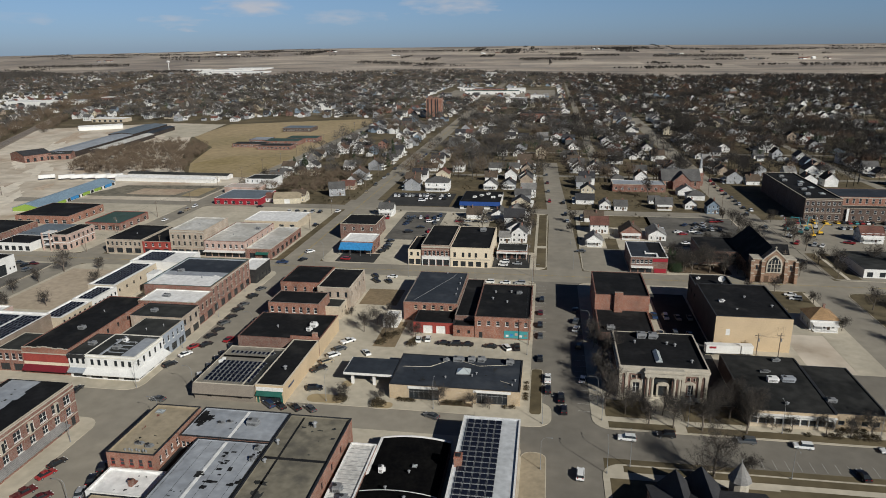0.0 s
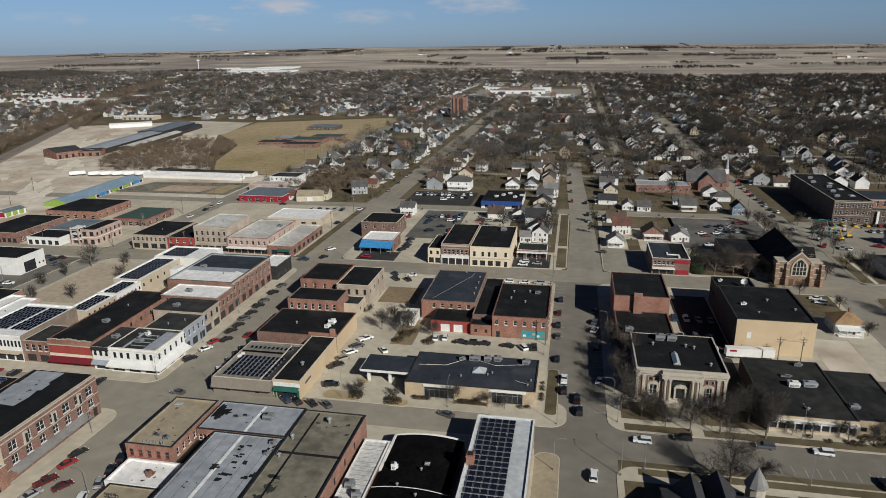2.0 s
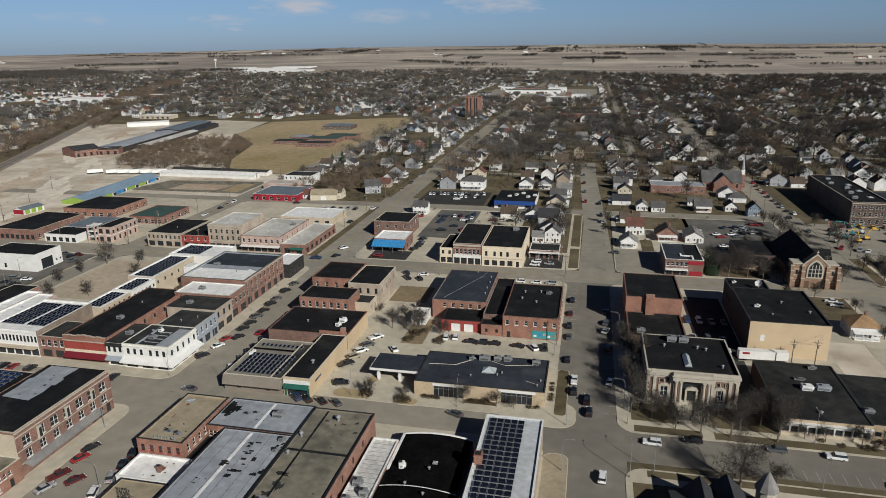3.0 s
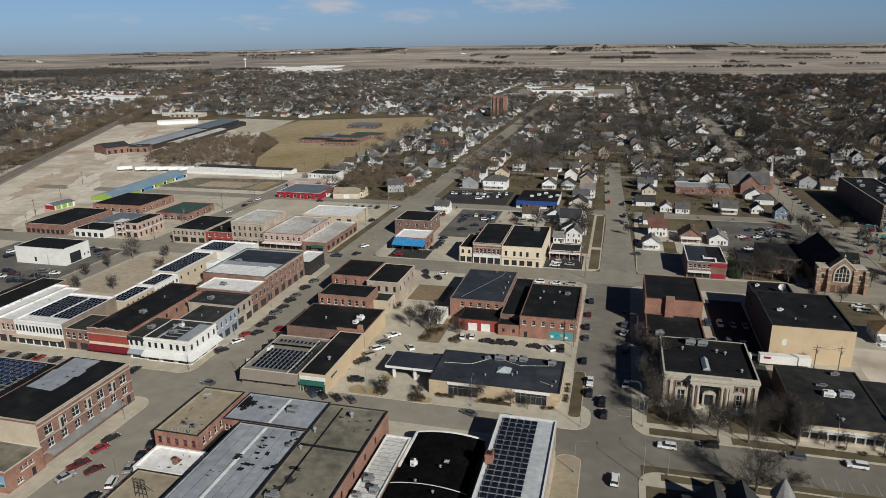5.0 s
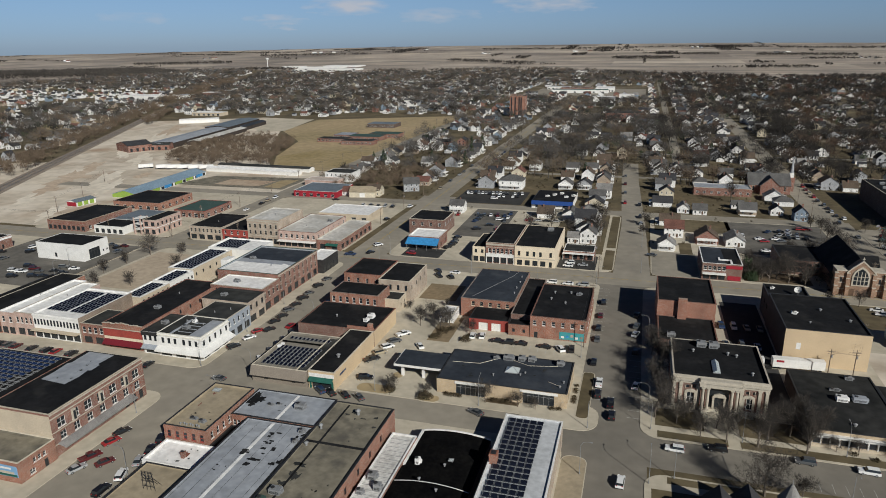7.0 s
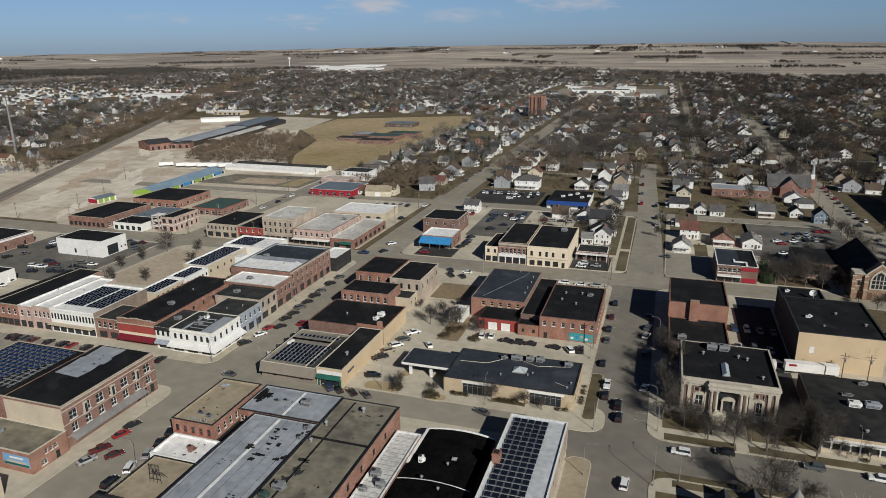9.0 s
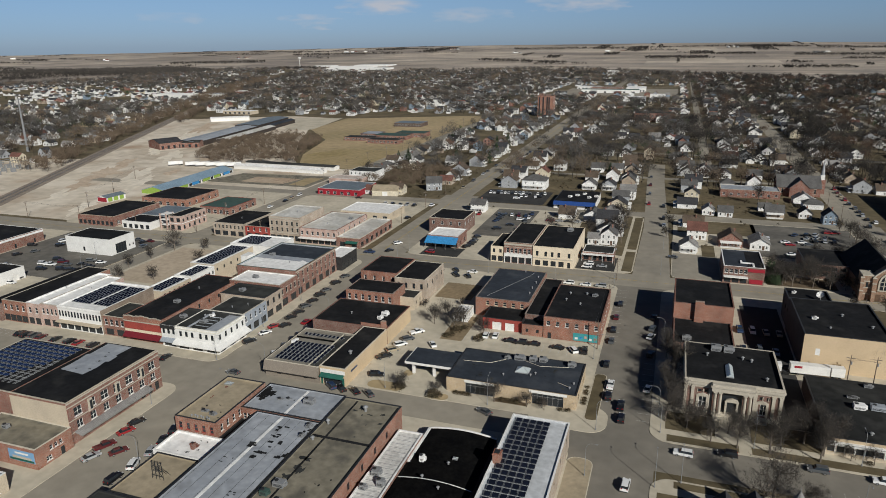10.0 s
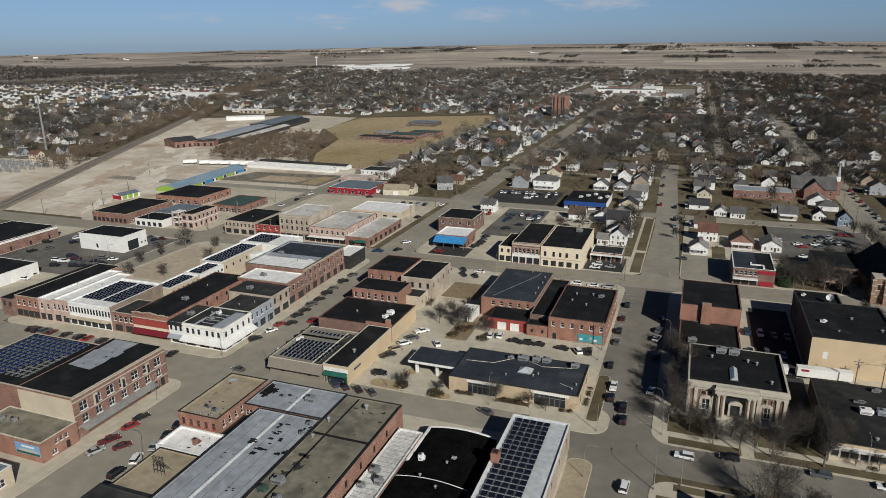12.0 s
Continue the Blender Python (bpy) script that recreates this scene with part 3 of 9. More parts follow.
def block(name, label, x0, x1, y0, y1, h, wall, roof, specs=(), parapet=0.6, cap="concrete_light", category="building", trim=(), shared=""):
    """A flat-roofed building: walls with openings, a sunk roof inside a parapet, its coping, and string courses."""
    a, b = (x1 - x0) / 2, (y1 - y0) / 2
    specs = [q for q in specs if q[0] != "N" and not (q[0] == "W" and x1 < 0) and not (q[0] == "E" and x0 > 20)]
    root = thing(name, label, category, (x0 + x1) / 2, (y0 + y1) / 2)
    cut = put_windows(root, a, b, specs, y0 > 330)
    s = Shape()
    for k, (ox, oy, ux, uy, width, rz) in sides(a, b).items():
        wall_face(s, ox, oy, ux, uy, width, h, cut[k])
    t = 0.3
    zr = h - parapet
    inner = [(-a + t, -b + t), (a - t, -b + t), (a - t, b - t), (-a + t, b - t)]
    part("wall", s, wall, root)
    deck = Shape().box(-a + t, -b + t, zr - 0.25, a - t, b - t, zr)
    for i in range(4):
        p, q = inner[i], inner[(i + 1) % 4]
        deck.face(((*q, zr), (*p, zr), (*p, h), (*q, h)))
    part("roof", deck, roof, root)
    c = Shape()
    e = 0.07
    c.box(-a - e, -b - e, h, a + e, -b + t + e, h + 0.1).box(-a - e, b - t - e, h, a + e, b + e, h + 0.1)
    if "W" not in shared:
        c.box(-a - e, -b + t + e, h, -a + t + e, b - t - e, h + 0.1)
    if "E" not in shared:
        c.box(a - t - e, -b + t + e, h, a + e, b - t - e, h + 0.1)
    part("coping", c, cap, root)
    for z, th, out, mat, which in trim:
        c = Shape()
        for k in which:
            ox, oy, ux, uy, width, rz = sides(a, b)[k]
            nx, ny = uy, -ux
            xs = sorted((ox - nx * 0.003, ox + nx * out, ox + ux * width - nx * 0.003, ox + ux * width + nx * out))
            ys = sorted((oy - ny * 0.003, oy + ny * out, oy + uy * width - ny * 0.003, oy + uy * width + ny * out))
            c.box(xs[0], ys[0], z, xs[-1], ys[-1], z + th)
        part("cornice", c, mat, root)
    OCCUPIED.append((x0, x1, y0, y1))
    return root

# ---- ground, streets, lots ----
HX, HY = 0.0, 0.0


def land_height(x, y):
    """Flat town, then a slow rise of the prairie towards the skyline."""
    r = math.hypot(x - HX, y - HY)
    k = min(max((r - 2300) / 2750, 0.0), 1.0)
    a = math.degrees(math.atan2(x, y)) if y > 0 else 0.0
    low = 24 * min(max((-22 - a) / 20, 0.0), 1.0) + 11 * min(max((a - 5) / 10, 0.0), 1.0)
    return (85 - low) * k ** 1.35 + 5 * k * noise.noise((x / 900, y / 900, 0.3))


def in_town(x, y):
    if y < -300 or x < -2100 or x > 1500:
        return False
    edge = 1980 + min(max(0.0, 420 - x), 820) * 0.72 - 150 * min(max((-400 - x) / 470, 0.0), 1.0) + 60 * noise.noise((x / 300, 2.0, 0))
    return y < edge and x > -2000 + 0.12 * y


def make_ground():
    xs = sorted({*np.arange(-5200, 5201, 200), *np.arange(-2200, 1601, 50)})
    ys = sorted({*np.arange(-5200, 5201, 200), *np.arange(-400, 3401, 50)})
    verts = [(float(x), float(y), land_height(x, y)) for y in ys for x in xs]
    w = len(xs)
    faces, mats = [], []
    for j in range(len(ys) - 1):
        for i in range(w - 1):
            if math.hypot(xs[i], ys[j]) > 5400:
                continue
            faces.append((j * w + i, j * w + i + 1, (j + 1) * w + i + 1, (j + 1) * w + i))
            mats.append(1 if in_town((xs[i] + xs[i + 1]) / 2, (ys[j] + ys[j + 1]) / 2) else 0)
    me = bpy.data.meshes.new("ground")
    me.from_pydata(verts, [], faces)
    me.materials.append(MAT["farmland"])
    me.materials.append(MAT["grass"])
    me.polygons.foreach_set("material_index", mats)
    tagged(new("ground", me), "flat winter prairie with bare tan fields and brown grass", "ground", kind="structure")


make_ground()

NS_STREETS = [(-230, 11), (-119, 20), (5, 17), (41, 11), (116, 12), (232, 9), (347, 9), (462, 9), (577, 9), (692, 9), (807, 9)]
EW_STREETS = [158.0, 288.0, 409.0, 528.0, 648.0, 768.0, 888.0, 1008.0, 1128.0, 1248.0, 1368.0, 1488.0, 1608.0, 1728.0, 1848.0, 1968.0]


def strip(name, x0, x1, y0, y1, z, mat, label, category="road"):
    return setting(name, Shape().box(x0, y0, z - 0.3, x1, y1, z), mat, label, category)


def sheet(x0, x1, y0, y1, z, s=None):
    s = s or Shape()
    s.face(((x0, y0, z), (x1, y0, z), (x1, y1, z), (x0, y1, z)))
    return s


# carriageways lie 3 cm over the ground, cross streets 1 cm over those that run away from the camera
strip("road", -127, -103, 60, 297, 0.03, "asphalt_worn", "wide worn tan-grey main street of the town")
strip("road", -131, -108, 297, 430, 0.03, "asphalt_worn", "worn tan-grey main street beyond the crossing")
strip("road", -128, -113, 430, 2300, 0.03, "asphalt_worn", "long straight worn street between trees")
strip("road", -4.6, 16.4, 60, 281, 0.03, "asphalt_old", "worn concrete side street with parking")
strip("road", 37, 45.5, 586, 1900, 0.03, "asphalt_worn", "worn residential street between tall bare trees")
strip("road", -236, -223.8, 60, 330, 0.03, "asphalt_worn", "worn back street west of the shops")
strip("road", -236, -223, 330, 900, 0.03, "asphalt_worn", "plain worn street past the open yard")
strip("road", 107.5, 124.7, 60, 403, 0.03, "asphalt_worn", "wide worn street with parked cars")
strip("road", 108, 123, 403, 1900, 0.03, "asphalt_worn", "worn residential street with parked cars")
STREET_SPAN = {5: (0, 584), 41: (590, 2600)}
for x, w in NS_STREETS[5:]:
    strip("road", x - w / 2 + 1, x + w / 2 - 1, 420, 1950, 0.03, "asphalt_worn", "quiet worn residential street")
strip("road", -560, -20, 150, 166, 0.045, "asphalt_worn", "worn tan-grey cross street")
strip("road", -20, 420, 150, 166, 0.045, "asphalt_old", "older grey-brown cross street")
strip("road", -420, 420, 280, 296, 0.045, "asphalt_worn", "worn tan-grey cross street with turning lanes")
strip("road", -420, 125, 403, 415, 0.045, "asphalt_worn", "worn residential cross street")
for y in EW_STREETS[3:]:
    strip("road", -125 if y < 900 else -700, 850, y - 3.5, y + 3.5, 0.045, "asphalt_worn", "narrow residential cross street")


def kerbed(name, x0, x1, y0, y1, mat, label, category="pavement", r=5.0, z=0.14):
    """A paved block with rounded corners, standing a kerb's height over the street."""
    pts = []
    for cx, cy, a0 in ((x1 - r, y0 + r, -90), (x1 - r, y1 - r, 0), (x0 + r, y1 - r, 90), (x0 + r, y0 + r, 180)):
        for k in range(6):
            t = radians(a0 + 18 * k)
            pts.append((cx + r * math.cos(t), cy + r * math.sin(t)))
    s = Shape()
    s.face([(x, y, z) for x, y in pts])
    n = len(pts)
    for i in range(n):
        p, q = pts[i], pts[(i + 1) % n]
        s.face(((*p, -0.2), (*q, -0.2), (*q, z), (*p, z)))
    ob = setting(name, s, mat, label, category)
    kerb = Shape()
    inner = []
    cx, cy = (x0 + x1) / 2, (y0 + y1) / 2
    for i in range(n):
        p, q = Vector(pts[i]), Vector(pts[(i + 1) % n])
        if (q - p).length < 1e-6:
            continue
        d = (q - p).normalized()
        nrm = Vector((d.y, -d.x))
        a, b = p + nrm * 0.02, q + nrm * 0.02
        c, e = q - nrm * 0.2, p - nrm * 0.2
        kerb.face(((*a, z + 0.012), (*b, z + 0.012), (*c, z + 0.012), (*e, z + 0.012)))
        kerb.face(((*a, -0.1), (*b, -0.1), (*b, z + 0.012), (*a, z + 0.012)))
    part("kerb", kerb, "concrete", ob)
    return ob


kerbed("pavement", -104.5, -3, 166, 280, "concrete", "pale concrete block of car parks and footways")
kerbed("pavement", 14.6, 108, 163.4, 280, "concrete", "concrete block behind the bare street trees")
kerbed("pavement", -104.5, -4.3, 40, 154.6, "concrete", "concrete footway round the brick stores")
kerbed("pavement", 15.8, 108, 40, 147.6, "concrete", "concrete footway round the corner house lots")
kerbed("pavement", -224, -121.8, 166, 280, "concrete", "concrete block under the old brick shop rows")
kerbed("pavement", -224, -121.8, 40, 150, "concrete", "concrete footway before the brick block")
kerbed("pavement", -223, -131, 296, 403, "concrete", "concrete block of low shops")
kerbed("pavement", -108, 1.4, 296, 403, "concrete", "concrete block with car parks and shops")
kerbed("pavement", -330, -236, 296, 403, "concrete", "concrete block of workshops and sheds")
kerbed("pavement", -330, -236, 166, 280, "concrete", "concrete car park round the white hall")
kerbed("pavement", 17.7, 108, 296, 403, "concrete", "concrete block of small shops and houses")
kerbed("pavement", 124.5, 232, 296, 402, "asphalt_worn", "worn paved yard of vehicles and machines")
kerbed("pavement", 123, 230, 166, 280, "grass", "dry grass block of gardens")

kerbed("pavement", -18, 3.5, 161.8, 175.4, "concrete", "concrete corner build-out before the bank", z=0.165)
kerbed("pavement", -4.25, 2.2, 60, 149.8, "roof_beige", "tan paved footway beside the beige store", r=2.6, z=0.165)
kerbed("lawn", -2.9, 0.8, 168, 196, "grass", "dry grass island beside the street", "lawn", 1.4, 0.19)


def lot(name, x0, x1, y0, y1, mat, label, z=0.16, category="ground"):
    """A flat patch of another surface, laid just over the block."""
    a = Shape().box(x0, y0, z - 0.12, x1, y1, z)
    return setting(name, a, mat, label, category)


def patch(name, pts, mat, label, z=0.05, category="ground"):
    s = Shape()
    s.face([(x, y, z) for x, y in pts])
    n = len(pts)
    for i in range(n):
        p, q = pts[i], pts[(i + 1) % n]
        s.face(((*p, z - 0.2), (*q, z - 0.2), (*q, z), (*p, z)))
    return setting(name, s, mat, label, category)


# the side street drifts a little to the west beyond the crossing
patch("road", [(1.5, 295.9), (17.6, 295.9), (15.0, 385), (9.8, 515), (8.6, 590), (-3.6, 590), (-2.4, 513), (2.2, 380)], "asphalt_worn", "straight worn residential street that ends at a cross street", 0.03, "road")
# the old rail yard, fields and open land
patch("gravel_yard", [(-236, 300), (-236, 500), (-292, 503), (-330, 560), (-415, 735), (-440, 865), (-520, 880), (-667, 800), (-594, 665), (-497, 485), (-430, 360), (-397, 300)],
      "gravel", "bare pale gravel of the old rail yard", 0.02)
grng = random.Random(31)


def ground_blot(cx, cy, long, wide, mat, label, z, turn=118.0):
    """An irregular stretch of other ground, drawn out along the railway."""
    q_ = grng.uniform(0, 99)
    c_, s_ = math.cos(radians(turn)), math.sin(radians(turn))
    pts = []
    for k in range(40):
        t_ = 2 * math.pi * k / 40
        r_ = 0.8 + 0.75 * noise.noise((1.9 * math.cos(t_) + q_, 1.9 * math.sin(t_), 0.2)) + 0.3 * noise.noise((6 * math.cos(t_) + q_, 6 * math.sin(t_), 0.7))
        u, v = long * r_ * math.cos(t_), wide * r_ * math.sin(t_)
        pts.append((cx + c_ * u - s_ * v, cy + s_ * u + c_ * v))
    return patch("yard_ground", pts, mat, label, z)


for k, (cx, cy, a_, b_, m_) in enumerate(((-432, 432, 42, 14, "soil_dusty"), (-412, 386, 26, 9, "soil_dusty"), (-455, 478, 30, 8, "soil_dusty"), (-395, 350, 30, 7, "gravel_pale"), (-400, 430, 50, 10, "gravel_pale"), (-440, 520, 40, 12, "gravel_pale"),
                                          (-370, 400, 36, 8, "gravel_pale"), (-480, 545, 34, 9, "gravel_pale"), (-520, 640, 60, 10, "gravel_pale"), (-380, 450, 16, 6, "soil_dusty"), (-560, 720, 60, 12, "soil_dusty"), (-350, 330, 26, 7, "gravel_pale"))):
    ground_blot(cx, cy, a_, b_, m_, "reddish bare soil in the yard" if m_ == "soil_dusty" else "pale dusty gravel in the yard", 0.034 + 0.004 * k)
patch("gravel_yard", [(-720, 300), (-413, 300), (-446, 360), (-513, 485), (-560, 470), (-600, 430), (-720, 400)], "gravel", "bare ground between the railway and the substation", 0.021)
patch("lot", [(-330, 425), (-238, 425), (-238, 468), (-318, 462)], "roof_tan", "brown cinder ground before the storage sheds", 0.04)
patch("lot", [(-300, 432), (-262, 432), (-258, 452), (-298, 452)], "soil", "square of bare brown soil by the sheds", 0.055)
patch("lot", [(-256, 430), (-243, 430), (-243, 460), (-256, 456)], "field_grass", "strip of dry grass by the street", 0.056)
patch("field", [(-236, 502), (-236, 940), (-262, 940), (-429, 866), (-414, 740), (-350, 660), (-320, 560), (-292, 505)], "field_grass", "dry grass field behind the sheds", 0.03)
patch("lawn", [(-238, 520), (-238, 600), (-300, 606), (-318, 560), (-296, 520)], "grass_dry", "greener worn playing ground in the field", 0.045)
patch("field", [(-760, 700), (-655, 690), (-690, 765), (-800, 820)], "field_grass", "dry grass strip beyond the railway", 0.03)
patch("gravel_yard", [(-640, 366), (-480, 364), (-520, 448), (-600, 456)], "gravel", "pale gravel round the substation", 0.04)
patch("gravel_yard", [(-441, 720), (-505, 858), (-436, 868), (-412, 742)], "concrete", "pale paved yard by the field", 0.045)


RAIL = [(-372, 238), (-968, 1345), (-1560, 2664)]


def rail_x(y):
    """Where the line runs at a given y."""
    (x0, y0), (x1, y1), (x2, y2) = RAIL
    return x0 + (x1 - x0) * (y - y0) / (y1 - y0) if y < y1 else x1 + (x2 - x1) * (y - y1) / (y2 - y1)


def railway():
    """A double line on ballast, bending once far out."""
    pts = [Vector(p) for p in RAIL]
    nrm = [Vector((d.y, -d.x)).normalized() for d in (pts[1] - pts[0], pts[2] - pts[0], pts[2] - pts[1])]

    def ribbon(s, o0, z0, o1, z1):
        for i in (0, 1):
            p, q, n0, n1 = pts[i], pts[i + 1], nrm[i], nrm[i + 1]
            s.face(((*(p + n0 * o0), z0), (*(p + n0 * o1), z1), (*(q + n1 * o1), z1), (*(q + n1 * o0), z0)))

    s = Shape()
    ribbon(s, -6, 0.3, 6, 0.3)
    ribbon(s, -7.5, 0, -6, 0.3)
    ribbon(s, 6, 0.3, 7.5, 0)
    bed = setting("railway", s, "rail_bed", "brown ballast bed of a double railway line", "railway")
    for track in (-2.4, 2.4):
        for g in (-0.72, 0.72):
            s = Shape()
            u = track + g
            ribbon(s, u - 0.06, 0.5, u + 0.06, 0.5)
            ribbon(s, u - 0.06, 0.3, u - 0.06, 0.5)
            ribbon(s, u + 0.06, 0.3, u + 0.06, 0.5)
            part("rail", s, "steel", bed)
    ties = Shape()
    a, d, n0 = pts[0], (pts[1] - pts[0]).normalized(), nrm[0]
    for k in range(560):
        for track in (-2.4, 2.4):
            c = a + d * (1.2 * k) + n0 * track
            u, v = n0 * 1.3, d * 0.13
            ties.face([(*(c - u - v), 0.4), (*(c + u - v), 0.4), (*(c + u + v), 0.4), (*(c - u + v), 0.4)])
    tagged(part("sleepers", ties, "wood_pole", bed), kind="stuff")


railway()

# lots and lawns inside the blocks
lot("lawn", 126, 137, 298, 336, "grass", "dry corner lawn", category="lawn")
lot("footway", 130.6, 132.2, 297.5, 336.2, "concrete_light", "pale path across the lawn", 0.172)
lot("car_park", 43.6, 57, 214, 270, "asphalt_dark", "dark asphalt car park behind the brick hall")
lot("car_park", -107, -62, 416.5, 456, "asphalt_dark", "dark asphalt lot full of cars for sale", 0.1)
OCCUPIED.extend([(-112, -26, 404, 458), (-88, -58, 338, 402), (126, 216, 320, 386), (57, 108, 339, 402)])
lot("lot", -100.5, -81, 297, 311, "asphalt_dark", "dark asphalt forecourt of the blue shop")
lot("lot", -24, -6.5, 297, 318, "asphalt_dark", "dark asphalt lot beside the cream building")
lot("lawn", -73.5, -58, 244, 262, "dead_lawn", "dry brown lawn beside the old brick hall", category="lawn")
lot("lawn", -222, -186, 222, 272, "bare_ground", "pale bare ground of a vacant lot", category="ground")
# dark asphalt here also carries the shade of the narrow gap
lot("lot", 48.0, 56.0, 180.0, 213.5, "asphalt_dark", "narrow dark drive between the hall and the clinic")
lot("lawn", 19, 36.5, 164.2, 167.4, "grass", "dry grass strip under the street trees", category="lawn")
lot("lawn", 39.5, 107, 164.2, 167.4, "grass", "dry grass strip under the street trees", category="lawn")
lot("lawn", 18.5, 31, 170, 179.5, "grass", "dry lawn before the stone hall", category="lawn")
lot("lawn", 39.8, 56, 170,  179.5, "grass", "dry leaf-strewn lawn before the stone hall", category="lawn")
lot("lawn", 21, 107, 144.4, 147.0, "grass", "dry grass verge", category="lawn")
lot("lawn", 86, 106, 255, 279, "grass", "dry lawn by the small bungalow", category="lawn")
lot("lawn", 31.5, 37.5, 332, 352, "grass", "dry lawn of the corner houses", category="lawn")
# dark brown sheet over the pale paving stands in for tree shade
lot("lawn", 56.5, 83.5, 298.6, 312, "mulch", "leaf-strewn ground under the trees by the church", category="lawn")
lot("lawn", 58, 107, 340, 402, "asphalt_mid", "dark car park behind the church", category="ground")
lot("lawn", 20, 60, 375, 402, "grass", "dry grass behind the houses", category="lawn")
lot("lawn", -58, -50, 206, 228, "dead_lawn", "planted bed with bare shrubs in the car park", category="lawn")
lot("lawn", -32, 10 - 15, 300 + 22, 402, "grass", "dry grass behind the cream building", category="lawn")
lot("lawn", 88, 107, 281.5 + 15, 289.8, "grass", "dry lawn before the stone church", category="lawn")
lot("lot", 18.2, 38.4, 297, 334, "asphalt_worn", "worn paved lot beside the brick store", 0.15)
lot("car_park", 150, 228, 392, 401, "asphalt_old", "worn strip of parking before the big building")
lot("lawn", 56, 107, 138.5, 142.4, "grass", "dry grass verge beside the footway", category="lawn")
lot("lawn", 17.4, 56, 95, 141.6, "grass", "dry lawn round the corner house", category="lawn")
lot("lot", 98.2, 107.5, 205, 236, "concrete", "worn paved drive beside the bungalow")
lot("lot", 84.5, 98, 205, 234, "gravel", "worn paved yard beside the tan hall")
lot("lot", 87.4, 107.2, 172, 204.5, "asphalt_old", "worn paved lot beside the clinic")
lot("lot", -86, -60.5, 338, 400, "asphalt_mid", "grey asphalt lot behind the shops")
lot("car_park", -304.5, -237, 214, 278, "asphalt_mid", "grey asphalt car park round the white hall")
lot("lawn", -234.8 - 2.0, -236.1 - 0.2, 230, 270, "mulch", "narrow bare bed at the edge of the car park", 0.17, "lawn")
kerbed("lawn", -68.5, -56.5, 166.4, 171.6, "field_grass", "rounded dry grass island by the drive-through entry", "lawn", 2.5, 0.2)
kerbed("lawn", -48.6, -41.8, 165.6, 169.6, "field_grass", "rounded dry grass island before the bank", "lawn", 1.9, 0.2)
kerbed("lawn", -60.5, -57, 176.5, 181, "field_grass", "small rounded grass island beside the canopy", "lawn", 1.7, 0.2)
lot("lawn", -29, -19, 169.9, 171.8, "mulch", "mulched bed along the bank front", 0.17, "lawn")
lot("lot", -104, -80, 297, 345, "concrete", "oil-stained concrete forecourt", 0.15)
lot("lawn", -3.6, 0.9, 299, 330, "grass", "dry grass verge beside the street", category="lawn")
lot("lawn", -3.6, 0.9, 334, 400, "grass", "dry grass verge with tree shadows", category="lawn")
lot("lawn", -131.5 + 0.5, -127, 0 + 296.5, 402, "grass", "narrow grass verge", category="lawn")


def lines():
    """Centre lines and parking stalls."""
    s = Shape()
    for off in (-0.15, 0.15):
        sheet(-120.3 + off - 0.08, -120.3 + off + 0.08, 300, 900, 0.05, s)
        sheet(-400, 400, 288 + off - 0.06, 288 + off + 0.06, 0.06, s)
    setting("road_marking", s, "yellow_line", "faded double yellow centre lines", "road marking")
    w = Shape()
    for k in range(12):
        sheet(52 + 2.9 * k, 52.08 + 2.9 * k, 150.5, 154.5, 0.06, w)
    for k in range(22):
        sheet(-222 + 2.8 * k, -221.88 + 2.8 * k, 161, 165.8, 0.06, w)
    for k in range(16):
        sheet(-50 + 2.8 * k, -49.88 + 2.8 * k, 206, 211, 0.147, w)
    for k in range(14):
        sheet(-3, 1.5, 222 + 4 * k, 222.12 + 4 * k, 0.05, w)
        sheet(11, 15.4, 172 + 4 * k, 172.12 + 4 * k, 0.05, w)
    setting("road_marking", w, "white_line", "worn white parking stalls and crossings", "road marking")


lines()

# ---- roof furniture ----
RTU = {}


def rooftop_unit(x, y, z, w=2.2, d=1.6, h=1.2, mat="steel"):
    t = thing("rooftop_unit", "grey metal air handler on a flat roof", "roof unit", x, y, z, group="roof units")
    key = (w, d, h, mat)
    if key not in RTU:
        s = Shape().box(-w / 2, -d / 2, 0.15, w / 2, d / 2, h).box(-w / 2 + 0.1, -d / 2 + 0.1, 0, w / 2 - 0.1, d / 2 - 0.1, 0.15)
        s.box(w / 2, -d / 4, 0.4, w / 2 + 0.45, d / 4, h * 0.8)
        f = Shape().tube((-w / 4, 0, h), (-w / 4, 0, h + 0.18), 0.45, 0.45, 10)
        v = Shape()
        for i in range(4):
            v.box(-w / 2 + 0.2 + 0.01, -d / 2 - 0.02, 0.35 + 0.16 * i, w / 2 - 0.2, -d / 2, 0.43 + 0.16 * i)
        RTU[key] = (s.data("casing", [mat]), f.data("fan", ["dark_metal"]), v.data("louvre", ["dark_metal"]))
    for nm, me in zip(("casing", "fan", "louvre"), RTU[key]):
        part(nm, me, [], t)
    return t


VENT = []


def vent(x, y, z, h=0.8, r=0.2):
    t = thing("roof_vent", "small metal vent pipe on a flat roof", "vent", x, y, z, group="roof vents")
    if not VENT:
        VENT.append(Shape().tube((0, 0, 0), (0, 0, 0.62), 0.16, 0.16, 8).data("pipe", ["steel"]))
        VENT.append(Shape().tube((0, 0, 0.62), (0, 0, 0.84), 0.30, 0.12, 8).data("cowl", ["steel"]))
    part("pipe", VENT[0], [], t)
    part("cowl", VENT[1], [], t)
    t.matrix_basis = pose(x, y, z) @ Matrix.Diagonal((r / 0.2, r / 0.2, h / 0.8, 1))


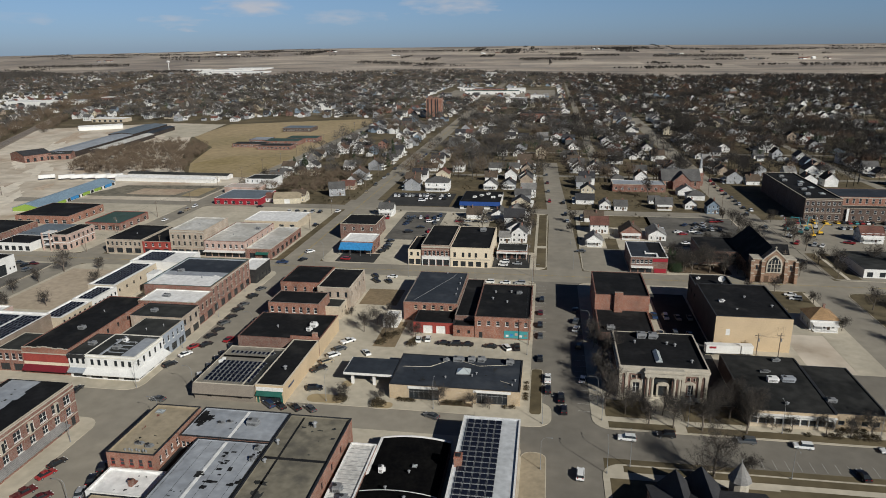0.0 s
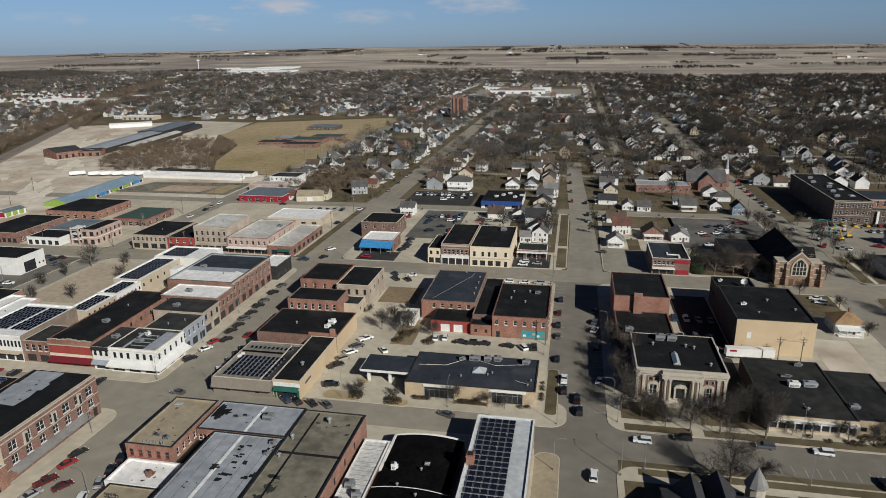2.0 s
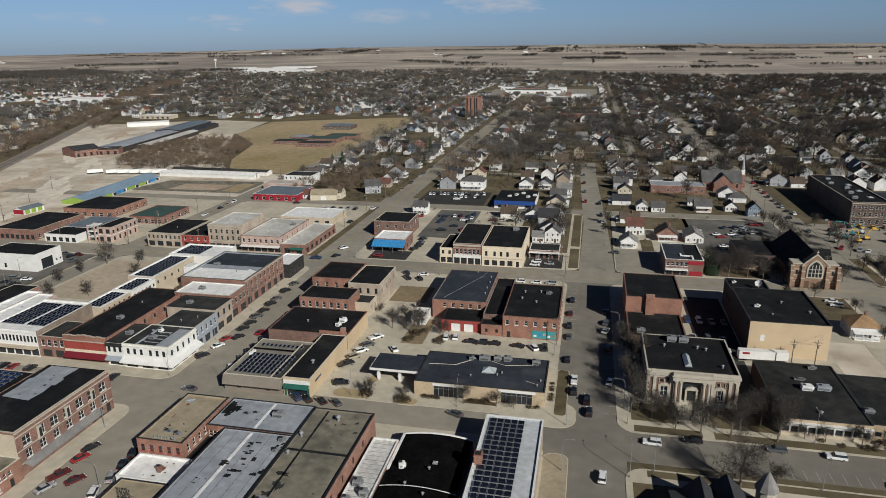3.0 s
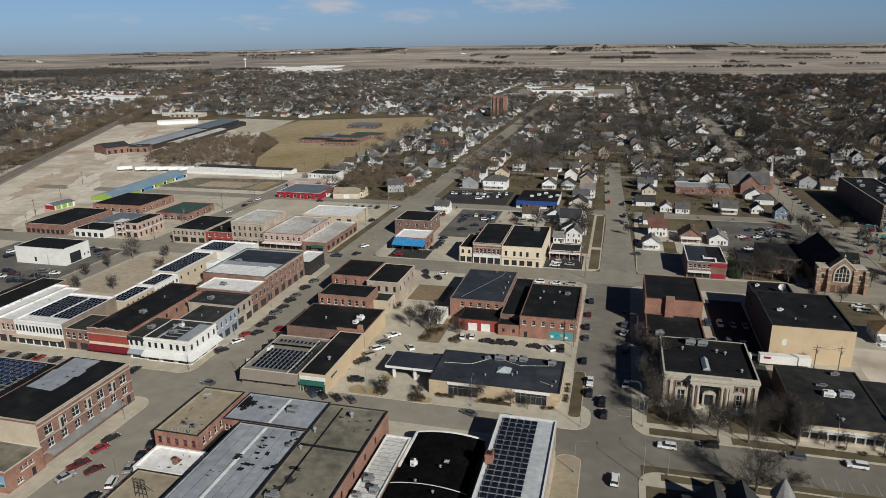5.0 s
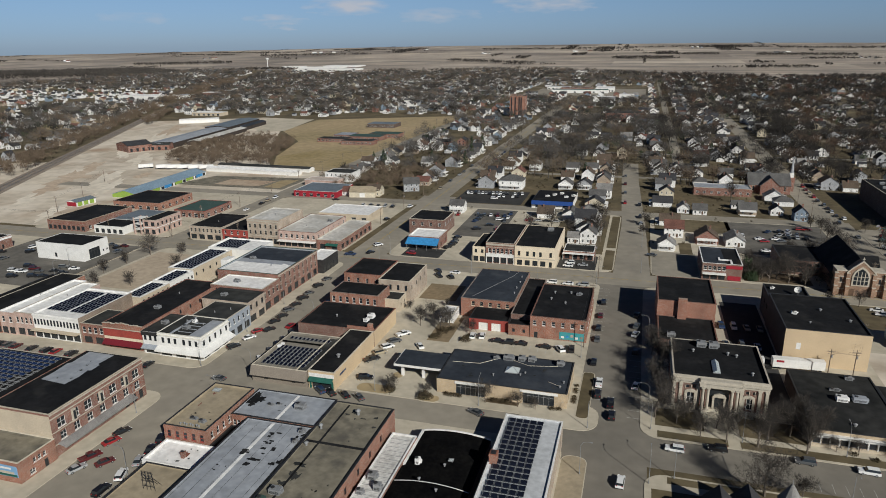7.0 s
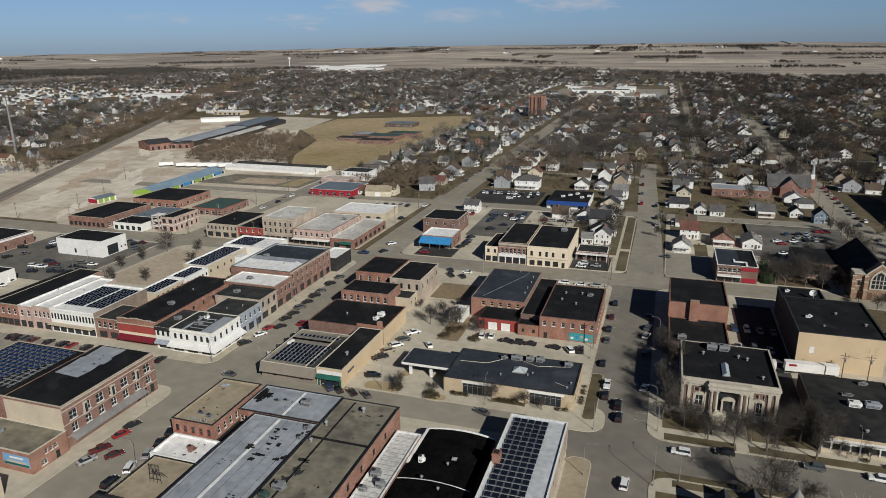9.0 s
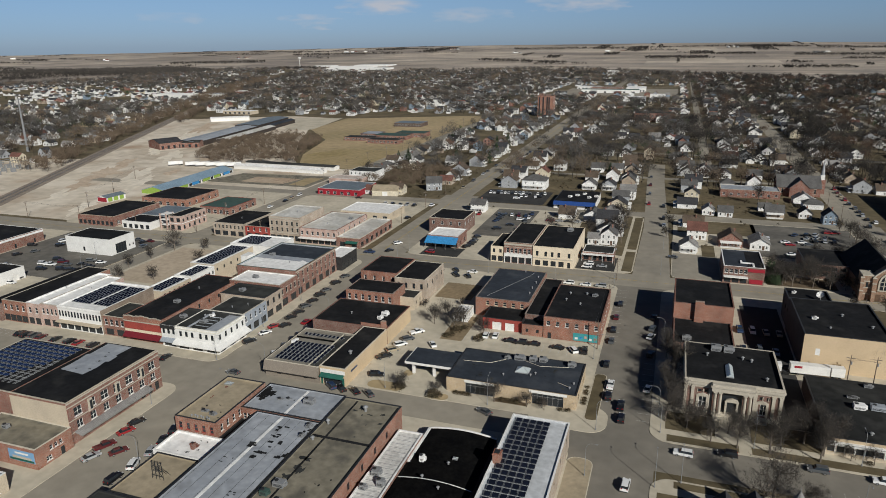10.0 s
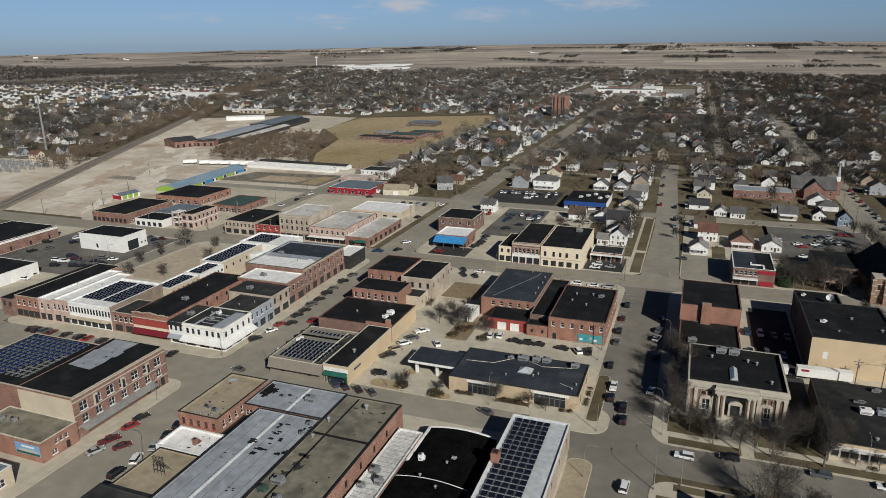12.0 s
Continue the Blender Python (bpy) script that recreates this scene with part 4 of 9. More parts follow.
def skylight(x, y, z, w, d, h=0.9):
    t = thing("skylight", "pale glazed skylight on a flat roof", "skylight", x, y, z)
    part("kerb", Shape().box(-w / 2, -d / 2, 0, w / 2, d / 2, 0.3), "steel", t)
    if w < d * 0.7:
        part("glazing", Shape().prism([(-w / 2 + 0.05, 0.3), (w / 2 - 0.05, 0.3), (0.0, h)], "y", -d / 2 + 0.05, d / 2 - 0.05), "glass_pale", t)
    else:
        a, b = w / 2 - 0.05, d / 2 - 0.05
        s = Shape()
        for p, q in (((-a, -b), (a, -b)), ((a, -b), (a, b)), ((a, b), (-a, b)), ((-a, b), (-a, -b))):
            s.face(((*p, 0.3), (*q, 0.3), (0, 0, h)))
        part("glazing", s, "glass_pale", t)
    bars = Shape()
    for i in range(5):
        u = -d / 2 + d * (i + 0.5) / 5
        if w < d * 0.7:
            bars.tube((-w / 2, u, 0.33), (0, u, h + 0.03), 0.04, 0.04, 4).tube((w / 2, u, 0.33), (0, u, h + 0.03), 0.04, 0.04, 4)
    if w >= d * 0.7:
        for p in ((-1, -1), (1, -1), (1, 1), (-1, 1)):
            bars.tube((p[0] * w / 2, p[1] * d / 2, 0.33), (0, 0, h + 0.03), 0.05, 0.05, 4)
    part("glazing_bars", bars, "steel", t)


def solar_array(x, y, z, cols, rows, pw, ph, gx, gy, tilt=10, skip=(), label="rows of dark blue solar panels on a flat roof", rz=0.0, cell="cell"):
    t = thing("solar_array", label, "solar panels", x, y, z, rz)
    face = cell
    cell = Shape().box(-pw / 2, -ph / 2, 0.0, pw / 2, ph / 2, 0.05)
    e = 0.05
    for a in ((-pw / 2, -ph / 2, pw / 2, -ph / 2 + e), (-pw / 2, ph / 2 - e, pw / 2, ph / 2), (-pw / 2, -ph / 2 + e, -pw / 2 + e, ph / 2 - e), (pw / 2 - e, -ph / 2 + e, pw / 2, ph / 2 - e)):
        cell.box(a[0], a[1], 0.052, a[2], a[3], 0.075, 1)
    cell = cell.data("panel", [face, "steel"])
    for j in range(rows):
        for i in range(cols):
            if (i, j) not in skip:
                part("panel", cell, [], t, m=pose((i - (cols - 1) / 2) * gx, (j - (rows - 1) / 2) * gy, 0.35, tilt, 0, 0))
    s = Shape()
    for i in range(cols):
        u = (i - (cols - 1) / 2) * gx
        for o in (-0.3, 0.3):
            s.box(u + o - 0.03, -rows * gy / 2, 0.0, u + o + 0.03, rows * gy / 2, 0.12)
    for j in range(rows):
        v = (j - (rows - 1) / 2) * gy
        s.box(-cols * gx / 2, v + ph * 0.3, 0.12, cols * gx / 2, v + ph * 0.3 + 0.05, 0.34)
    tagged(part("mounting_frame", s, "steel", t), kind="stuff")
    return t


def chimney(parent, x, y, z0, z1, w=0.9, d=0.9, mat="brick_red"):
    c = part("chimney", Shape().box(-w / 2, -d / 2, z0, w / 2, d / 2, z1).box(-w / 2 - 0.1, -d / 2 - 0.1, z1 - 0.35, w / 2 + 0.1, d / 2 + 0.1, z1 - 0.1), mat, parent, m=pose(x, y, 0))
    part("flue", Shape().box(-w / 3, -d / 3, z1, w / 3, d / 3, z1 + 0.12), "dark_metal", c)
    return c


def awning(parent, x0, x1, y, z, out, drop, mat, ang=0):
    """A sloping canopy on the side of a building that faces -y, or +x with ang 90."""
    s = Shape().prism([(0.0, z), (-out, z - drop), (-out, z - drop - 0.25), (0.0, z - 0.1)], "x", x0, x1)
    return part("awning", s, mat, parent, m=pose(0, y, 0) if not ang else pose(y, 0, 0, 0, 0, 90))


R = row
# ---- south row: stores nearest the camera ----
sol = block("store", "store with beige side wall, white roof and solar panels", -19.3, -4.6, 100, 153.7, 7.0, "brick_buff", "roof_cool", R("E", 6, 1.4, 1.8, 3.8, style="dark") + R("N", 3, 2.5, 2.5, 0.3, style="shop"), 0.35, "white_paint")
chimney(sol, -6.2, 6.0, 5.0, 9.2, 1.8, 2.2, "brick_orange")
solar_array(-13.6, 126.6, 6.65, 5, 25, 1.55, 1.55, 1.78, 2.06, 8)
def barrel_store():
    """A low store under a flat black vault: arched front parapet with white coping and an arched step halfway back."""
    t = thing("store", "low store with a stained black vaulted roof and white arched coping", "building", -30.7, 123)
    A, z0, rise = 8.9, 3.2, 1.0

    def arc(up=0.0, n=12):
        return [(-A + 2 * A * k / n, z0 + up + rise * (1 - (2 * k / n - 1) ** 2)) for k in range(n + 1)]

    body = Shape()
    body.prism([(-A, 0)] + [(A, 0)] + list(reversed(arc(-0.05))), "y", -23, 23.6)
    part("wall", body, "brick_red", t)
    for nm, y0, y1, up in (("roof", 1.2, 23.2, 0.0), ("rear_roof", -23, 1.0, 0.5)):
        prof = arc(up) + list(reversed(arc(up - 0.12)))
        part(nm, Shape().prism(prof, "y", y0, y1), "roof_tar", t)
    part("coping", Shape().prism(arc(0.3) + list(reversed(arc(-0.1))), "y", 23.3, 23.6), "roof_white", t, "white metal coping")
    part("step_flashing", Shape().prism(arc(0.56, 16) + list(reversed(arc(0.5, 16))), "y", 0.95, 1.15), "roof_white", t, "pale curved flashing")
    part("gutter_wall", Shape().box(-A - 0.3, 8.0, 0, -A + 0.25, 23.0, 3.7), "roof_white", t, "broken white side parapet")
    part("gutter_wall", Shape().box(-A - 0.3, -16.0, 0, -A + 0.25, 7.2, 3.5), "roof_tar", t, "tarred side parapet")
    for k in range(4):
        part("shop_window", Shape().box(-7.6 + 4.0 * k, 23.62, 0.4, -4.8 + 4.0 * k, 23.68, 2.6), "glass", t)
    OCCUPIED.append((-39.6, -21.8, 100, 147))
    return t


barrel_store()
block("store", "narrow store with a ribbed white metal roof", -46.4, -39.9, 98, 141.5, 4.4, "brick_red", "roof_metal", R("N", 2, 2.0, 2.4, 0.3, style="shop"), 0.3, "roof_white")
g3 = block("store", "large brick store with a patched tan roof", -64.0, -47.6, 84, 146.3, 8.2, "brick_orange", "roof_tan", R("E", 7, 1.2, 1.9, 4.6, 0.1, 0.9, "dark") + R("N", 5, 2.6, 2.6, 0.3, style="shop"), 0.45, "dark_metal")
g2 = block("store", "brick store with a streaked blue-grey membrane roof", -83.2, -64.3, 88, 133.3, 7.8, "brick_orange", "roof_grey", R("S", 2, 1.2, 1.8, 4, style="white"), 0.25, "dark_metal")
g2n = block("store", "brick corner part with a blue-grey membrane roof", -88.3, -64.3, 133.6, 147.3, 7.9, "brick_orange", "roof_grey", R("S", 4, 0.9, 1.7, 4.6, 0.01, 0.2, "white"), 0.3, "dark_metal")
g1 = block("store", "two-storey red brick corner store with a tan gravel roof", -101.0, -88.6, 123.2, 145.4, 9.0, "brick_orange", "roof_beige", R("S", 5, 1.1, 1.9, 5.6, 0.02, 0.98, "red") + R("E", 4, 1.0, 1.9, 5.6, 0.05, 0.5, "white"), 0.6, "dark_metal")
block("store", "narrow dark light well with a low black roof", -88.3, -83.5, 123.2, 133.3, 4.6, "brick_dark", "roof_black", (), 0.2, "dark_metal")
whiteroof = block("store", "one-storey store with a bright white roof and parapet", -100.3, -83.5, 113.8, 122.9, 5.0, "white_paint", "roof_white", R("W", 2, 3, 2.6, 0.3, style="shop"), 0.5, "white_paint")
block("store", "one-storey store with a plain beige roof and blue fascia", -98.4, -83.5, 97.6, 113.3, 5.0, "white_paint", "roof_beige", R("W", 3, 3, 2.6, 0.3, style="shop"), 0.4, "dark_metal")
block("store", "one-storey store with a patched dark roof", -100.6, -83.5, 80, 97.2, 5.2, "brick_dark", "roof_charcoal", (), 0.4, "dark_metal")
edge = block("store", "low corner store with a blue-grey roof", -150, -126.5, 76, 95.5, 5.0, "stucco_beige", "roof_bluegrey", R("E", 3, 2, 2, 1, style="white"), 0.3, "white_paint")
sf = thing("sign_frame", "rusty steel lattice sign frame on a flat roof", "sign frame", -91.0, 105.0, 4.6)
for px_ in (-1.6, -0.5, 0.5, 1.6):
    part("upright", Shape().tube((px_, 0, 0), (px_ * 0.8, 0, 4.6), 0.07, 0.06, 5), "dark_metal", sf)
    part("stay", Shape().tube((px_, 2.2, 0), (px_ * 0.9, 0, 3.2), 0.05, 0.05, 5), "dark_metal", sf)
for pz_ in (1.0, 2.3, 3.6, 4.5):
    part("rail", Shape().tube((-1.6, -0.1, pz_), (1.6, -0.1, pz_), 0.05, 0.05, 5), "dark_metal", sf)
part("brace", Shape().tube((-1.6, 0.1, 0.2), (1.5, 0.1, 4.4), 0.04, 0.04, 5).tube((1.6, 0.12, 0.2), (-1.5, 0.12, 4.4), 0.04, 0.04, 5), "dark_metal", sf)

# ---- south-west: brick block with the long facade on the main street ----
lbr_win = R("E", 7, 2.5, 2.5, 7.4, 0.03, 0.97, "white") + R("E", 7, 1.9, 2.2, 3.9, 0.03, 0.97, "white") + R("E", 3, 1.6, 2.6, 0.3, 0.72, 0.98, "shop")
lbr = block("office_block", "long red brick office block with stone trim and black roof", -147.0, -127.5, 114.6, 147.8, 12.3, "brick_red", "roof_black", lbr_win, 0.25, "concrete", shared="W", trim=((10.6, 0.3, 0.12, "stone", "E"), (6.7, 0.22, 0.1, "stone", "E"), (11.8, 0.35, 0.2, "stone", "EN"), (3.2, 0.25, 0.1, "stone", "E")))
block("office_block", "lower brick rear block with a black roof under solar panels", -174, -147.3, 114.8, 142.5, 12.2, "brick_red", "roof_black", (), 0.2, "stone", shared="E")
part("rear_wall", Shape().box(-9.7, -16.72, 0.2, 9.7, -16.6, 11.7), "stucco_beige", lbr, "plain rendered wall")
part("awning", Shape().prism([(0, 3.6), (2.4, 2.9), (2.4, 2.6), (0, 3.3)], "y", -15.5, 10.5), "shingle_light", lbr, "long sloping shingled awning", pose(9.77, 0, 0))
for v in (-9.6, -0.2, 9.2):
    bay = part("oriel", Shape().box(9.752, v - 0.55, 6.95, 10.35, v + 0.55, 10.2).prism([(9.752, 6.4), (10.35, 6.95), (9.752, 6.95)], "y", v - 0.55, v + 0.55), "stone", lbr, "narrow pale projecting bay")
    part("pane", Shape().box(10.352, v - 0.4, 7.3, 10.37, v + 0.4, 9.8), "glass", bay)
annex = block("store", "single-storey brick store with a painted wall mural", -151, -126.8, 103.5, 114.3, 5.8, "brick_orange", "roof_tan", R("E", 3, 0.9, 1.2, 3.4, 0.35, 0.75, "white") + R("E", 1, 1.2, 2.3, 0.1, 0.5, 0.9, "door") + R("E", 1, 1.6, 1.3, 0.9, 0.15, 0.5, "white"), 0.5, "concrete_light")
solar_array(-161.2, 130.2, 12.0, 11, 11, 1.96, 1.15, 2.1, 2.05, 8, skip=[(i, j) for i in range(7, 11) for j in range(11) if j < 2 * (i - 6) - 1], label="rows of blue solar panels on a black roof", cell="cell_sky_tint")
rooftop_unit(-148, 109, 5.3, 2.4, 1.6, 1.0)
rooftop_unit(-143.5, 109.5, 5.3, 1.6, 1.2, 1.1)

# ---- middle block ----
bank = block("bank", "low tan brick bank with a flat slate-grey roof", -43.9, -5.5, 172.0, 192.4, 4.7, "brick_tan", "roof_slate", R("S", 1, 9, 3.4, 0.2, 0.17, 0.37, "steel") + R("S", 1, 9, 3.4, 0.2, 0.66, 0.92, "steel") + R("E", 2, 2, 2.6, 0.4, style="shop") + R("N", 3, 2, 2, 1, style="dark"), 0.12, "dark_metal")
for u0, u1 in ((-13.6, -4.6), (5.8, 16.6)):
    part("fascia", Shape().box(u0, -10.42, 3.75, u1, -10.26, 4.55), "white_paint", bank, "white fascia over the glazing")
cano = thing("drive_through_canopy", "flat slate-grey canopy on white posts beside the bank", "canopy", -52, 183.1)
part("roof", Shape().box(-7.5, -5.3, 3.9, 7.95, 5.3, 4.55), "roof_slate", cano)
part("fascia", Shape().box(-7.6, -5.42, 3.85, 7.95, -5.3, 4.62).box(-7.62, -5.3, 3.85, -7.5, 5.4, 4.62), "white_paint", cano)
for px_, py_ in ((-5.2, -3.8), (1.6, -3.8), (-5.2, 3.8), (1.6, 3.8)):
    part("post", Shape().box(px_ - 0.4, py_ - 0.4, 0, px_ + 0.4, py_ + 0.4, 3.9), "white_paint", cano)
skylight(-23.0, 182.4, 4.6, 4.2, 3.6, 1.5)
for x, y, w in ((-25.6, 189.5, 3.0), (-21.5, 190, 2.0), (-18.4, 190.3, 2.2), (-9.5, 189.5, 2.0)):
    rooftop_unit(x, y, 4.6, w, 1.8, 1.5)
for x, y in ((-20.2, 180), (-19, 181.5), (-8, 175.6), (-7.2, 178.5), (-28, 178)):
    vent(x, y, 4.6, 0.7, 0.25)
solb = block("store", "one-storey store with a tan parapet and rooftop solar panels", -101.6, -82.6, 164.2, 189.6, 5.4, "taupe", "roof_sand", R("W", 4, 3, 2.6, 0.4, style="shop") + R("S", 2, 1.4, 1.8, 1, style="dark"), 0.7, "concrete_light")
part("hip_skirt", Shape().prism([(0, 2.7), (-1.3, 2.5), (-0.1, 5.4), (0, 5.4)], "x", -9.5, 9.5), "taupe", solb, "sloping shingled skirt", pose(0, -12.72, 0))
solar_array(-92.4, 173.4, 4.7, 10, 6, 1.12, 1.95, 1.5, 2.2, 6)
solar_array(-92.6, 186.2, 4.7, 10, 1, 0.95, 1.5, 1.5, 2.0, 6)
part("skirt_edge", Shape().box(-9.6, -14.1, 2.36, 9.6, -13.9, 2.52).box(-9.66, -13.9, 2.36, -9.502, 12.7, 2.6), "dark_metal", solb, "thin dark eaves strip")
part("coping", Shape().box(-9.72, -12.9, 5.402, -9.3, 12.7, 5.5), "dark_metal", solb, "dark metal coping")
part("party_wall", Shape().box(-9.2, 6.2, 4.68, 5.4, 6.5, 5.2), "roof_tar", solb, "low dark kerb across the roof")
part("roof_strip", Shape().box(5.5, -12.2, 4.703, 9.1, 12.2, 4.73), "roof_charcoal", solb, "dark weathered strip of roofing")
part("curb", Shape().box(5.3, -12.2, 4.703, 5.48, 12.2, 5.15), "concrete_light", solb, "pale roof kerb")
part("hatch", Shape().box(-8.6, 1.6, 4.703, -7.4, 2.8, 5.5).box(-8.5, 3.6, 4.703, -7.5, 4.6, 5.3), "roof_white", solb, "white roof hatches")
tanb = block("store", "one-storey store with a long tan side wall and black roof", -82.3, -73.6, 164.5, 195.8, 5.9, "stucco_tan", "roof_black", R("S", 1, 6.4, 3.0, 0.3, style="shop"), 0.6, "concrete_light")
awning(tanb, -4.0, 3.9, -15.66, 3.9, 1.1, 0.9, "awning_green")
for u in (-4.0, 3.25):
    part("side_panel", Shape().box(u, -15.74, 0.05, u + 0.65, -15.66, 2.9), "awning_green", tanb, "dark green shop front panel")
part("fascia", Shape().box(-4.1, -15.8, 4.0, 4.2, -15.66, 5.2), "white_paint", tanb, "white sign band")
part("wall_stripe", Shape().box(4.36, -12, 3.2, 4.4, -7.5, 3.9), "paint_blue", tanb, "faded blue wall lettering bar")
darkb = block("store", "store with a large black roof and tan side wall", -102.5, -73.6, 196.1, 217.6, 5.95, "brick_dark", "roof_black", (), 0.5, "brick_dark")
part("render_coat", Shape().box(14.454, -10.7, 0.02, 14.52, 10.7, 5.9), "stucco_tan", darkb, "long plain tan wall")
rooftop_unit(-79.5, 208, 5.45, 2.2, 1.8, 1.6, "roof_white")
rooftop_unit(-80, 204.5, 5.45, 1.6, 1.6, 1.2, "roof_white")
vent(-92, 206, 5.45, 0.9, 0.3)
vent(-77.5, 176, 5.3, 1.2, 0.5)
block("old_store", "two-storey red brick store with a black roof", -101.8, -82, 221.0, 233.4, 8.6, "brick_orange", "roof_black", R("S", 7, 1.2, 2.2, 4.9, style="white") + R("W", 4, 1.2, 2.2, 5, style="stone") + R("W", 3, 3, 2.8, 0.4, style="shop"), 0.5, "brick_red")
block("old_hall", "two-storey old brick hall with tall narrow windows", -104.3, -88, 239.6, 260.0, 10.0, "brick_orange", "roof_black", R("S", 4, 1.1, 2.2, 6, style="white") + R("W", 5, 1.2, 2.2, 5.8, style="stone") + R("W", 4, 3, 2.8, 0.4, style="shop") + R("N", 5, 1.2, 2.2, 5.8, style="stone"), 0.6, "brick_red")
block("old_hall", "weathered buff brick hall wing with a black roof", -87.8, -74.6, 236.5, 259.0, 9.6, "brick_buff", "roof_black", R("S", 4, 1.1, 2.2, 5.6, style="dark") + R("E", 4, 1.2, 2, 5.5, style="dark") + R("N", 4, 1.2, 2.2, 5.5, style="dark"), 0.5, "concrete_light")
block("shed", "small rendered rear wing with a dark roof", -85, -76, 228, 236.2, 5.0, "stucco_beige", "roof_charcoal", R("E", 2, 1, 1.4, 2, style="dark"), 0.3)
blub = block("store", "two-storey brick store under a wide slate-blue roof", -52, -31.4, 230.6, 266.2, 7.4, "brick_orange", "roof_slate", R("S", 5, 1.3, 1.7, 4.7, 0.15, 0.95, "cream") + R("N", 6, 2, 2.4, 0.4, style="shop"), 0.15, "brick_dark")
block("store", "narrow brick link with a black roof", -31.2, -23.8, 222.5, 262, 6.2, "brick_dark", "roof_black", R("S", 1, 1.2, 1.6, 3.6, style="dark"), 0.4, "brick_dark")
block("garage", "low dark red garage with two white roller doors", -46.0, -31.4, 219.4, 230.3, 4.4, "red_paint", "roof_black", R("S", 2, 3.4, 3.0, 0.1, 0.2, 0.85, "garage"), 0.4, "dark_metal")
block("store", "small brick lean-to with a dark roof", -31.2, -23.8, 217.8, 222.3, 4.4, "brick_orange", "roof_black", R("S", 2, 1.0, 1.3, 1.4, style="dark"), 0.3, "dark_metal")
mur = block("store", "two-storey red brick store with a teal wall mural", -23.5, -3.9, 217.6, 251.5, 8.2, "brick_orange", "roof_black", R("S", 6, 1.2, 1.7, 5.0, style="white") + R("E", 8, 1.2, 1.8, 5, style="white") + R("S", 1, 1.3, 2.3, 0.1, 0.02, 0.2, "door") + R("N", 4, 3, 2.8, 0.4, style="shop"), 0.35, "brick_dark")
for x, y in ((-18, 243), (-12, 244), (-9.5, 244), (-13, 233), (-18.5, 236)):
    vent(x, y, 7.85, 0.9, 0.35)
rooftop_unit(-9, 243, 7.85, 1.8, 1.4, 1.0)
block("shed", "small white shed with a pale roof", -58.2, -52.8, 222.5, 231, 3.6, "white_paint", "roof_white", R("S", 1, 1.0, 2.0, 0.1, style="door"), 0.1)

# ---- north side of the cross street ----
block("store", "two-storey cream painted building with a black roof", -43.4, -24.6, 295.4, 333.6, 9.6, "cream_paint", "roof_black", R("S", 1, 1.2, 2.3, 5.0, 0.06, 0.16, "dark") + R("S", 3, 1.2, 2.3, 5.0, 0.24, 0.72, "dark") + R("S", 1, 1.2, 2.3, 5.0, 0.84, 0.94, "dark") + R("S", 4, 2.4, 2.5, 0.5, 0.03, 0.8, "shop") + R("S", 1, 1.4, 2.6, 0.2, 0.84, 0.94, "door") + R("E", 6, 1.1, 1.6, 5.2, style="dark"), 0.5, "cream_paint", trim=((3.9, 0.3, 0.15, "stone", "S"),))
trib = block("store", "two-storey brick and white front store with a bracketed cornice", -57.2, -43.7, 296.0, 332.5, 10.2, "brick_red", "roof_black", R("S", 3, 1.3, 2.2, 5.2, 0.06, 0.5, "white") + R("S", 3, 1.3, 2.2, 5.2, 0.5, 0.96, "white") + R("S", 4, 2.6, 2.8, 0.4, style="shop"), 0.8, "stone", trim=((9.0, 0.8, 0.35, "stone", "S"), (3.3, 1.3, 0.12, "white_paint", "S"), (4.62, 0.3, 0.3, "white_paint", "S"), (7.9, 0.25, 0.1, "stone", "S")))
block("store", "narrow cream store beside the brick front", -63.8, -57.5, 296.5, 319.5, 7.6, "cream_paint", "roof_black", R("S", 2, 1.2, 1.8, 4.6, style="dark") + R("S", 2, 2.4, 2.6, 0.4, style="shop"), 0.5, "cream_paint")
part("shop_front", Shape().box(-6.7, -18.42, 3.3, 6.7, -18.26, 4.7), "white_paint", trib, "white shop front band")
for u in (-6.5, -3.37, 0.0, 3.37, 6.5):
    part("pilaster", Shape().box(u - 0.2, -18.4, 0.1, u + 0.2, -18.26, 3.29), "white_paint", trib)
lowshop = block("shop", "low shop with a flat pale roof canopy over its front", -22.6, -8.2, 311, 323, 4.2, "brick_red", "roof_charcoal", R("S", 4, 2.4, 2.4, 0.3, style="shop"), 0.3, "white_paint")
part("canopy", Shape().box(-7.4, -8.2, 3.3, 7.4, -6.02, 3.6), "roof_white", lowshop, "flat white canopy")
for px_ in (-7.1, -2.4, 2.4, 7.1):
    part("post", Shape().box(px_ - 0.08, -8.1, 0.1, px_ + 0.08, -7.94, 3.3), "white_paint", lowshop)
rooftop_unit(-31, 327, 9.1, 2.6, 2.0, 1.8)
awn = block("shop", "small brick shop with a white roof", -101.2, -85, 311.5, 326.5, 6.2, "brick_red", "roof_white", R("S", 4, 3, 2.4, 0.3, style="shop") + R("E", 2, 2, 2, 1, style="dark"), 0.4, "white_paint")
awning(awn, -8.4, 8.4, -7.52, 5.6, 4.6, 2.3, "awning_blue")
for k in range(4):
    part("post", Shape().tube((-7.9 + 5.25 * k, -11.6, 0), (-7.9 + 5.25 * k, -11.6, 3.2), 0.1, 0.1, 6), "steel", awn)
block("store", "two-storey dark brick store with a black roof", -109.5, -89.6, 336.5, 357.5, 8.4, "brick_dark", "roof_black", R("S", 4, 1.4, 2, 4.8, style="white") + R("E", 4, 1.3, 2, 4.8, style="white"), 0.5, "concrete_light")
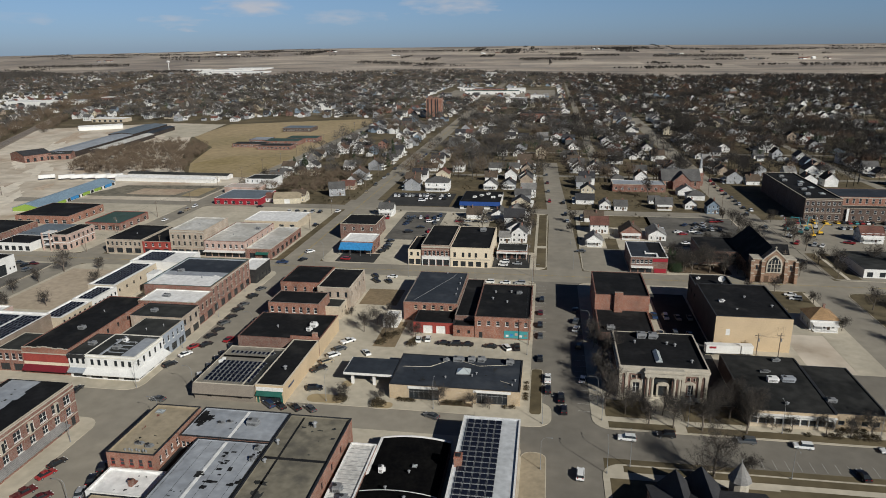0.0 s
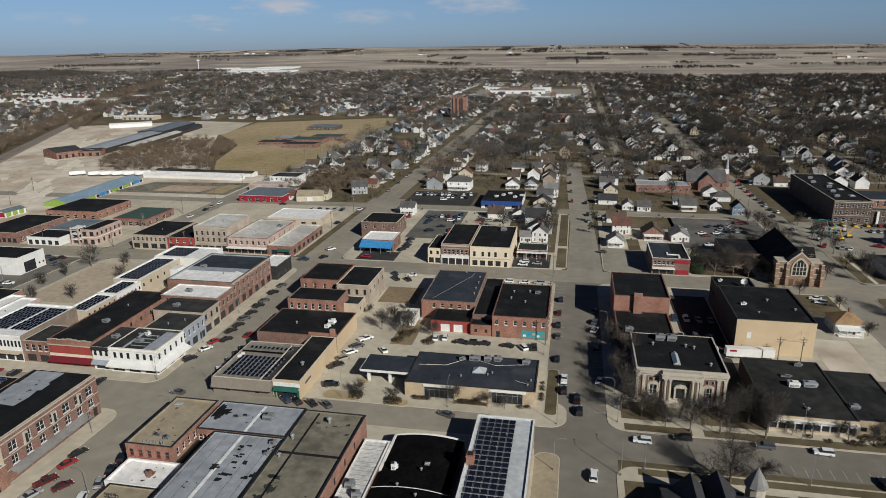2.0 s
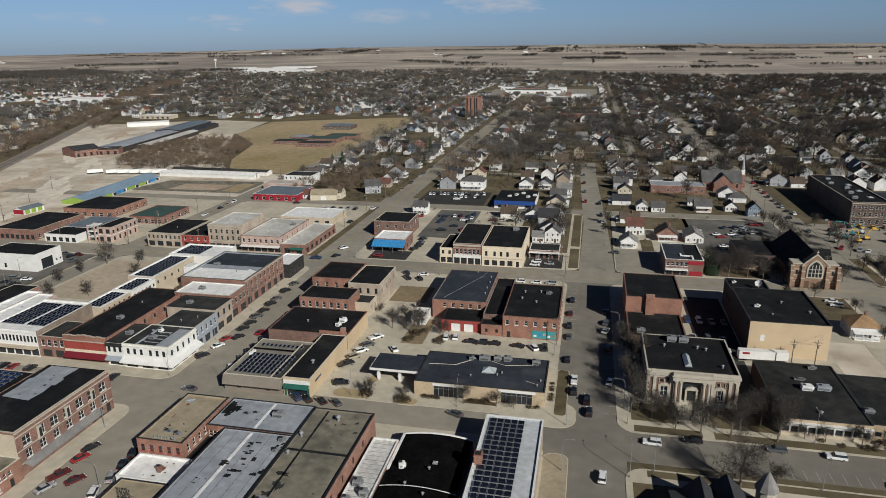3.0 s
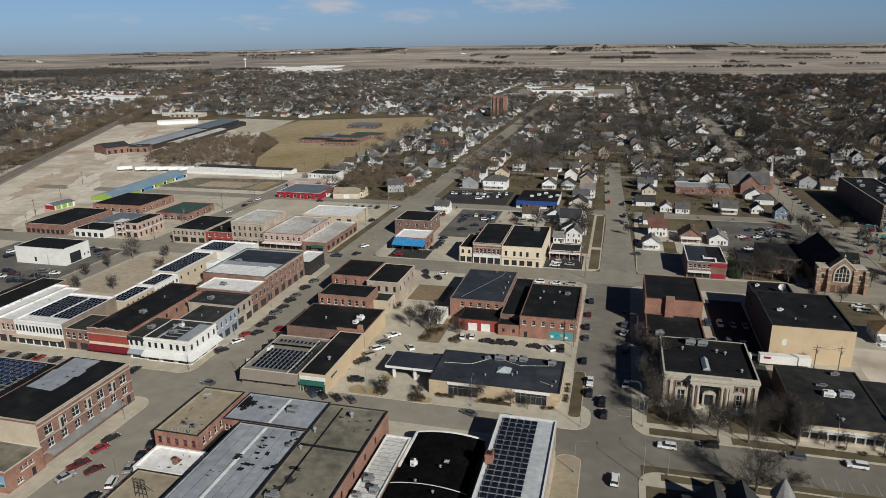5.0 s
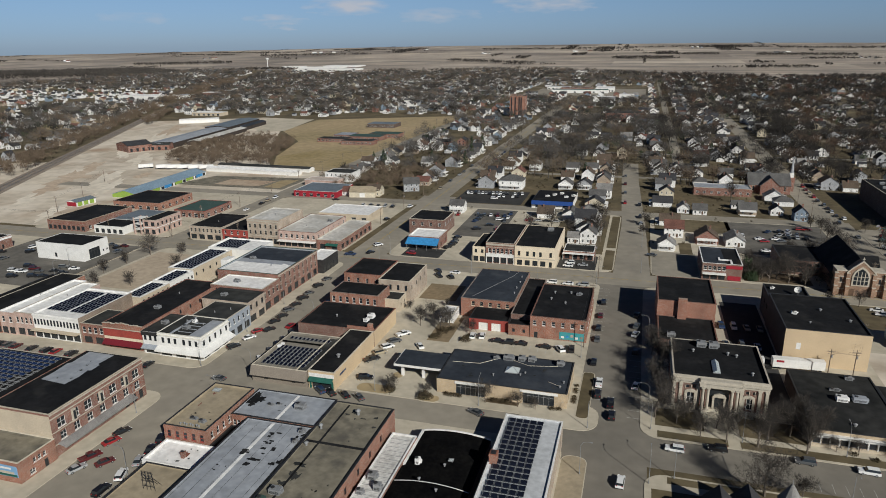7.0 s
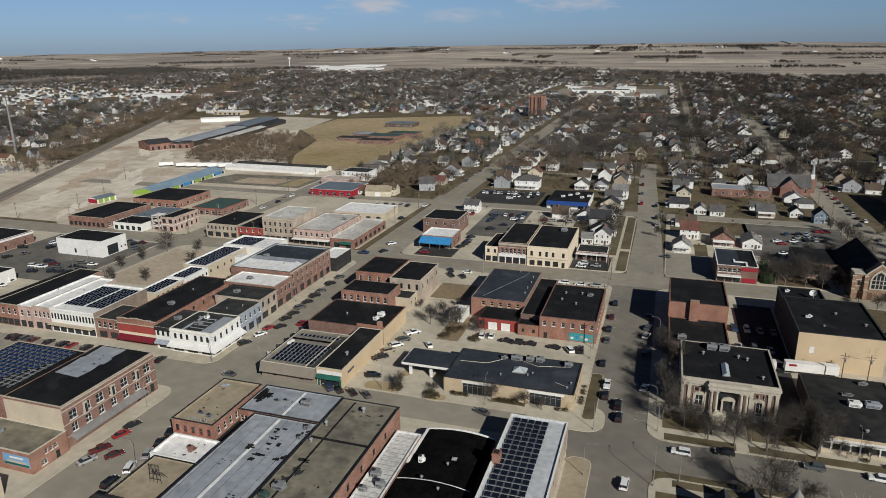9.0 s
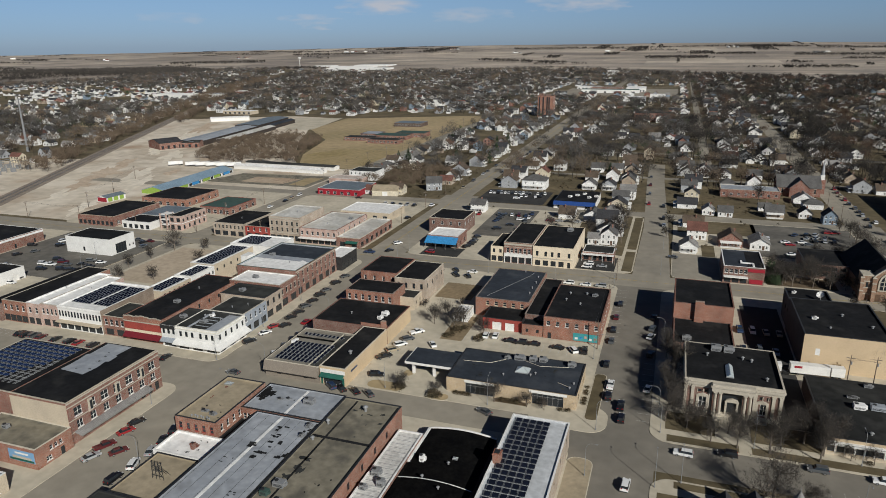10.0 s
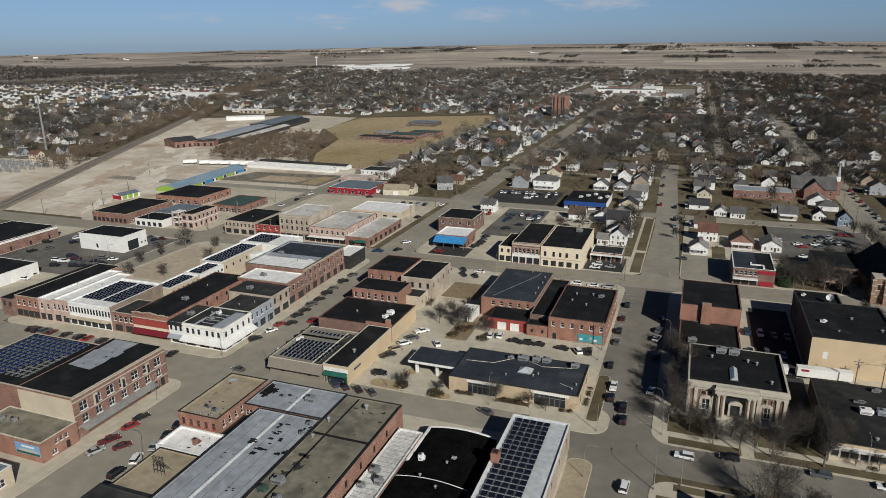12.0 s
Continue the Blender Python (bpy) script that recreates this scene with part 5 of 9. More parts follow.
rl = block("store", "long two-storey brick store with a white roof", -167.6, -146, 297.0, 333.5, 8.4, "brick_pink", "roof_dirty", R("S", 7, 1.3, 2, 4.9, style="white") + R("S", 6, 3.2, 2.6, 0.4, style="shop") + R("E", 6, 1.3, 1.8, 5, style="white"), 0.5, "brick_red")
awning(rl, -10.7, 10.7, -18.27, 3.7, 2.2, 0.25, "white_paint")
cs = block("store", "corner brick store with a pale roof and green awning", -145.7, -132.6, 296.6, 338, 5.2, "brick_red", "roof_dirty", R("S", 2, 3, 2.6, 0.4, style="shop") + R("E", 7, 3, 2.4, 0.6, style="shop"), 0.5, "concrete_light")
awning(cs, -1.2, 5.4, -20.72, 3.6, 1.6, 0.7, "awning_green")
block("store", "two-storey buff brick store with white roof sections", -186.2, -167.9, 298.0, 325, 13.2, "brick_buff", "roof_dirty", R("S", 6, 1.2, 2.2, 8.6, style="stone") + R("S", 6, 1.2, 2.2, 5.2, style="stone") + R("S", 5, 3, 2.8, 0.4, style="shop"), 0.6, "stone", trim=((12.2, 0.5, 0.25, "stone", "S"), (4.4, 0.3, 0.15, "stone", "S")))
block("store", "two-storey stone-fronted store with a black roof", -222, -202, 297.5, 326, 7.4, "brick_buff", "roof_black", R("S", 8, 1.2, 2.0, 4.3, style="stone") + R("S", 4, 3.4, 2.6, 0.4, style="shop"), 0.6, "stone")
block("store", "dark red painted store with a black roof", -201.7, -186.5, 297.8, 326, 6.8, "red_paint", "roof_black", R("S", 4, 1.2, 1.9, 4.2, style="white") + R("S", 3, 3, 2.6, 0.4, style="shop"), 0.6, "stone")
block("workshop", "low red shop with a dark green roof", -263, -241, 338, 366, 4.4, "brick_red", "roof_green", R("S", 5, 2.4, 2.4, 0.4, style="shop") + R("E", 4, 2.4, 2.2, 0.5, style="garage"), 0.2, "red_paint")
bal = block("corner_building", "small pink brick corner building with open white porches", -253.2, -244.6, 299, 320.5, 8.4, "brick_pink", "roof_black", R("S", 2, 2.4, 2.4, 4.9, style="dark") + R("S", 2, 2.4, 2.6, 0.5, style="dark") + R("E", 6, 1.4, 1.8, 5, style="dark") + R("E", 5, 1.6, 2.2, 0.8, style="dark"), 0.5, "stone", trim=((4.0, 0.3, 0.15, "white_paint", "SE"),))
for z_ in (2.9, 5.9, 8.9):
    part("porch_floor", Shape().box(-9.2, -12.2, z_, -4.32, -6.0, z_ + 0.35), "white_paint", bal, "white porch floor")
for px_, py_ in ((-9.0, -12.0), (-4.8, -12.0), (-9.0, -6.4), (-4.8, -6.4)):
    part("porch_post", Shape().box(px_ - 0.32, py_ - 0.32, 0.1, px_ + 0.32, py_ + 0.32, 9.6), "brick_pink", bal, "pale square porch post")
# flat dark sheet gives the porches their inner shade; no recess is modelled
part("porch_back", Shape().box(-8.6, -6.9, 0.1, -4.34, -6.75, 8.8), "glass", bal, "dark recess behind the porches")
block("workshop", "long low workshop with a black roof and tan front", -316, -289.6, 295, 333, 6.0, "brick_red", "roof_black", R("S", 8, 2.2, 2.4, 0.6, style="shop") + R("E", 5, 2, 2, 1, style="white"), 0.5, "stucco_beige")
block("workshop", "low workshop with a pale blue metal roof", -284, -262.6, 310.2, 333.5, 4.4, "stucco_beige", "roof_bluegrey", R("S", 4, 3, 3, 0.2, style="garage"), 0.15, "steel")
block("workshop", "white-fronted low shop with a dark roof", -283.4, -263.4, 295, 309.9, 4.4, "white_paint", "roof_black", R("S", 5, 2.4, 2.4, 0.4, style="shop"), 0.4, "white_paint")
block("workshop", "low brick workshop with a black roof", -317, -281.4, 347.8, 381, 5.0, "brick_orange", "roof_black", R("S", 6, 2.6, 2.4, 0.4, style="garage") + R("E", 5, 2, 2, 1, style="white"), 0.5, "brick_red")
block("hall", "plain white two-storey hall with a black roof", -275.2, -246.6, 249.2, 265.4, 8.4, "white_paint", "roof_black", R("S", 1, 1.4, 2.2, 1.4, 0.3, 0.5, "dark") + R("E", 1, 7, 5.0, 0.4, 0.25, 0.6, "shop") + R("E", 2, 1, 1, 2, 0.7, 1, "dark"), 0.5, "white_paint")
block("hall", "white one-storey hall with a black roof", -284, -259.6, 192, 212, 5.6, "white_paint", "roof_black", R("E", 2, 3, 3, 0.2, style="garage") + R("S", 4, 1.4, 1.6, 1.4, style="dark"), 0.4, "white_paint")
block("hall", "low red brick hall with a black roof and white band", -340, -305.5, 228, 262, 6.4, "brick_red", "roof_black", R("E", 3, 1.2, 2.2, 0.4, style="door") + R("S", 4, 2, 2, 1.2, style="white"), 0.6, "white_paint", trim=((5.0, 1.0, 0.15, "roof_white", "SE"),))
block("store", "low red brick shop with a pale roof", -229, -203, 443, 456, 4.4, "brick_pink", "brick_pink", (), 0.2, "white_paint")
block("store", "red and blue fronted low shop with a pale roof", -219, -187, 408, 436, 4.2, "red_bright", "roof_bluegrey", R("S", 6, 2.4, 2.2, 0.4, style="shop"), 0.2, "white_paint")
block("store", "white two-storey block with a dark roof", -221, -199, 461, 478, 7.0, "siding_white", "roof_charcoal", R("S", 6, 1.1, 1.6, 4.4, style="dark") + R("S", 5, 1.1, 1.6, 1.2, style="dark"), 0.2, "white_paint")
block("store", "pale market hall with a flat white top", -172, -140, 352, 375, 4.6, "stucco_beige", "roof_white", R("S", 5, 3, 2.4, 0.4, style="shop"), 0.2, "white_paint")

# ---- west block: old shop rows ----
cw = block("corner_store", "white painted two-storey corner store with a cluttered dark roof", -141.6, -124.6, 171.4, 187.2, 8.4, "white_paint", "roof_charcoal", R("S", 3, 1.1, 2.0, 4.9, 0.05, 0.47, "dark") + R("S", 3, 1.1, 2.0, 4.9, 0.53, 0.95, "dark") + R("E", 5, 1.1, 2.0, 4.9, style="dark") + R("E", 3, 3, 2.2, 0.4, style="shop") + R("S", 3, 4, 2.2, 0.4, style="shop"), 0.6, "cream_pale", trim=((7.6, 0.4, 0.25, "cream_pale", "SE"),))
part("canopy", Shape().box(-8.5, -10.3, 2.62, 10.9, -7.92, 2.9).box(8.52, -7.92, 2.62, 10.9, 7.9, 2.9).face([(-8.5, -7.92, 4.1), (8.52, -7.92, 4.1), (10.9, -10.3, 2.9), (-8.5, -10.3, 2.9)]).face([(8.52, -7.92, 4.1), (8.52, 7.9, 4.1), (10.9, 7.9, 2.9), (10.9, -10.3, 2.9)]).face([(-8.5, -7.92, 4.1), (-8.5, -10.3, 2.9), (-8.5, -7.92, 2.9)]).face([(8.52, 7.9, 4.1), (10.9, 7.9, 2.9), (8.52, 7.9, 2.9)]), "white_paint", cw, "deep white canopy round the corner front")
nw = block("store", "narrow white and black fronted store", -148, -141.9, 171.8, 187, 8.2, "white_paint", "roof_charcoal", R("S", 3, 1.1, 2.0, 4.9, style="dark") + R("S", 1, 4.6, 2.6, 0.4, style="shop"), 0.5, "dark_metal")
part("cornice", Shape().box(-3.1, -8.0, 6.95, 3.0, -7.62, 8.1), "dark_metal", nw, "black bracketed cornice")
awning(nw, -3.0, 3.0, -7.62, 3.5, 1.5, 0.9, "grey_paint")
rf = block("store", "store with a bright red front, brick sides and black roof", -164.8, -148.3, 172.5, 218.5, 9.0, "brick_orange", "roof_black", R("S", 1, 13, 2.6, 0.4, style="shop") + R("E", 8, 1.1, 1.6, 6, style="dark"), 0.7, "brick_red")
part("shop_front", Shape().box(-7.9, -23.2, 4.5, 7.9, -23.06, 7.2), "red_paint", rf, "salmon-red painted panel")
part("sign_band", Shape().box(-7.9, -23.24, 3.4, 7.9, -23.06, 4.4), "cream_paint", rf, "cream sign band")
part("cornice", Shape().box(-8.2, -23.4, 7.3, 8.2, -23.06, 7.55), "stone", rf, "thin pale cornice")
awning(rf, -7.8, 7.8, -23.26, 3.45, 1.7, 1.3, "awning_maroon")
for k in range(9):
    rise = (0.0, 0.22, 0.05, 0.3, 0.5, 0.3, 0.05, 0.22, 0.0)[k]
    part("parapet_step", Shape().box(-8.2 + 1.822 * k, -23.1, 8.98, -6.38 + 1.822 * k, -22.7, 9.1 + rise).box(-8.2 + 1.822 * k, -23.16, 9.1 + rise, -6.38 + 1.822 * k, -22.64, 9.24 + rise, 1), ["brick_orange", "stone"], rf)
block("store", "low brick store with a dark roof and banded windows", -174.8, -165.1, 173, 186, 7.6, "brick_red", "roof_charcoal", R("S", 4, 1.4, 2.2, 4.2, style="white") + R("S", 2, 3.4, 2.4, 0.4, style="shop"), 0.6, "stone")
wr = block("store", "long white two-storey shop row with arched windows and solar panels", -195.2, -175.1, 172.4, 199, 9.4, "white_paint", "roof_white", R("S", 14, 0.95, 2.3, 5.2, style="dark") + R("S", 6, 2.9, 2.6, 0.4, style="shop"), 0.6, "white_paint", trim=((8.6, 0.5, 0.25, "white_paint", "S"), (3.5, 0.35, 2.0, "stucco_beige", "S")))
block("store", "two-storey pink brick shop with white window heads", -203.5, -195.5, 172.4, 205, 9.0, "brick_pink", "roof_white", R("S", 4, 1.1, 2.3, 5.0, style="white") + R("S", 2, 3, 2.6, 0.4, style="shop"), 0.6, "stone")
block("store", "two-storey red brick shop with paired white windows", -210.3, -203.8, 172, 207, 8.8, "brick_pink", "roof_white", R("S", 2, 1.3, 2.2, 4.9, style="white") + R("S", 2, 2.6, 2.6, 0.4, style="shop"), 0.5, "roof_white")
block("store", "two-storey red brick shop with a black roof", -222.5, -210.6, 172, 213, 8.6, "brick_orange", "roof_black", R("S", 4, 1.3, 2.2, 4.9, style="white") + R("S", 4, 3, 2.6, 0.4, style="shop") + R("N", 4, 1.4, 2, 4, style="white"), 0.6, "stone")
block("store", "long narrow rear store with a black roof", -229, -222.8, 171, 214, 7.2, "brick_dark", "roof_black", R("S", 2, 1.4, 2, 4, style="dark"), 0.4, "dark_metal")
part("side_wall", Shape().box(10.054, -13.2, 0.1, 10.12, 13.2, 9.35), "brick_brown", wr, "plain brown brick side wall")
solar_array(-189.5, 187, 8.8, 6, 8, 1.35, 2.1, 1.5, 2.35, 6)
solar_array(-180, 187, 8.8, 5, 8, 1.35, 2.1, 1.5, 2.35, 6)
block("store", "grey-blue painted two-storey store front", -140, -125.4, 187.5, 202, 8.2, "grey_paint", "roof_charcoal", R("E", 5, 1.1, 2.0, 4.8, style="white") + R("E", 3, 3.2, 2.6, 0.4, style="shop"), 0.5, "stone")
block("store", "tan brick two-storey store with a dark cornice", -146, -126.2, 202.3, 214, 8.8, "brick_buff", "roof_charcoal", R("E", 3, 1.4, 2.2, 5, style="dark") + R("E", 2, 4, 2.6, 0.4, style="shop"), 0.6, "dark_metal")
block("store", "brick store with a flat white roof", -150.5, -127.2, 214.3, 227, 9.6, "brick_red", "roof_white", R("E", 4, 1.3, 2.2, 5.2, style="stone") + R("S", 3, 1.1, 1.6, 6.8, 0.05, 0.35, "white") + R("E", 2, 4, 2.8, 0.4, style="shop"), 0.3, "stone")
gr = block("office_block", "three-storey brick block with a dark green roof edge", -156, -127.8, 227.3, 262, 11.2, "brick_red", "roof_grey", R("E", 9, 1.2, 2.1, 7.6, style="stone") + R("E", 9, 1.2, 2.0, 4.3, style="stone") + R("E", 6, 3.2, 2.8, 0.4, style="shop"), 0.6, "roof_green", trim=((10.4, 0.4, 0.25, "stone", "E"),))
block("store", "low dark-fronted corner store with white roof", -134, -125.2, 262.3, 278, 6.6, "dark_metal", "roof_white", R("E", 4, 2.6, 2.6, 0.6, style="shop"), 0.4, "white_paint")
block("store", "narrow white-walled rear building with solar panels", -181, -172, 200, 217, 7.2, "stucco_beige", "roof_white", R("E", 6, 1.1, 1.4, 4.5, style="dark"), 0.4, "white_paint")
block("store", "narrow white rear building with solar panels", -180.5, -171.5, 217.3, 232, 7.6, "white_paint", "roof_white", R("E", 6, 1.1, 1.4, 4.5, style="dark"), 0.4, "white_paint")
block("store", "long rear building with a solar roof and white edge", -184.5, -172.2, 232.3, 262, 8.0, "stucco_beige", "roof_white", R("E", 6, 1.1, 1.4, 4.5, style="dark"), 0.4, "white_paint")
block("store", "cross-street store with a white roof and solar panels", -185.2, -160, 262.3, 279, 8.4, "white_paint", "roof_white", R("N", 6, 2, 2.4, 0.5, style="shop"), 0.5, "white_paint")
for cx, cy, cz, a, b in ((-176.6, 208.5, 6.8, 4, 6), (-176, 224.6, 7.2, 4, 5), (-178.4, 247, 7.6, 6, 11), (-177, 271, 7.9, 8, 5)):
    solar_array(cx, cy, cz, a, b, 1.3, 2.1, 1.5, 2.4, 6)

# ---- east blocks ----
r3 = block("brick_hall", "tall red brick hall with a black roof and broad chimney", 19.2, 38.8, 237.0, 263.5, 11.2, "brick_orange", "roof_black", R("N", 5, 1.4, 2.2, 6, style="dark") + R("W", 4, 1.2, 1.8, 6.5, style="dark"), 0.4, "brick_dark")
part("chimney", Shape().box(-2.9, -14.6, 3.2, 0.1, -13.26, 12.6), "brick_orange", r3, "broad brick chimney stack")
block("brick_hall", "low front wing with a black roof", 19.5, 38.2, 215.6, 236.7, 5.4, "brick_dark", "roof_black", R("S", 3, 2, 2, 1.2, style="dark") + R("W", 4, 1.4, 1.6, 1.6, style="dark"), 0.4, "brick_dark")
rooftop_unit(23.5, 219.5, 5.0, 2.4, 1.6, 1.6)
neo = block("library", "neoclassical stone and brick hall with a black roof", 22.7, 47.7, 181.2, 206.0, 10.4, "brick_dark", "roof_black", R("S", 1, 1.9, 3.2, 2.2, 0.12, 0.28, "white") + R("S", 1, 1.9, 3.2, 2.2, 0.74, 0.90, "white") + R("S", 2, 0.9, 0.9, 6.7, 0.13, 0.27, "dark") + R("S", 2, 0.9, 0.9, 6.7, 0.75, 0.89, "dark") + R("S", 1, 5.2, 6.2, 1.4, 0.35, 0.65, "dark") + R("W", 5, 1.5, 2.8, 2.4, style="stone") + R("E", 5, 1.5, 2.8, 2.4, style="stone"), 0.7, "stone", trim=((8.9, 0.75, 0.45, "stone", "SEW"), (0.0, 1.5, 0.2, "stone", "SEW"), (8.2, 0.5, 0.15, "stone", "SEW"), (9.68, 0.72, 0.14, "stone", "SEW")))
NB = -12.4
for u in (-12.0, -10.2, -5.6, 5.6, 10.2, 12.0):
    part("pilaster", Shape().box(u - 0.42, NB - 0.32, 1.5, u + 0.42, NB - 0.004, 8.2).box(u - 0.55, NB - 0.4, 7.8, u + 0.55, NB - 0.006, 8.19), "stone", neo, "pale stone pilaster")
for u in (-7.5, 7.5):
    part("window_surround", Shape().box(u - 1.6, NB - 0.25, 1.52, u - 0.98, NB - 0.004, 6.0).box(u + 0.98, NB - 0.25, 1.52, u + 1.6, NB - 0.004, 6.0).prism([(u - 1.6, 5.5), (u + 1.6, 5.5), (u + 1.2, 6.2), (u, 6.55), (u - 1.2, 6.2)], "y", NB - 0.3, NB - 0.004), "stone", neo, "arched pale stone surround")
    part("panel", Shape().box(u - 1.5, NB - 0.2, 6.56, u - 1.35, NB - 0.004, 7.75).box(u + 1.35, NB - 0.2, 6.56, u + 1.5, NB - 0.004, 7.75).box(u - 0.1, NB - 0.2, 6.57, u + 0.1, NB - 0.004, 7.76), "stone", neo)
for u in (-4.4, -3.1, 3.1, 4.4):
    col = part("column", Shape().tube((u, NB - 1.1, 1.5), (u, NB - 1.1, 7.7), 0.42, 0.36, 12), "stone", neo, "round pale stone column")
    part("capital", Shape().box(u - 0.52, NB - 1.62, 7.7, u + 0.52, NB - 0.58, 8.19), "stone", col)
    part("base", Shape().box(u - 0.55, NB - 1.65, 1.2, u + 0.55, NB - 0.55, 1.5), "stone", col)
part("entablature", Shape().box(-5.4, NB - 1.75, 8.2, 5.4, NB - 0.46, 10.4).box(-5.7, NB - 2.0, 9.4, 5.7, NB - 0.46, 9.75), "stone", neo, "heavy pale stone entablature")
part("door_surround", Shape().box(-1.7, NB - 0.5, 1.4, -1.2, NB + 0.1, 4.9).box(1.2, NB - 0.5, 1.4, 1.7, NB + 0.1, 4.9).prism([(-1.9, 4.9), (1.9, 4.9), (1.4, 5.6), (0, 6.0), (-1.4, 5.6)], "y", NB - 0.55, NB + 0.1), "stone", neo, "white arched door case")
for k in range(6):
    part("step", Shape().box(-4.6, NB - 3.6 + 0.35 * k, 0.0, 4.6, NB - 0.46, 0.2 + 0.2 * k), "concrete_light", neo)
skylight(34.6, 189.6, 9.7, 2.0, 7.5, 1.0)
rooftop_unit(31.5, 203.5, 9.7, 2.6, 2.2, 1.7)
rooftop_unit(35.0, 203.5, 9.7, 2.6, 2.2, 1.7)
for x, y in ((38.7, 199), (41, 198), (44, 187), (29, 199)):
    vent(x, y, 9.7, 1.0, 0.35)
# brick colour carries the west wall's shade; the south face is covered in tan
th = block("theatre", "large hall with a plain tan rendered wall and black roof", 57.6, 82, 218.6, 251.0, 12.2, "brick_char", "roof_black", R("S", 1, 1.2, 2.0, 5.6, 0.175 - 0.07, 0.245 + 0.0, "white") + R("N", 4, 1.6, 2.2, 6, style="dark"), 0.35, "dark_metal")
part("render_coat", Shape().box(-12.18, -16.3, 0.02, -8.6, -16.204, 12.15).box(-7.3, -16.3, 0.02, 12.18, -16.204, 12.15).box(-8.6, -16.3, 0.02, -7.3, -16.204, 5.5).box(-8.6, -16.3, 7.7, -7.3, -16.204, 12.15), "stucco_tan", th, "plain tan rendered wall")
block("theatre", "rear part of the hall with a black roof", 57.9, 72, 251.3, 266, 10.5, "brick_char", "roof_black", R("W", 3, 1.4, 2, 5, style="dark"), 0.5, "dark_metal")
dish = thing("satellite_dish", "large white satellite dish on a flat roof", "satellite dish", 68.5, 257.5, 10.0)
part("post", Shape().tube((0, 0, 0), (0, 0, 1.6), 0.12, 0.1, 8), "steel", dish)
part("reflector", Shape().tube((0, 0, 1.6), (-0.35, -0.5, 2.2), 0.2, 1.35, 16, caps=False).tube((-0.05, -0.08, 1.7), (-0.37, -0.53, 2.24), 0.1, 1.28, 16, caps=False), "white_paint", dish)
part("feed_arm", Shape().tube((0, 0, 1.7), (-0.9, -1.3, 3.2), 0.05, 0.05, 6), "steel", dish)
rooftop_unit(60.5, 262.5, 10.0, 1.2, 1.6, 0.8, "roof_white")
vent(78.5, 230, 11.85, 0.8, 0.4)
vent(66, 226, 11.85, 0.6, 0.3)
part("window_board", Shape().box(-8.6, -16.29, 5.5, -7.3, -16.25, 7.7), "white_paint", th, "white boarded window")
vent(71.5, 238, 11.85, 0.8, 0.4)
rooftop_unit(62.5, 233, 11.85, 1.6, 1.2, 0.9, "roof_white")
fr = block("clinic", "wide one-storey building with a stained charcoal roof", 56.2, 78.2, 170.3, 204.2, 5.0, "brick_tan", "roof_worn", R("S", 10, 1.8, 1.7, 1.1, 0.02, 0.98, "steel"), 0.12, "dark_metal", trim=((3.9, 0.22, 0.8, "white_paint", "S"), (2.9, 0.7, 0.12, "white_paint", "S")))
# near-black sheet over the west wall paints in its shade
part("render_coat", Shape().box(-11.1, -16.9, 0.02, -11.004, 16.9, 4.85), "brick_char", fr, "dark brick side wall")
part("stall_riser", Shape().box(-10.9, -17.06, 0.05, 10.9, -16.956, 1.0), "stucco_beige", fr, "pale panels below the windows")
for k in range(11):
    part("pilaster", Shape().box(-10.9 + 2.15 * k, -17.1, 1.0, -10.6 + 2.15 * k, -16.956, 2.89), "white_paint", fr)
block("clinic", "one-storey tan brick wing with a charcoal roof", 78.5, 91.5, 171.4, 199.5, 4.8, "brick_tan", "roof_worn", R("S", 4, 1.6, 1.4, 1.4, 0.0, 0.9, "steel"), 0.12, "dark_metal")
rooftop_unit(67.0, 187.8, 4.8, 2.8, 2.0, 1.5, "roof_white")
rooftop_unit(71.5, 188.5, 4.8, 3.4, 2.0, 1.5, "roof_grey")
rooftop_unit(66.5, 193.5, 4.8, 2.6, 1.0, 0.7)
rooftop_unit(79.5, 178, 4.4, 2.2, 1.6, 1.3)
rooftop_unit(72, 201.5, 4.8, 2.0, 1.2, 1.0)
vent(67, 174.5, 4.8, 0.9, 0.4)
smb = block("store", "two-storey brick store with a grey roof and red awning", 38.8, 55, 288.8 + 8, 322, 7.6, "brick_dark", "roof_slate", R("S", 5, 1.4, 1.8, 4.6, 0.02, 0.6, "white") + R("S", 3, 2.6, 2.4, 0.4, 0.02, 0.6, "shop"), 0.4, "roof_white")
part("signboard", Shape().box(2.4, -12.82, 0.5, 7.6, -12.64, 2.4), "red_bright", smb, "red painted shop front")
part("signboard", Shape().box(1.5, -12.82, 5.6, 8.0, -12.64, 7.0), "red_bright", smb, "plain bright red upper band")
part("roof_patch", Shape().box(1.4, -12.2, 7.2, 7.6, 12.2, 7.225), "roof_black", smb, "black half of the roof")
part("roof_pipe", Shape().box(-1.2, -6.6, 7.3, 4.2, -5.9, 7.75).box(3.4, -10.6, 7.3, 4.2, -6.61, 7.75).box(-1.2, -5.89, 7.3, -0.5, -3.4, 7.75), "roof_white", smb, "white angled duct")
part("canopy", Shape().box(-7.9, -14.6, 3.0, 1.6, -12.62, 3.5), "white_paint", smb, "white shop canopy")
block("school", "long one-storey church school wing with a black roof", 72.5, 92, 313, 337, 6.6, "brick_dark", "roof_black", R("S", 6, 2.2, 1.8, 1.4, style="steel") + R("S", 6, 2.2, 1.6, 4.0, style="steel"), 0.4, "dark_metal")
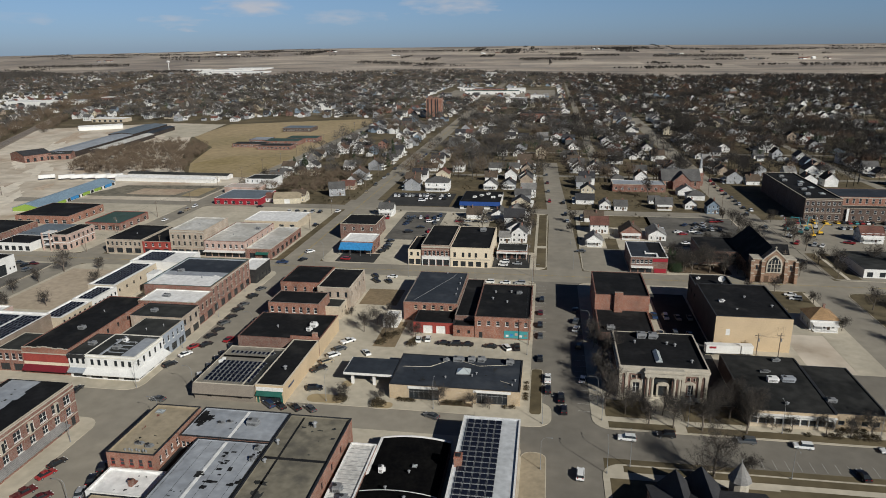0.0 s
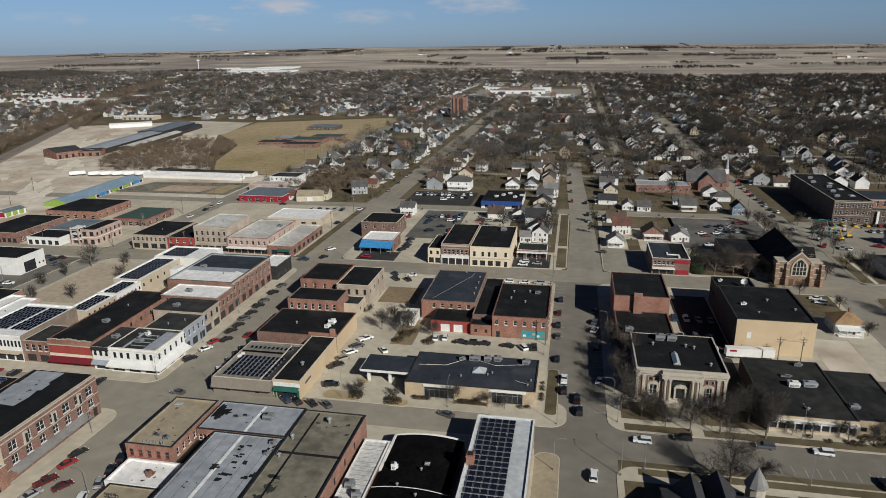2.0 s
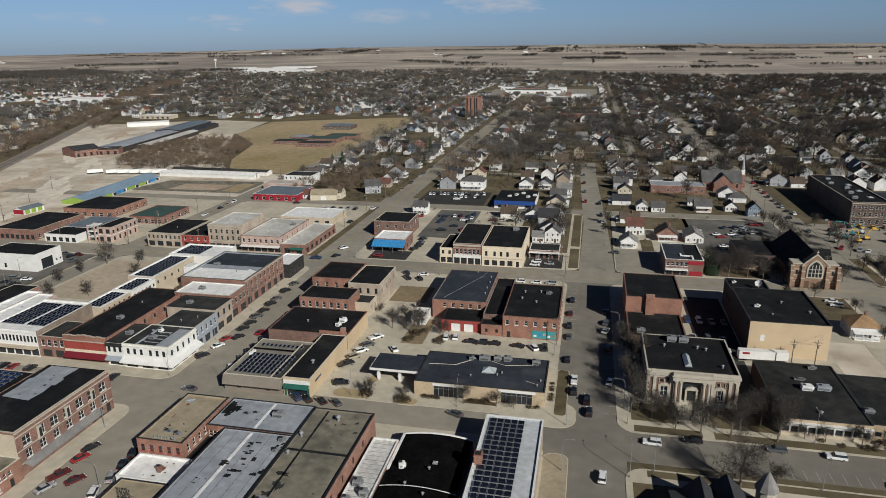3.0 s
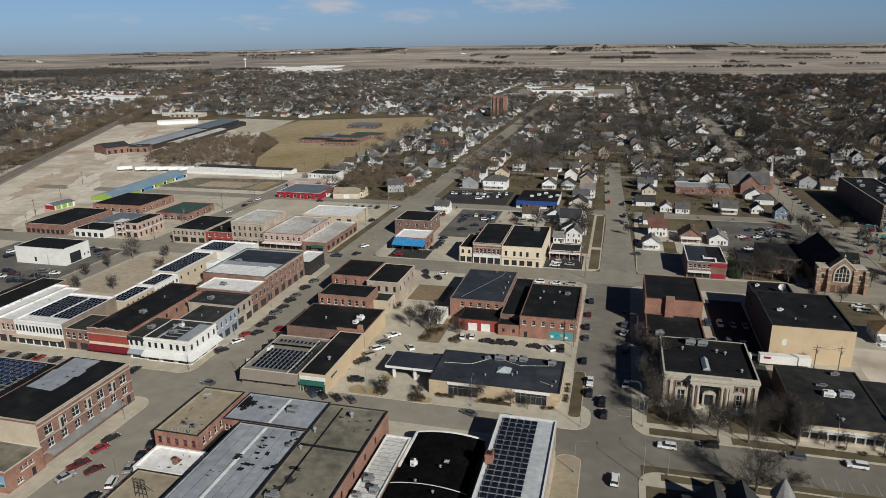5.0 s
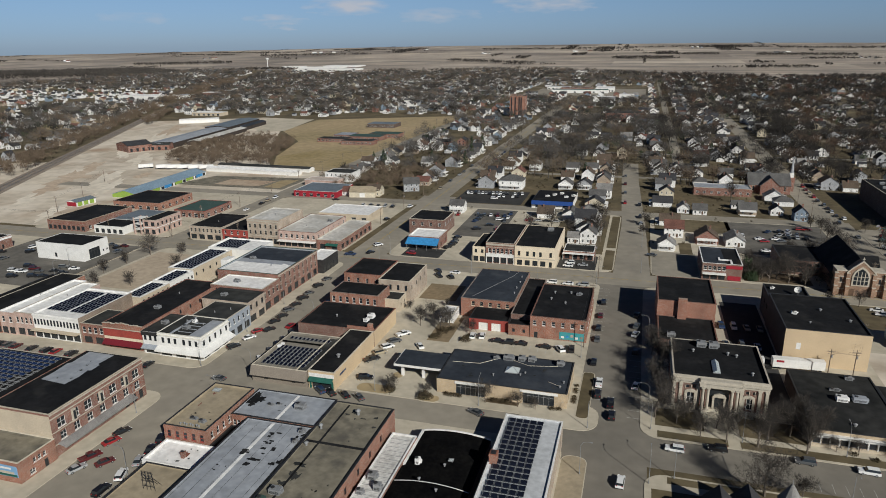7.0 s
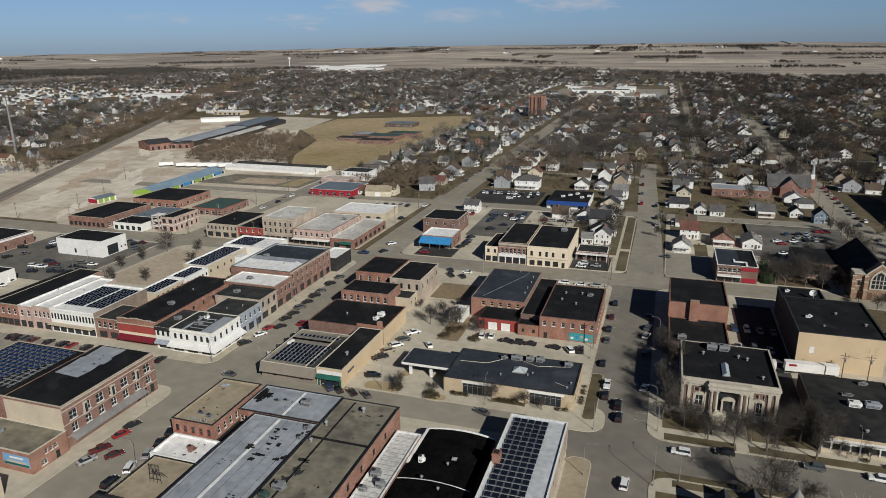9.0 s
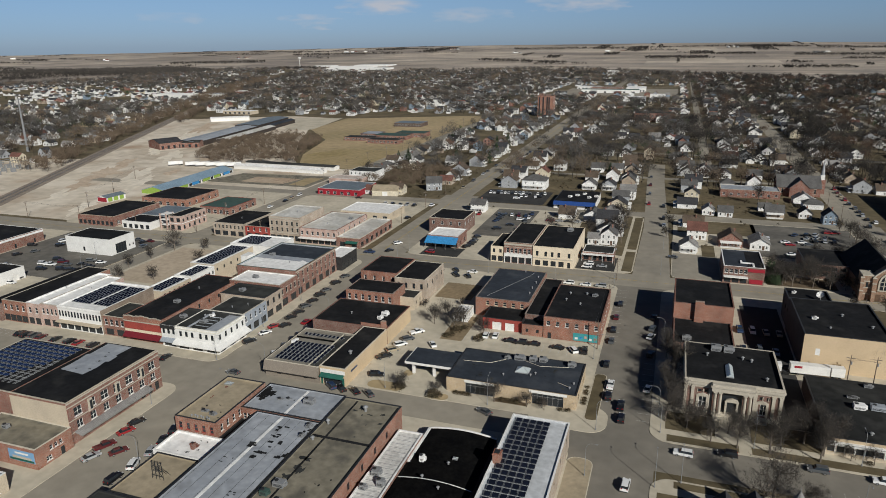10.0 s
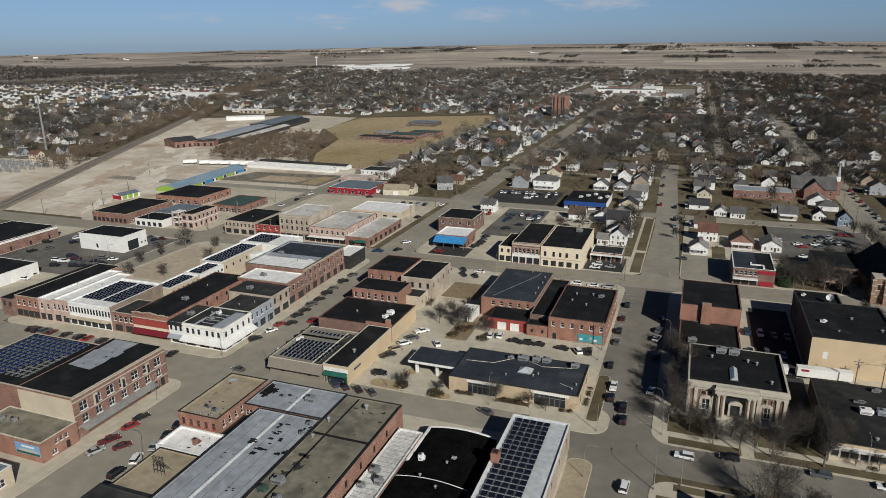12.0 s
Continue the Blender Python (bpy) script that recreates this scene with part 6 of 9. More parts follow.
bb = block("office_block", "big three-storey brown brick building with a blue-black roof", 148, 168, 403.8, 486, 13.0, "brick_umber", "roof_black", R("S", 7, 1.5, 2.2, 9.0, style="stone") + R("S", 7, 1.5, 2.2, 5.2, style="stone") + R("S", 5, 2, 2.4, 0.8, style="dark"), 0.5, "stone", trim=((12.0, 0.4, 0.15, "stone", "S"), (4.4, 0.25, 0.1, "stone", "S")))
part("entrance_pylon", Shape().box(12.6, -41.9, 0.0, 13.8, -41.12, 7.4), "white_paint", bb, "tall white entrance slab")
block("office_block", "low brown brick front wing of the big building", 168.3, 232, 404.2, 411.4, 7.6, "brick_umber", "roof_charcoal", R("S", 16, 1.6, 2.0, 4.4, style="stone") + R("S", 14, 1.8, 2.2, 0.8, style="dark"), 0.4, "stone")
block("office_block", "long orange brick hall with arched white windows", 168.3, 214, 411.7, 436, 12.6, "brick_orange", "roof_slate", R("S", 13, 1.4, 2.8, 8.8, style="white"), 0.5, "brick_dark", trim=((11.9, 0.4, 0.2, "stone", "S"),))
for k in range(5):
    rooftop_unit(153 + 2.4 * (k % 3), 416 + 14 * k, 12.5, 2.6, 2.0, 1.5)
for k in range(3):
    skylight(162.5, 420 + 18 * k, 12.5, 3.0, 4.0, 0.8)
lot("car_park", 170, 232, 440, 492, "asphalt_mid", "grey car park behind the big brick building", 0.1)
block("shop", "low white-walled shop with a dark flat roof", 138.5, 164, 301, 328, 4.2, "white_paint", "roof_charcoal", R("S", 5, 2.4, 2.2, 0.6, style="shop"), 0.3, "dark_metal")
OCCUPIED.append((123, 235, 320, 500))
apt = block("apartment_tower", "tall orange-brown brick apartment tower far up the street", -172, -150.5, 950, 968, 28.5, "brick_orange", "roof_charcoal", [s for z in range(9) for s in R("E", 2, 2, 1.5, 1.2 + 3.0 * z, style="dark")], 0.6, "brick_dark")
for u in (-8.2, -3.0, 2.6, 5.4):
    part("window_bay", Shape().box(u - 0.9, -9.25, 1.0, u + 0.9, -9.01, 27.0), "dark_metal", apt, "tall dark column of windows and balconies")
part("stair_head", Shape().box(-9.5, -4, 28.0, -3.5, 4, 31.0).box(-1, -3, 28.0, 6, 3, 30.0), "brick_dark", apt, "dark lift housing on the roof")
block("garage_hall", "low white garage with a bright blue sloping fascia", -54, -28.5, 411.5, 444, 4.6, "white_paint", "roof_black", R("S", 3, 4, 2.2, 0.2, style="garage"), 0.1, "dark_metal")
part("mansard", Shape().prism([(0, 2.7), (-1.6, 2.6), (-0.1, 4.9), (0, 4.9)], "x", -12.9, 12.9), "roof_blue", bpy.data.objects["garage_hall"], "bright blue sloping fascia", pose(0, -16.27, 0))
for k in range(5):
    rooftop_unit(-46 + 4 * k, 425 + 5 * (k % 3), 4.5, 2.2, 1.6, 1.2, "roof_white")
for x0, x1, y0, y1, h_, rf_ in ((-327, -293, 660, 676, 3.8, "roof_charcoal"), (-293, -258, 646, 662, 4.2, "roof_charcoal"), (-300, -262, 678, 700, 4.4, "roof_green"), (-284, -250, 702, 722, 4.6, "roof_green"), (-322, -301, 690, 712, 4.0, "roof_grey")):
    block("school", "low brick school wing with a dark roof in dry grass", x0, x1, y0, y1, h_, "brick_red", rf_, R("S", 8, 2.2, 1.8, 1.2, style="dark"), 0.2, "dark_metal")
block("school", "low school with a blue metal roof", -324, -288, 792, 818, 4.6, "brick_umber", "roof_bluegrey", R("S", 10, 2.2, 1.8, 1.2, style="dark"), 0.2, "steel")
block("store", "low red brick building with a grey flat roof", 46, 82, 474, 490, 5.2, "brick_red", "roof_grey", R("S", 8, 1.6, 1.6, 1.4, style="white"), 0.3, "concrete_light")
lot("car_park", -215, 12, 1372, 1570, "asphalt_worn", "worn paved lots of the shopping halls", 0.06)
for x0, x1, y0, y1, rf_, wl_, h_ in ((-176, -62, 1428, 1462, "roof_green", "white_paint", 6.5), (-90, -52, 1470, 1520, "roof_white", "white_paint", 8), (-165, -100, 1500, 1530, "shingle_red", "brick_red", 6.5), (-200, -150, 1540, 1565, "roof_grey", "white_paint", 6),
                                     (-1330, -1070, 2450, 2550, "roof_white", "white_paint", 6), (-1370, -1190, 2565, 2660, "roof_white", "white_paint", 6), (-1310, -1160, 2680, 2790, "roof_white", "white_paint", 6), (-1470, -1390, 2620, 2690, "roof_dirty", "white_paint", 6),
                                     (-1010, -930, 1140, 1185, "roof_white", "white_paint", 8), (-925, -880, 1180, 1215, "roof_grey", "white_paint", 7), (-900, -860, 1260, 1290, "roof_white", "brick_red", 7), (-650, -600, 885, 905, "roof_white", "stucco_beige", 5),
                                     (-205, -172, 2240, 2262, "roof_white", "white_paint", 12), (-34, -8, 1262, 1290, "roof_white", "white_paint", 9), (-75, -40, 1240, 1262, "roof_white", "siding_grey", 7)):
    hall_ = block("long_hall", "wide low hall with a flat roof at the edge of town", x0, x1, y0, y1, h_, wl_, rf_, R("S", 6, 4, 3, 0.4, style="garage") if y0 < 1600 else (), 0.2, "white_paint")
    hall_.location.z = land_height((x0 + x1) / 2, y0)

block("school", "old two-storey red brick school with a dark roof among trees", -38, 12, 918, 946, 10.5, "brick_red", "roof_charcoal", R("S", 10, 1.8, 2.2, 5.8, style="dark") + R("S", 9, 1.8, 2.2, 1.4, style="dark"), 0.5, "brick_dark")

# ---- roof patches, seams and murals ----
prng = random.Random(12)


def blots(root, cx, cy, z, sx, sy, n, size, mat="roof_black", label="dark tar patch"):
    """Irregular repairs on a roof, in the building's own coordinates."""
    for k in range(n):
        x, y = cx + prng.uniform(-sx, sx), cy + prng.uniform(-sy, sy)
        r = size * prng.uniform(0.5, 1.2)
        e, turn = prng.uniform(0.8, 2.0), prng.uniform(0, 3.14)
        m_ = 17
        c_, s_ = math.cos(turn), math.sin(turn)
        pts = []
        q_ = prng.uniform(0, 99)
        for i in range(m_):
            t_ = 6.283 * i / m_
            rr = r * (0.75 + 0.75 * noise.noise((2.2 * math.cos(t_) + q_, 2.2 * math.sin(t_), 0.5)))
            u, v = rr * e * math.cos(t_), rr * math.sin(t_) / e ** 0.5
            pts.append((x + c_ * u - s_ * v, y + s_ * u + c_ * v, z + 0.012 + 0.002 * k))
        part("roof_patch", Shape().face(pts), mat, root, label)


def seam(root, x0, y0, x1, y1, z, w, mat, th=0.05, label=""):
    if abs(x1 - x0) > abs(y1 - y0):
        s = Shape().box(x0, y0 - w / 2, z - 0.02, x1, y0 + w / 2, z + th)
    else:
        s = Shape().box(x0 - w / 2, y0, z - 0.02, x0 + w / 2, y1, z + th)
    part("roof_seam", s, mat, root, label)


z = 7.6
blots(g2n, -10.0, 1.6, z, 1.7, 2.4, 12, 1.9)
seam(g2n, 0.6, -6.4, 0.6, 6.4, z, 0.8, "roof_white", 0.014, "pale coated seam")
seam(g2n, -11.6, -6.0, 11.6, -6.0, z, 0.3, "roof_charcoal", 0.06)
blots(g2n, 4, 0, z, 5, 4, 5, 0.25)
z = 7.55
for px_, py_, n_, s_ in ((-1.5, 8.6, 5, 0.8), (1.6, 5.7, 6, 0.7), (3.0, 11.0, 4, 0.6), (1.3, 18.0, 5, 0.6), (8.0, 18.3, 6, 0.6), (7.4, 8.0, 6, 0.8), (1.0, 14.6, 4, 0.6), (-4, 2, 5, 0.25), (5, -8, 5, 0.3)):
    for k in range(n_):
        qx, qy = px_ + prng.uniform(-1.4, 1.4), py_ + prng.uniform(-1.6, 1.6)
        w_, d_ = s_ * prng.uniform(0.4, 1.2), s_ * prng.uniform(0.25, 0.8)
        part("roof_patch", Shape().box(qx - w_, qy - d_, z - 0.02, qx + w_, qy + d_, z + 0.012 + 0.003 * k), "roof_black", g2, "square black tar patch")
seam(g2, -1.6, -22, -1.6, 22.2, z, 0.85, "roof_white", 0.014, "pale coated seam")
seam(g2, 8.7, -22, 8.7, 22.2, z, 0.5, "roof_charcoal", 0.05)
for k in range(6):
    seam(g2, -8.6 + 3.1 * k, -22, -8.6 + 3.1 * k, 22.2, z, 0.07, "roof_charcoal", 0.008)
z = 7.75
seam(g3, -4.4, -30, -4.4, 30.8, z, 0.55, "roof_black", 0.02)
seam(g3, -7.8, 12.6, 7.8, 12.6, z, 0.7, "roof_black", 0.2)
seam(g3, 7.2, -30, 7.2, 30.8, z, 0.25, "roof_charcoal", 0.02)
blots(g3, -5, -4, z, 2.4, 8, 5, 1.1, "roof_charcoal", "grey weathered patch")
blots(g3, 2, 18, z, 4, 8, 4, 0.5, "roof_charcoal", "grey weathered patch")
blots(g3, 3, -6, z, 3, 8, 5, 0.4)
blots(g3, 0, 27, z, 5, 2, 4, 0.8, "roof_charcoal", "grey weathered patch")
vent(-56, 142, z, 1.6, 0.5)
vent(-62.4, 133.5, z, 1.4, 0.4)
vent(-62.6, 126, z, 1.0, 0.4)
rooftop_unit(-60.5, 108, z, 2.6, 1.8, 1.3)
rooftop_unit(-62, 104.5, z, 1.8, 1.4, 1.2, "roof_green")
rooftop_unit(-57.5, 103.0, z, 1.4, 1.4, 0.9)
rooftop_unit(-72.2, 141.2, 7.6, 2.6, 2.0, 1.5)
rooftop_unit(-80.8, 140.6, 7.6, 1.4, 0.9, 0.4)
rooftop_unit(-78.6, 141.4, 7.6, 1.2, 0.8, 0.4)
rooftop_unit(-66.4, 131.0, 7.55, 1.2, 1.6, 0.9)
rooftop_unit(-66.0, 126.6, 7.55, 0.9, 1.4, 0.8)
blots(g1, 0, -4, 8.4, 4, 6, 5, 0.35)
blots(g1, -3, 3, 8.4, 2, 4, 3, 0.6, "brick_red", "rust-red roof stain")
blots(g1, 1, -8, 8.4, 4, 1.5, 4, 0.5, "roof_charcoal", "grey weathered patch")
for k in range(7):
    vent(-97.2 + 0.9 * k, 125.0 + 0.3 * (k % 2), 8.4, 0.6, 0.22)
skylight(-98.6, 142.6, 8.4, 2.2, 1.6, 0.4)
rooftop_unit(-92.3, 127.2, 8.4, 1.6, 1.0, 0.8)
rooftop_unit(-95.4, 128.0, 8.4, 2.0, 0.9, 0.6)
for x, y, z_ in ((-29.5, 131, 4.6), (-33.5, 124, 5.0), (-28.6, 121, 5.1), (-33.8, 112, 4.9), (-27.5, 114, 4.9)):
    vent(x, y, z_, 0.7, 0.28)
rooftop_unit(-36.3, 131.5, 3.75, 1.1, 1.3, 1.6, "roof_white")
skylight(-28.6, 133.5, 4.6, 1.2, 1.0, 0.45)
mt = bpy.data.objects["store.002"]
for k in range(24):
    seam(mt, -2.9, -20 + 1.72 * k, 2.9, -20 + 1.72 * k + 0.01, 4.1, 0.09, "steel", 0.07)
rooftop_unit(-44.4, 123, 4.1, 1.8, 2.2, 1.4)
rooftop_unit(-41.8, 119.5, 4.1, 1.6, 1.6, 1.6)
rooftop_unit(-45, 117, 4.1, 1.4, 1.2, 1.2)
chimney(whiteroof, 0.4, -0.6, 4.4, 6.2, 0.9, 0.9, "brick_red")
blots(whiteroof, 0.3, 0.6, 4.5, 0.5, 0.8, 2, 0.8, "brick_red", "rust-red roof stain")
blots(whiteroof, -1, 0, 4.5, 4, 3, 6, 0.4, "roof_charcoal", "grey roof stain")
for p_, q_ in (((-3.5, 7.6), (-9.0, 2.4)), ((-9.0, 2.4), (-17.5, 1.6)), ((0.5, 7.2), (6.0, 4.6)), ((6.0, 4.6), (14.6, 6.4)), ((13, -4), (17, -6))):
    part("roof_conduit", Shape().tube((*p_, 4.66), (*q_, 4.66), 0.07, 0.07, 5), "concrete_light", bank, "pale cable run")
blots(bank, 0, 0, 4.58, 17, 8, 9, 0.7, "roof_charcoal", "dull scuffed patch")
rooftop_unit(-29.5, 189.0, 4.6, 1.4, 1.2, 1.1)
# bank and slate roofs: pale scuffs; the old black roofs: dusty patches and ponding
for x, y in ((-33.2, 240), (-33.4, 246), (-33.2, 252.5), (-33.6, 259), (-40, 264.4)):
    vent(x, y, 7.28, 0.8, 0.25)
part("ridge_line", Shape().tube((-6.5, -15, 7.3), (4.5, 12, 7.3), 0.09, 0.09, 4), "steel", blub, "pale metal ridge strip")
part("ridge_line", Shape().tube((4.5, 12, 7.3), (5.5, 17, 7.3), 0.09, 0.09, 4), "steel", blub)
part("roof_patch", Shape().box(2.6, -7.2, 7.803, 7.8, 7.2, 7.83), "roof_grey", cw, "pale grey half of the roof")
for k in range(5):
    seam(cw, -3.4 + 0.4 * k, -6.6 + 2.6 * k, 2.2, -6.2 + 2.6 * k, 7.8, 0.35, "roof_grey", 0.12)
seam(cw, -4.2, -7.4, -4.2, 7.4, 7.8, 0.5, "roof_grey", 0.4, "low parapet wall across the roof")
blots(cw, -4, 0, 7.8, 3, 5, 6, 0.6, "roof_grey", "pale weathered patch")
rooftop_unit(-135.5, 183.5, 7.8, 1.4, 1.2, 1.1, "roof_white")
part("stair_tower", Shape().box(-17.6, -9.5, 0.0, -14.2, -4.0, 12.6).box(-17.6, -3.95, 0.0, -14.2, -1.0, 10.6), "white_paint", gr, "white rendered stair tower")
part("party_wall", Shape().box(4.5, -10.72, 5.3, 14.4, -10.4, 7.1).box(12.2, -10.9, 5.3, 13.8, -9.6, 8.4), "brick_orange", darkb, "red brick parapet and chimney stub")
part("roof_patch", Shape().face([(px_, py_, 12.06) for px_, py_ in ((-8.4, -1.6), (0.4, -2.2), (0.9, 2.4), (0.3, 6.0), (1.3, 6.4), (1.1, 9.8), (0.2, 10.2), (0.5, 16.2), (-8.6, 16.2), (-8.2, 9.0), (-8.9, 8.2), (-8.3, 3.0))]), "roof_grey", lbr, "large pale grey membrane patch")
blots(lbr, -3, 6, 12.062, 3, 7, 6, 0.5, "roof_charcoal", "dark scuffs on the pale membrane")
mural = part("mural", Shape().box(0.6, -17.06, 0.6, 9.2, -16.96, 3.4), "paint_teal", mur, "teal painted wall mural with pale shapes")
for k in range(5):
    part("mural_shape", Shape().box(1.2 + 1.6 * k, -17.08, 1.1 + 0.3 * (k % 3), 2.2 + 1.6 * k, -17.062, 1.9 + 0.35 * (k % 3)), ("white_paint", "awning_blue", "brick_pink", "white_paint", "roof_tan")[k], mural)
mural = part("mural", Shape().box(3.2, -5.5, 1.8, 11.6, -5.404, 4.8), "paint_sky", annex, "painted wall mural in blue, white and green bands")
for k, (mt_, z0, z1) in enumerate((("awning_green", 1.7, 2.3), ("stone", 2.35, 3.0), ("white_paint", 3.6, 4.1))):
    part("mural_band", Shape().box(3.4 + k, -5.53, z0 + 0.2, 11.4 - 0.8 * k, -5.502, z1 + 0.2), mt_, mural)

for x, y, z_ in ((-135, 178, 7.8), (-131, 182, 7.8), (-138, 183, 7.8), (-134, 193, 7.7), (-130, 197, 7.7), (-140, 208, 8.2), (-145, 180, 7.7), (-156, 190, 8.3), (-158, 205, 8.3), (-210, 190, 8.2), (-199, 192, 8.4), (-142, 220, 9.3), (-150, 245, 10.6), (-137, 238, 10.6), (-158, 310, 7.9), (-150, 322, 7.9), (-177, 312, 12.6), (-212, 310, 6.8), (-196, 314, 6.4)):
    (vent if prng.random() < 0.5 else rooftop_unit)(x, y, z_)
blots(gr, 2, -8, 10.6, 8, 5, 4, 1.6, "roof_white", "pale coated patch")
part("roof_patch", Shape().box(-13.7, 1.0, 10.603, 13.7, 16.9, 10.64), "roof_slate", gr, "dark green membrane")
part("roof_patch", Shape().box(-13.7, -16.9, 10.602, 13.7, -4.0, 10.632), "roof_white", gr, "white membrane")

# ---- pitched roofs: houses, church, sheds ----
rng = random.Random(7)


def gable_roof(root, a, b, eave, rise, axis, mat, over=0.45, th=0.18, name="roof"):
    """A ridge along x or y over the rectangle +-a, +-b."""
    s = Shape()
    w = b if axis == "x" else a
    L = a if axis == "x" else b
    k = rise / w
    e = w + over
    z0 = eave - over * k
    prof = [(-e, z0), (0, eave + rise), (e, z0), (e, z0 + th), (0, eave + rise + th), (-e, z0 + th)]
    if axis == "x":
        s.prism(prof, "x", -L - over, L + over)
    else:
        s.prism(prof, "y", -L - over, L + over)
    return part(name, s, mat, root)


def hip_roof(root, a, b, eave, rise, mat, over=0.5, name="roof"):
    s = Shape()
    A, B = a + over, b + over
    r = max(A, B) - min(A, B)
    p = ((-r, 0), (r, 0)) if A >= B else ((0, -r), (0, r))
    c = [(-A, -B, eave), (A, -B, eave), (A, B, eave), (-A, B, eave)]
    t0, t1 = (*p[0], eave + rise), (*p[1], eave + rise)
    if A >= B:
        s.face((c[0], c[1], t1, t0)).face((c[1], c[2], t1)).face((c[2], c[3], t0, t1)).face((c[3], c[0], t0))
    else:
        s.face((c[0], c[1], t0)).face((c[1], c[2], t1, t0)).face((c[2], c[3], t1)).face((c[3], c[0], t0, t1))
    s.face((c[3], c[2], c[1], c[0]))
    return part(name, s, mat, root)


def gabled_walls(root, a, b, eave, rise, axis, wall, specs=(), single=False):
    cut = put_windows(root, a, b, specs, single)
    s = Shape()
    for k, (ox, oy, ux, uy, width, rz) in sides(a, b).items():
        wall_face(s, ox, oy, ux, uy, width, eave, cut[k])
    if axis == "x":
        for x in (-a, a):
            s.face(((x, -b, eave), (x, b, eave), (x, 0, eave + rise)))
    elif axis == "y":
        for y in (-b, b):
            s.face(((-a, y, eave), (a, y, eave), (0, y, eave + rise)))
    return part("wall", s, wall, root)


def house(x, y, rz, w, d, eave, rise, wall, roof, axis="x", storeys=1, porch=True, rich=True, label="", hip=False, dormer=False):
    words = {"siding_white": "white", "siding_cream": "cream", "siding_grey": "grey", "siding_blue": "blue-grey", "siding_tan": "tan", "brick_red": "red brick", "brick_orange": "orange brick"}  
    lab = label or f"{words[wall]} {'two-storey' if storeys > 1 else 'one-storey'} house with a {roof.split('_')[1]} shingle roof"
    t = thing("house", lab, "house", x, y, 0.02, rz, "houses of the town")
    a, b = w / 2, d / 2
    n = 3 if rich else 2
    specs = []
    for k in range(storeys):
        z = 0.95 + 2.75 * k
        specs += R("S", n, 0.95, 1.4, z, style="white") + R("E", n - (0 if rich else 1), 0.95, 1.4, z, style="white")
        if rich and x > 20:
            specs += R("W", 2, 0.95, 1.4, z, style="white")
    gabled_walls(t, a, b, eave, 0 if hip else rise, "" if hip else axis, wall, specs, not rich)
    (hip_roof(t, a, b, eave, rise, roof) if hip else gable_roof(t, a, b, eave, rise, axis, roof))
    part("door", Shape().box(-0.5 + a * 0.35, -b - 0.06, 0.3, 0.5 + a * 0.35, -b - 0.003, 2.4), "door_brown", t)
    if porch:
        p = part("porch", Shape().box(-a * 0.85, -b - 2.2, 0.0, a * 0.85, -b - 0.07, 0.4).prism([(-b - 2.4, 2.45), (-b - 0.07, 3.1), (-b - 0.07, 3.25), (-b - 2.4, 2.6)], "x", -a * 0.9, a * 0.9), ["white_paint", roof], t)
        if rich:
            for u in (-0.8, -0.27, 0.27, 0.8):
                part("post", Shape().box(a * u - 0.09, -b - 2.15, 0.4, a * u + 0.09, -b - 1.97, 2.5), "white_paint", p)
    if rng.random() < 0.6:
        part("chimney", Shape().box(-0.35, -0.35, eave, 0.35, 0.35, eave + rise + 0.9).box(-0.42, -0.42, eave + rise + 0.6, 0.42, 0.42, eave + rise + 0.78), "brick_red", t, m=pose(a * 0.3, b * 0.25, 0))
    return t


WALLS = ["siding_white"] * 6 + ["siding_cream", "siding_grey", "siding_tan", "siding_white", "siding_grey", "siding_white"]
ROOFS = ["shingle_grey", "shingle_dark", "shingle_brown", "shingle_grey", "shingle_light", "shingle_brown", "shingle_dark", "shingle_grey"]


def streets_clear(x, y, r):
    for sx, w in NS_STREETS:
        y0, y1 = STREET_SPAN.get(sx, (0, 2600))
        if y0 < y < y1 and abs(x - sx) < w / 2 + r:
            return False
    return all(abs(y - sy) > 6 + r for sy in EW_STREETS)


def residential(x, y):
    az = math.degrees(math.atan2(x - 8, y - 1))
    if -225 < x < 20 and 1360 < y < 1640:
        return False
    if not -59 < az < 30 or not in_town(x, y):
        return False
    if x > 10:
        return y > 345 or (x > 125 and y > 300)
    if x > -112:
        return y > 345
    if x > -226:
        return y > 412
    if y < 905:
        return x < rail_x(y) - 25 and y > 455
    return abs(x - rail_x(y)) > 20 and not (y < 960 and x > -430)


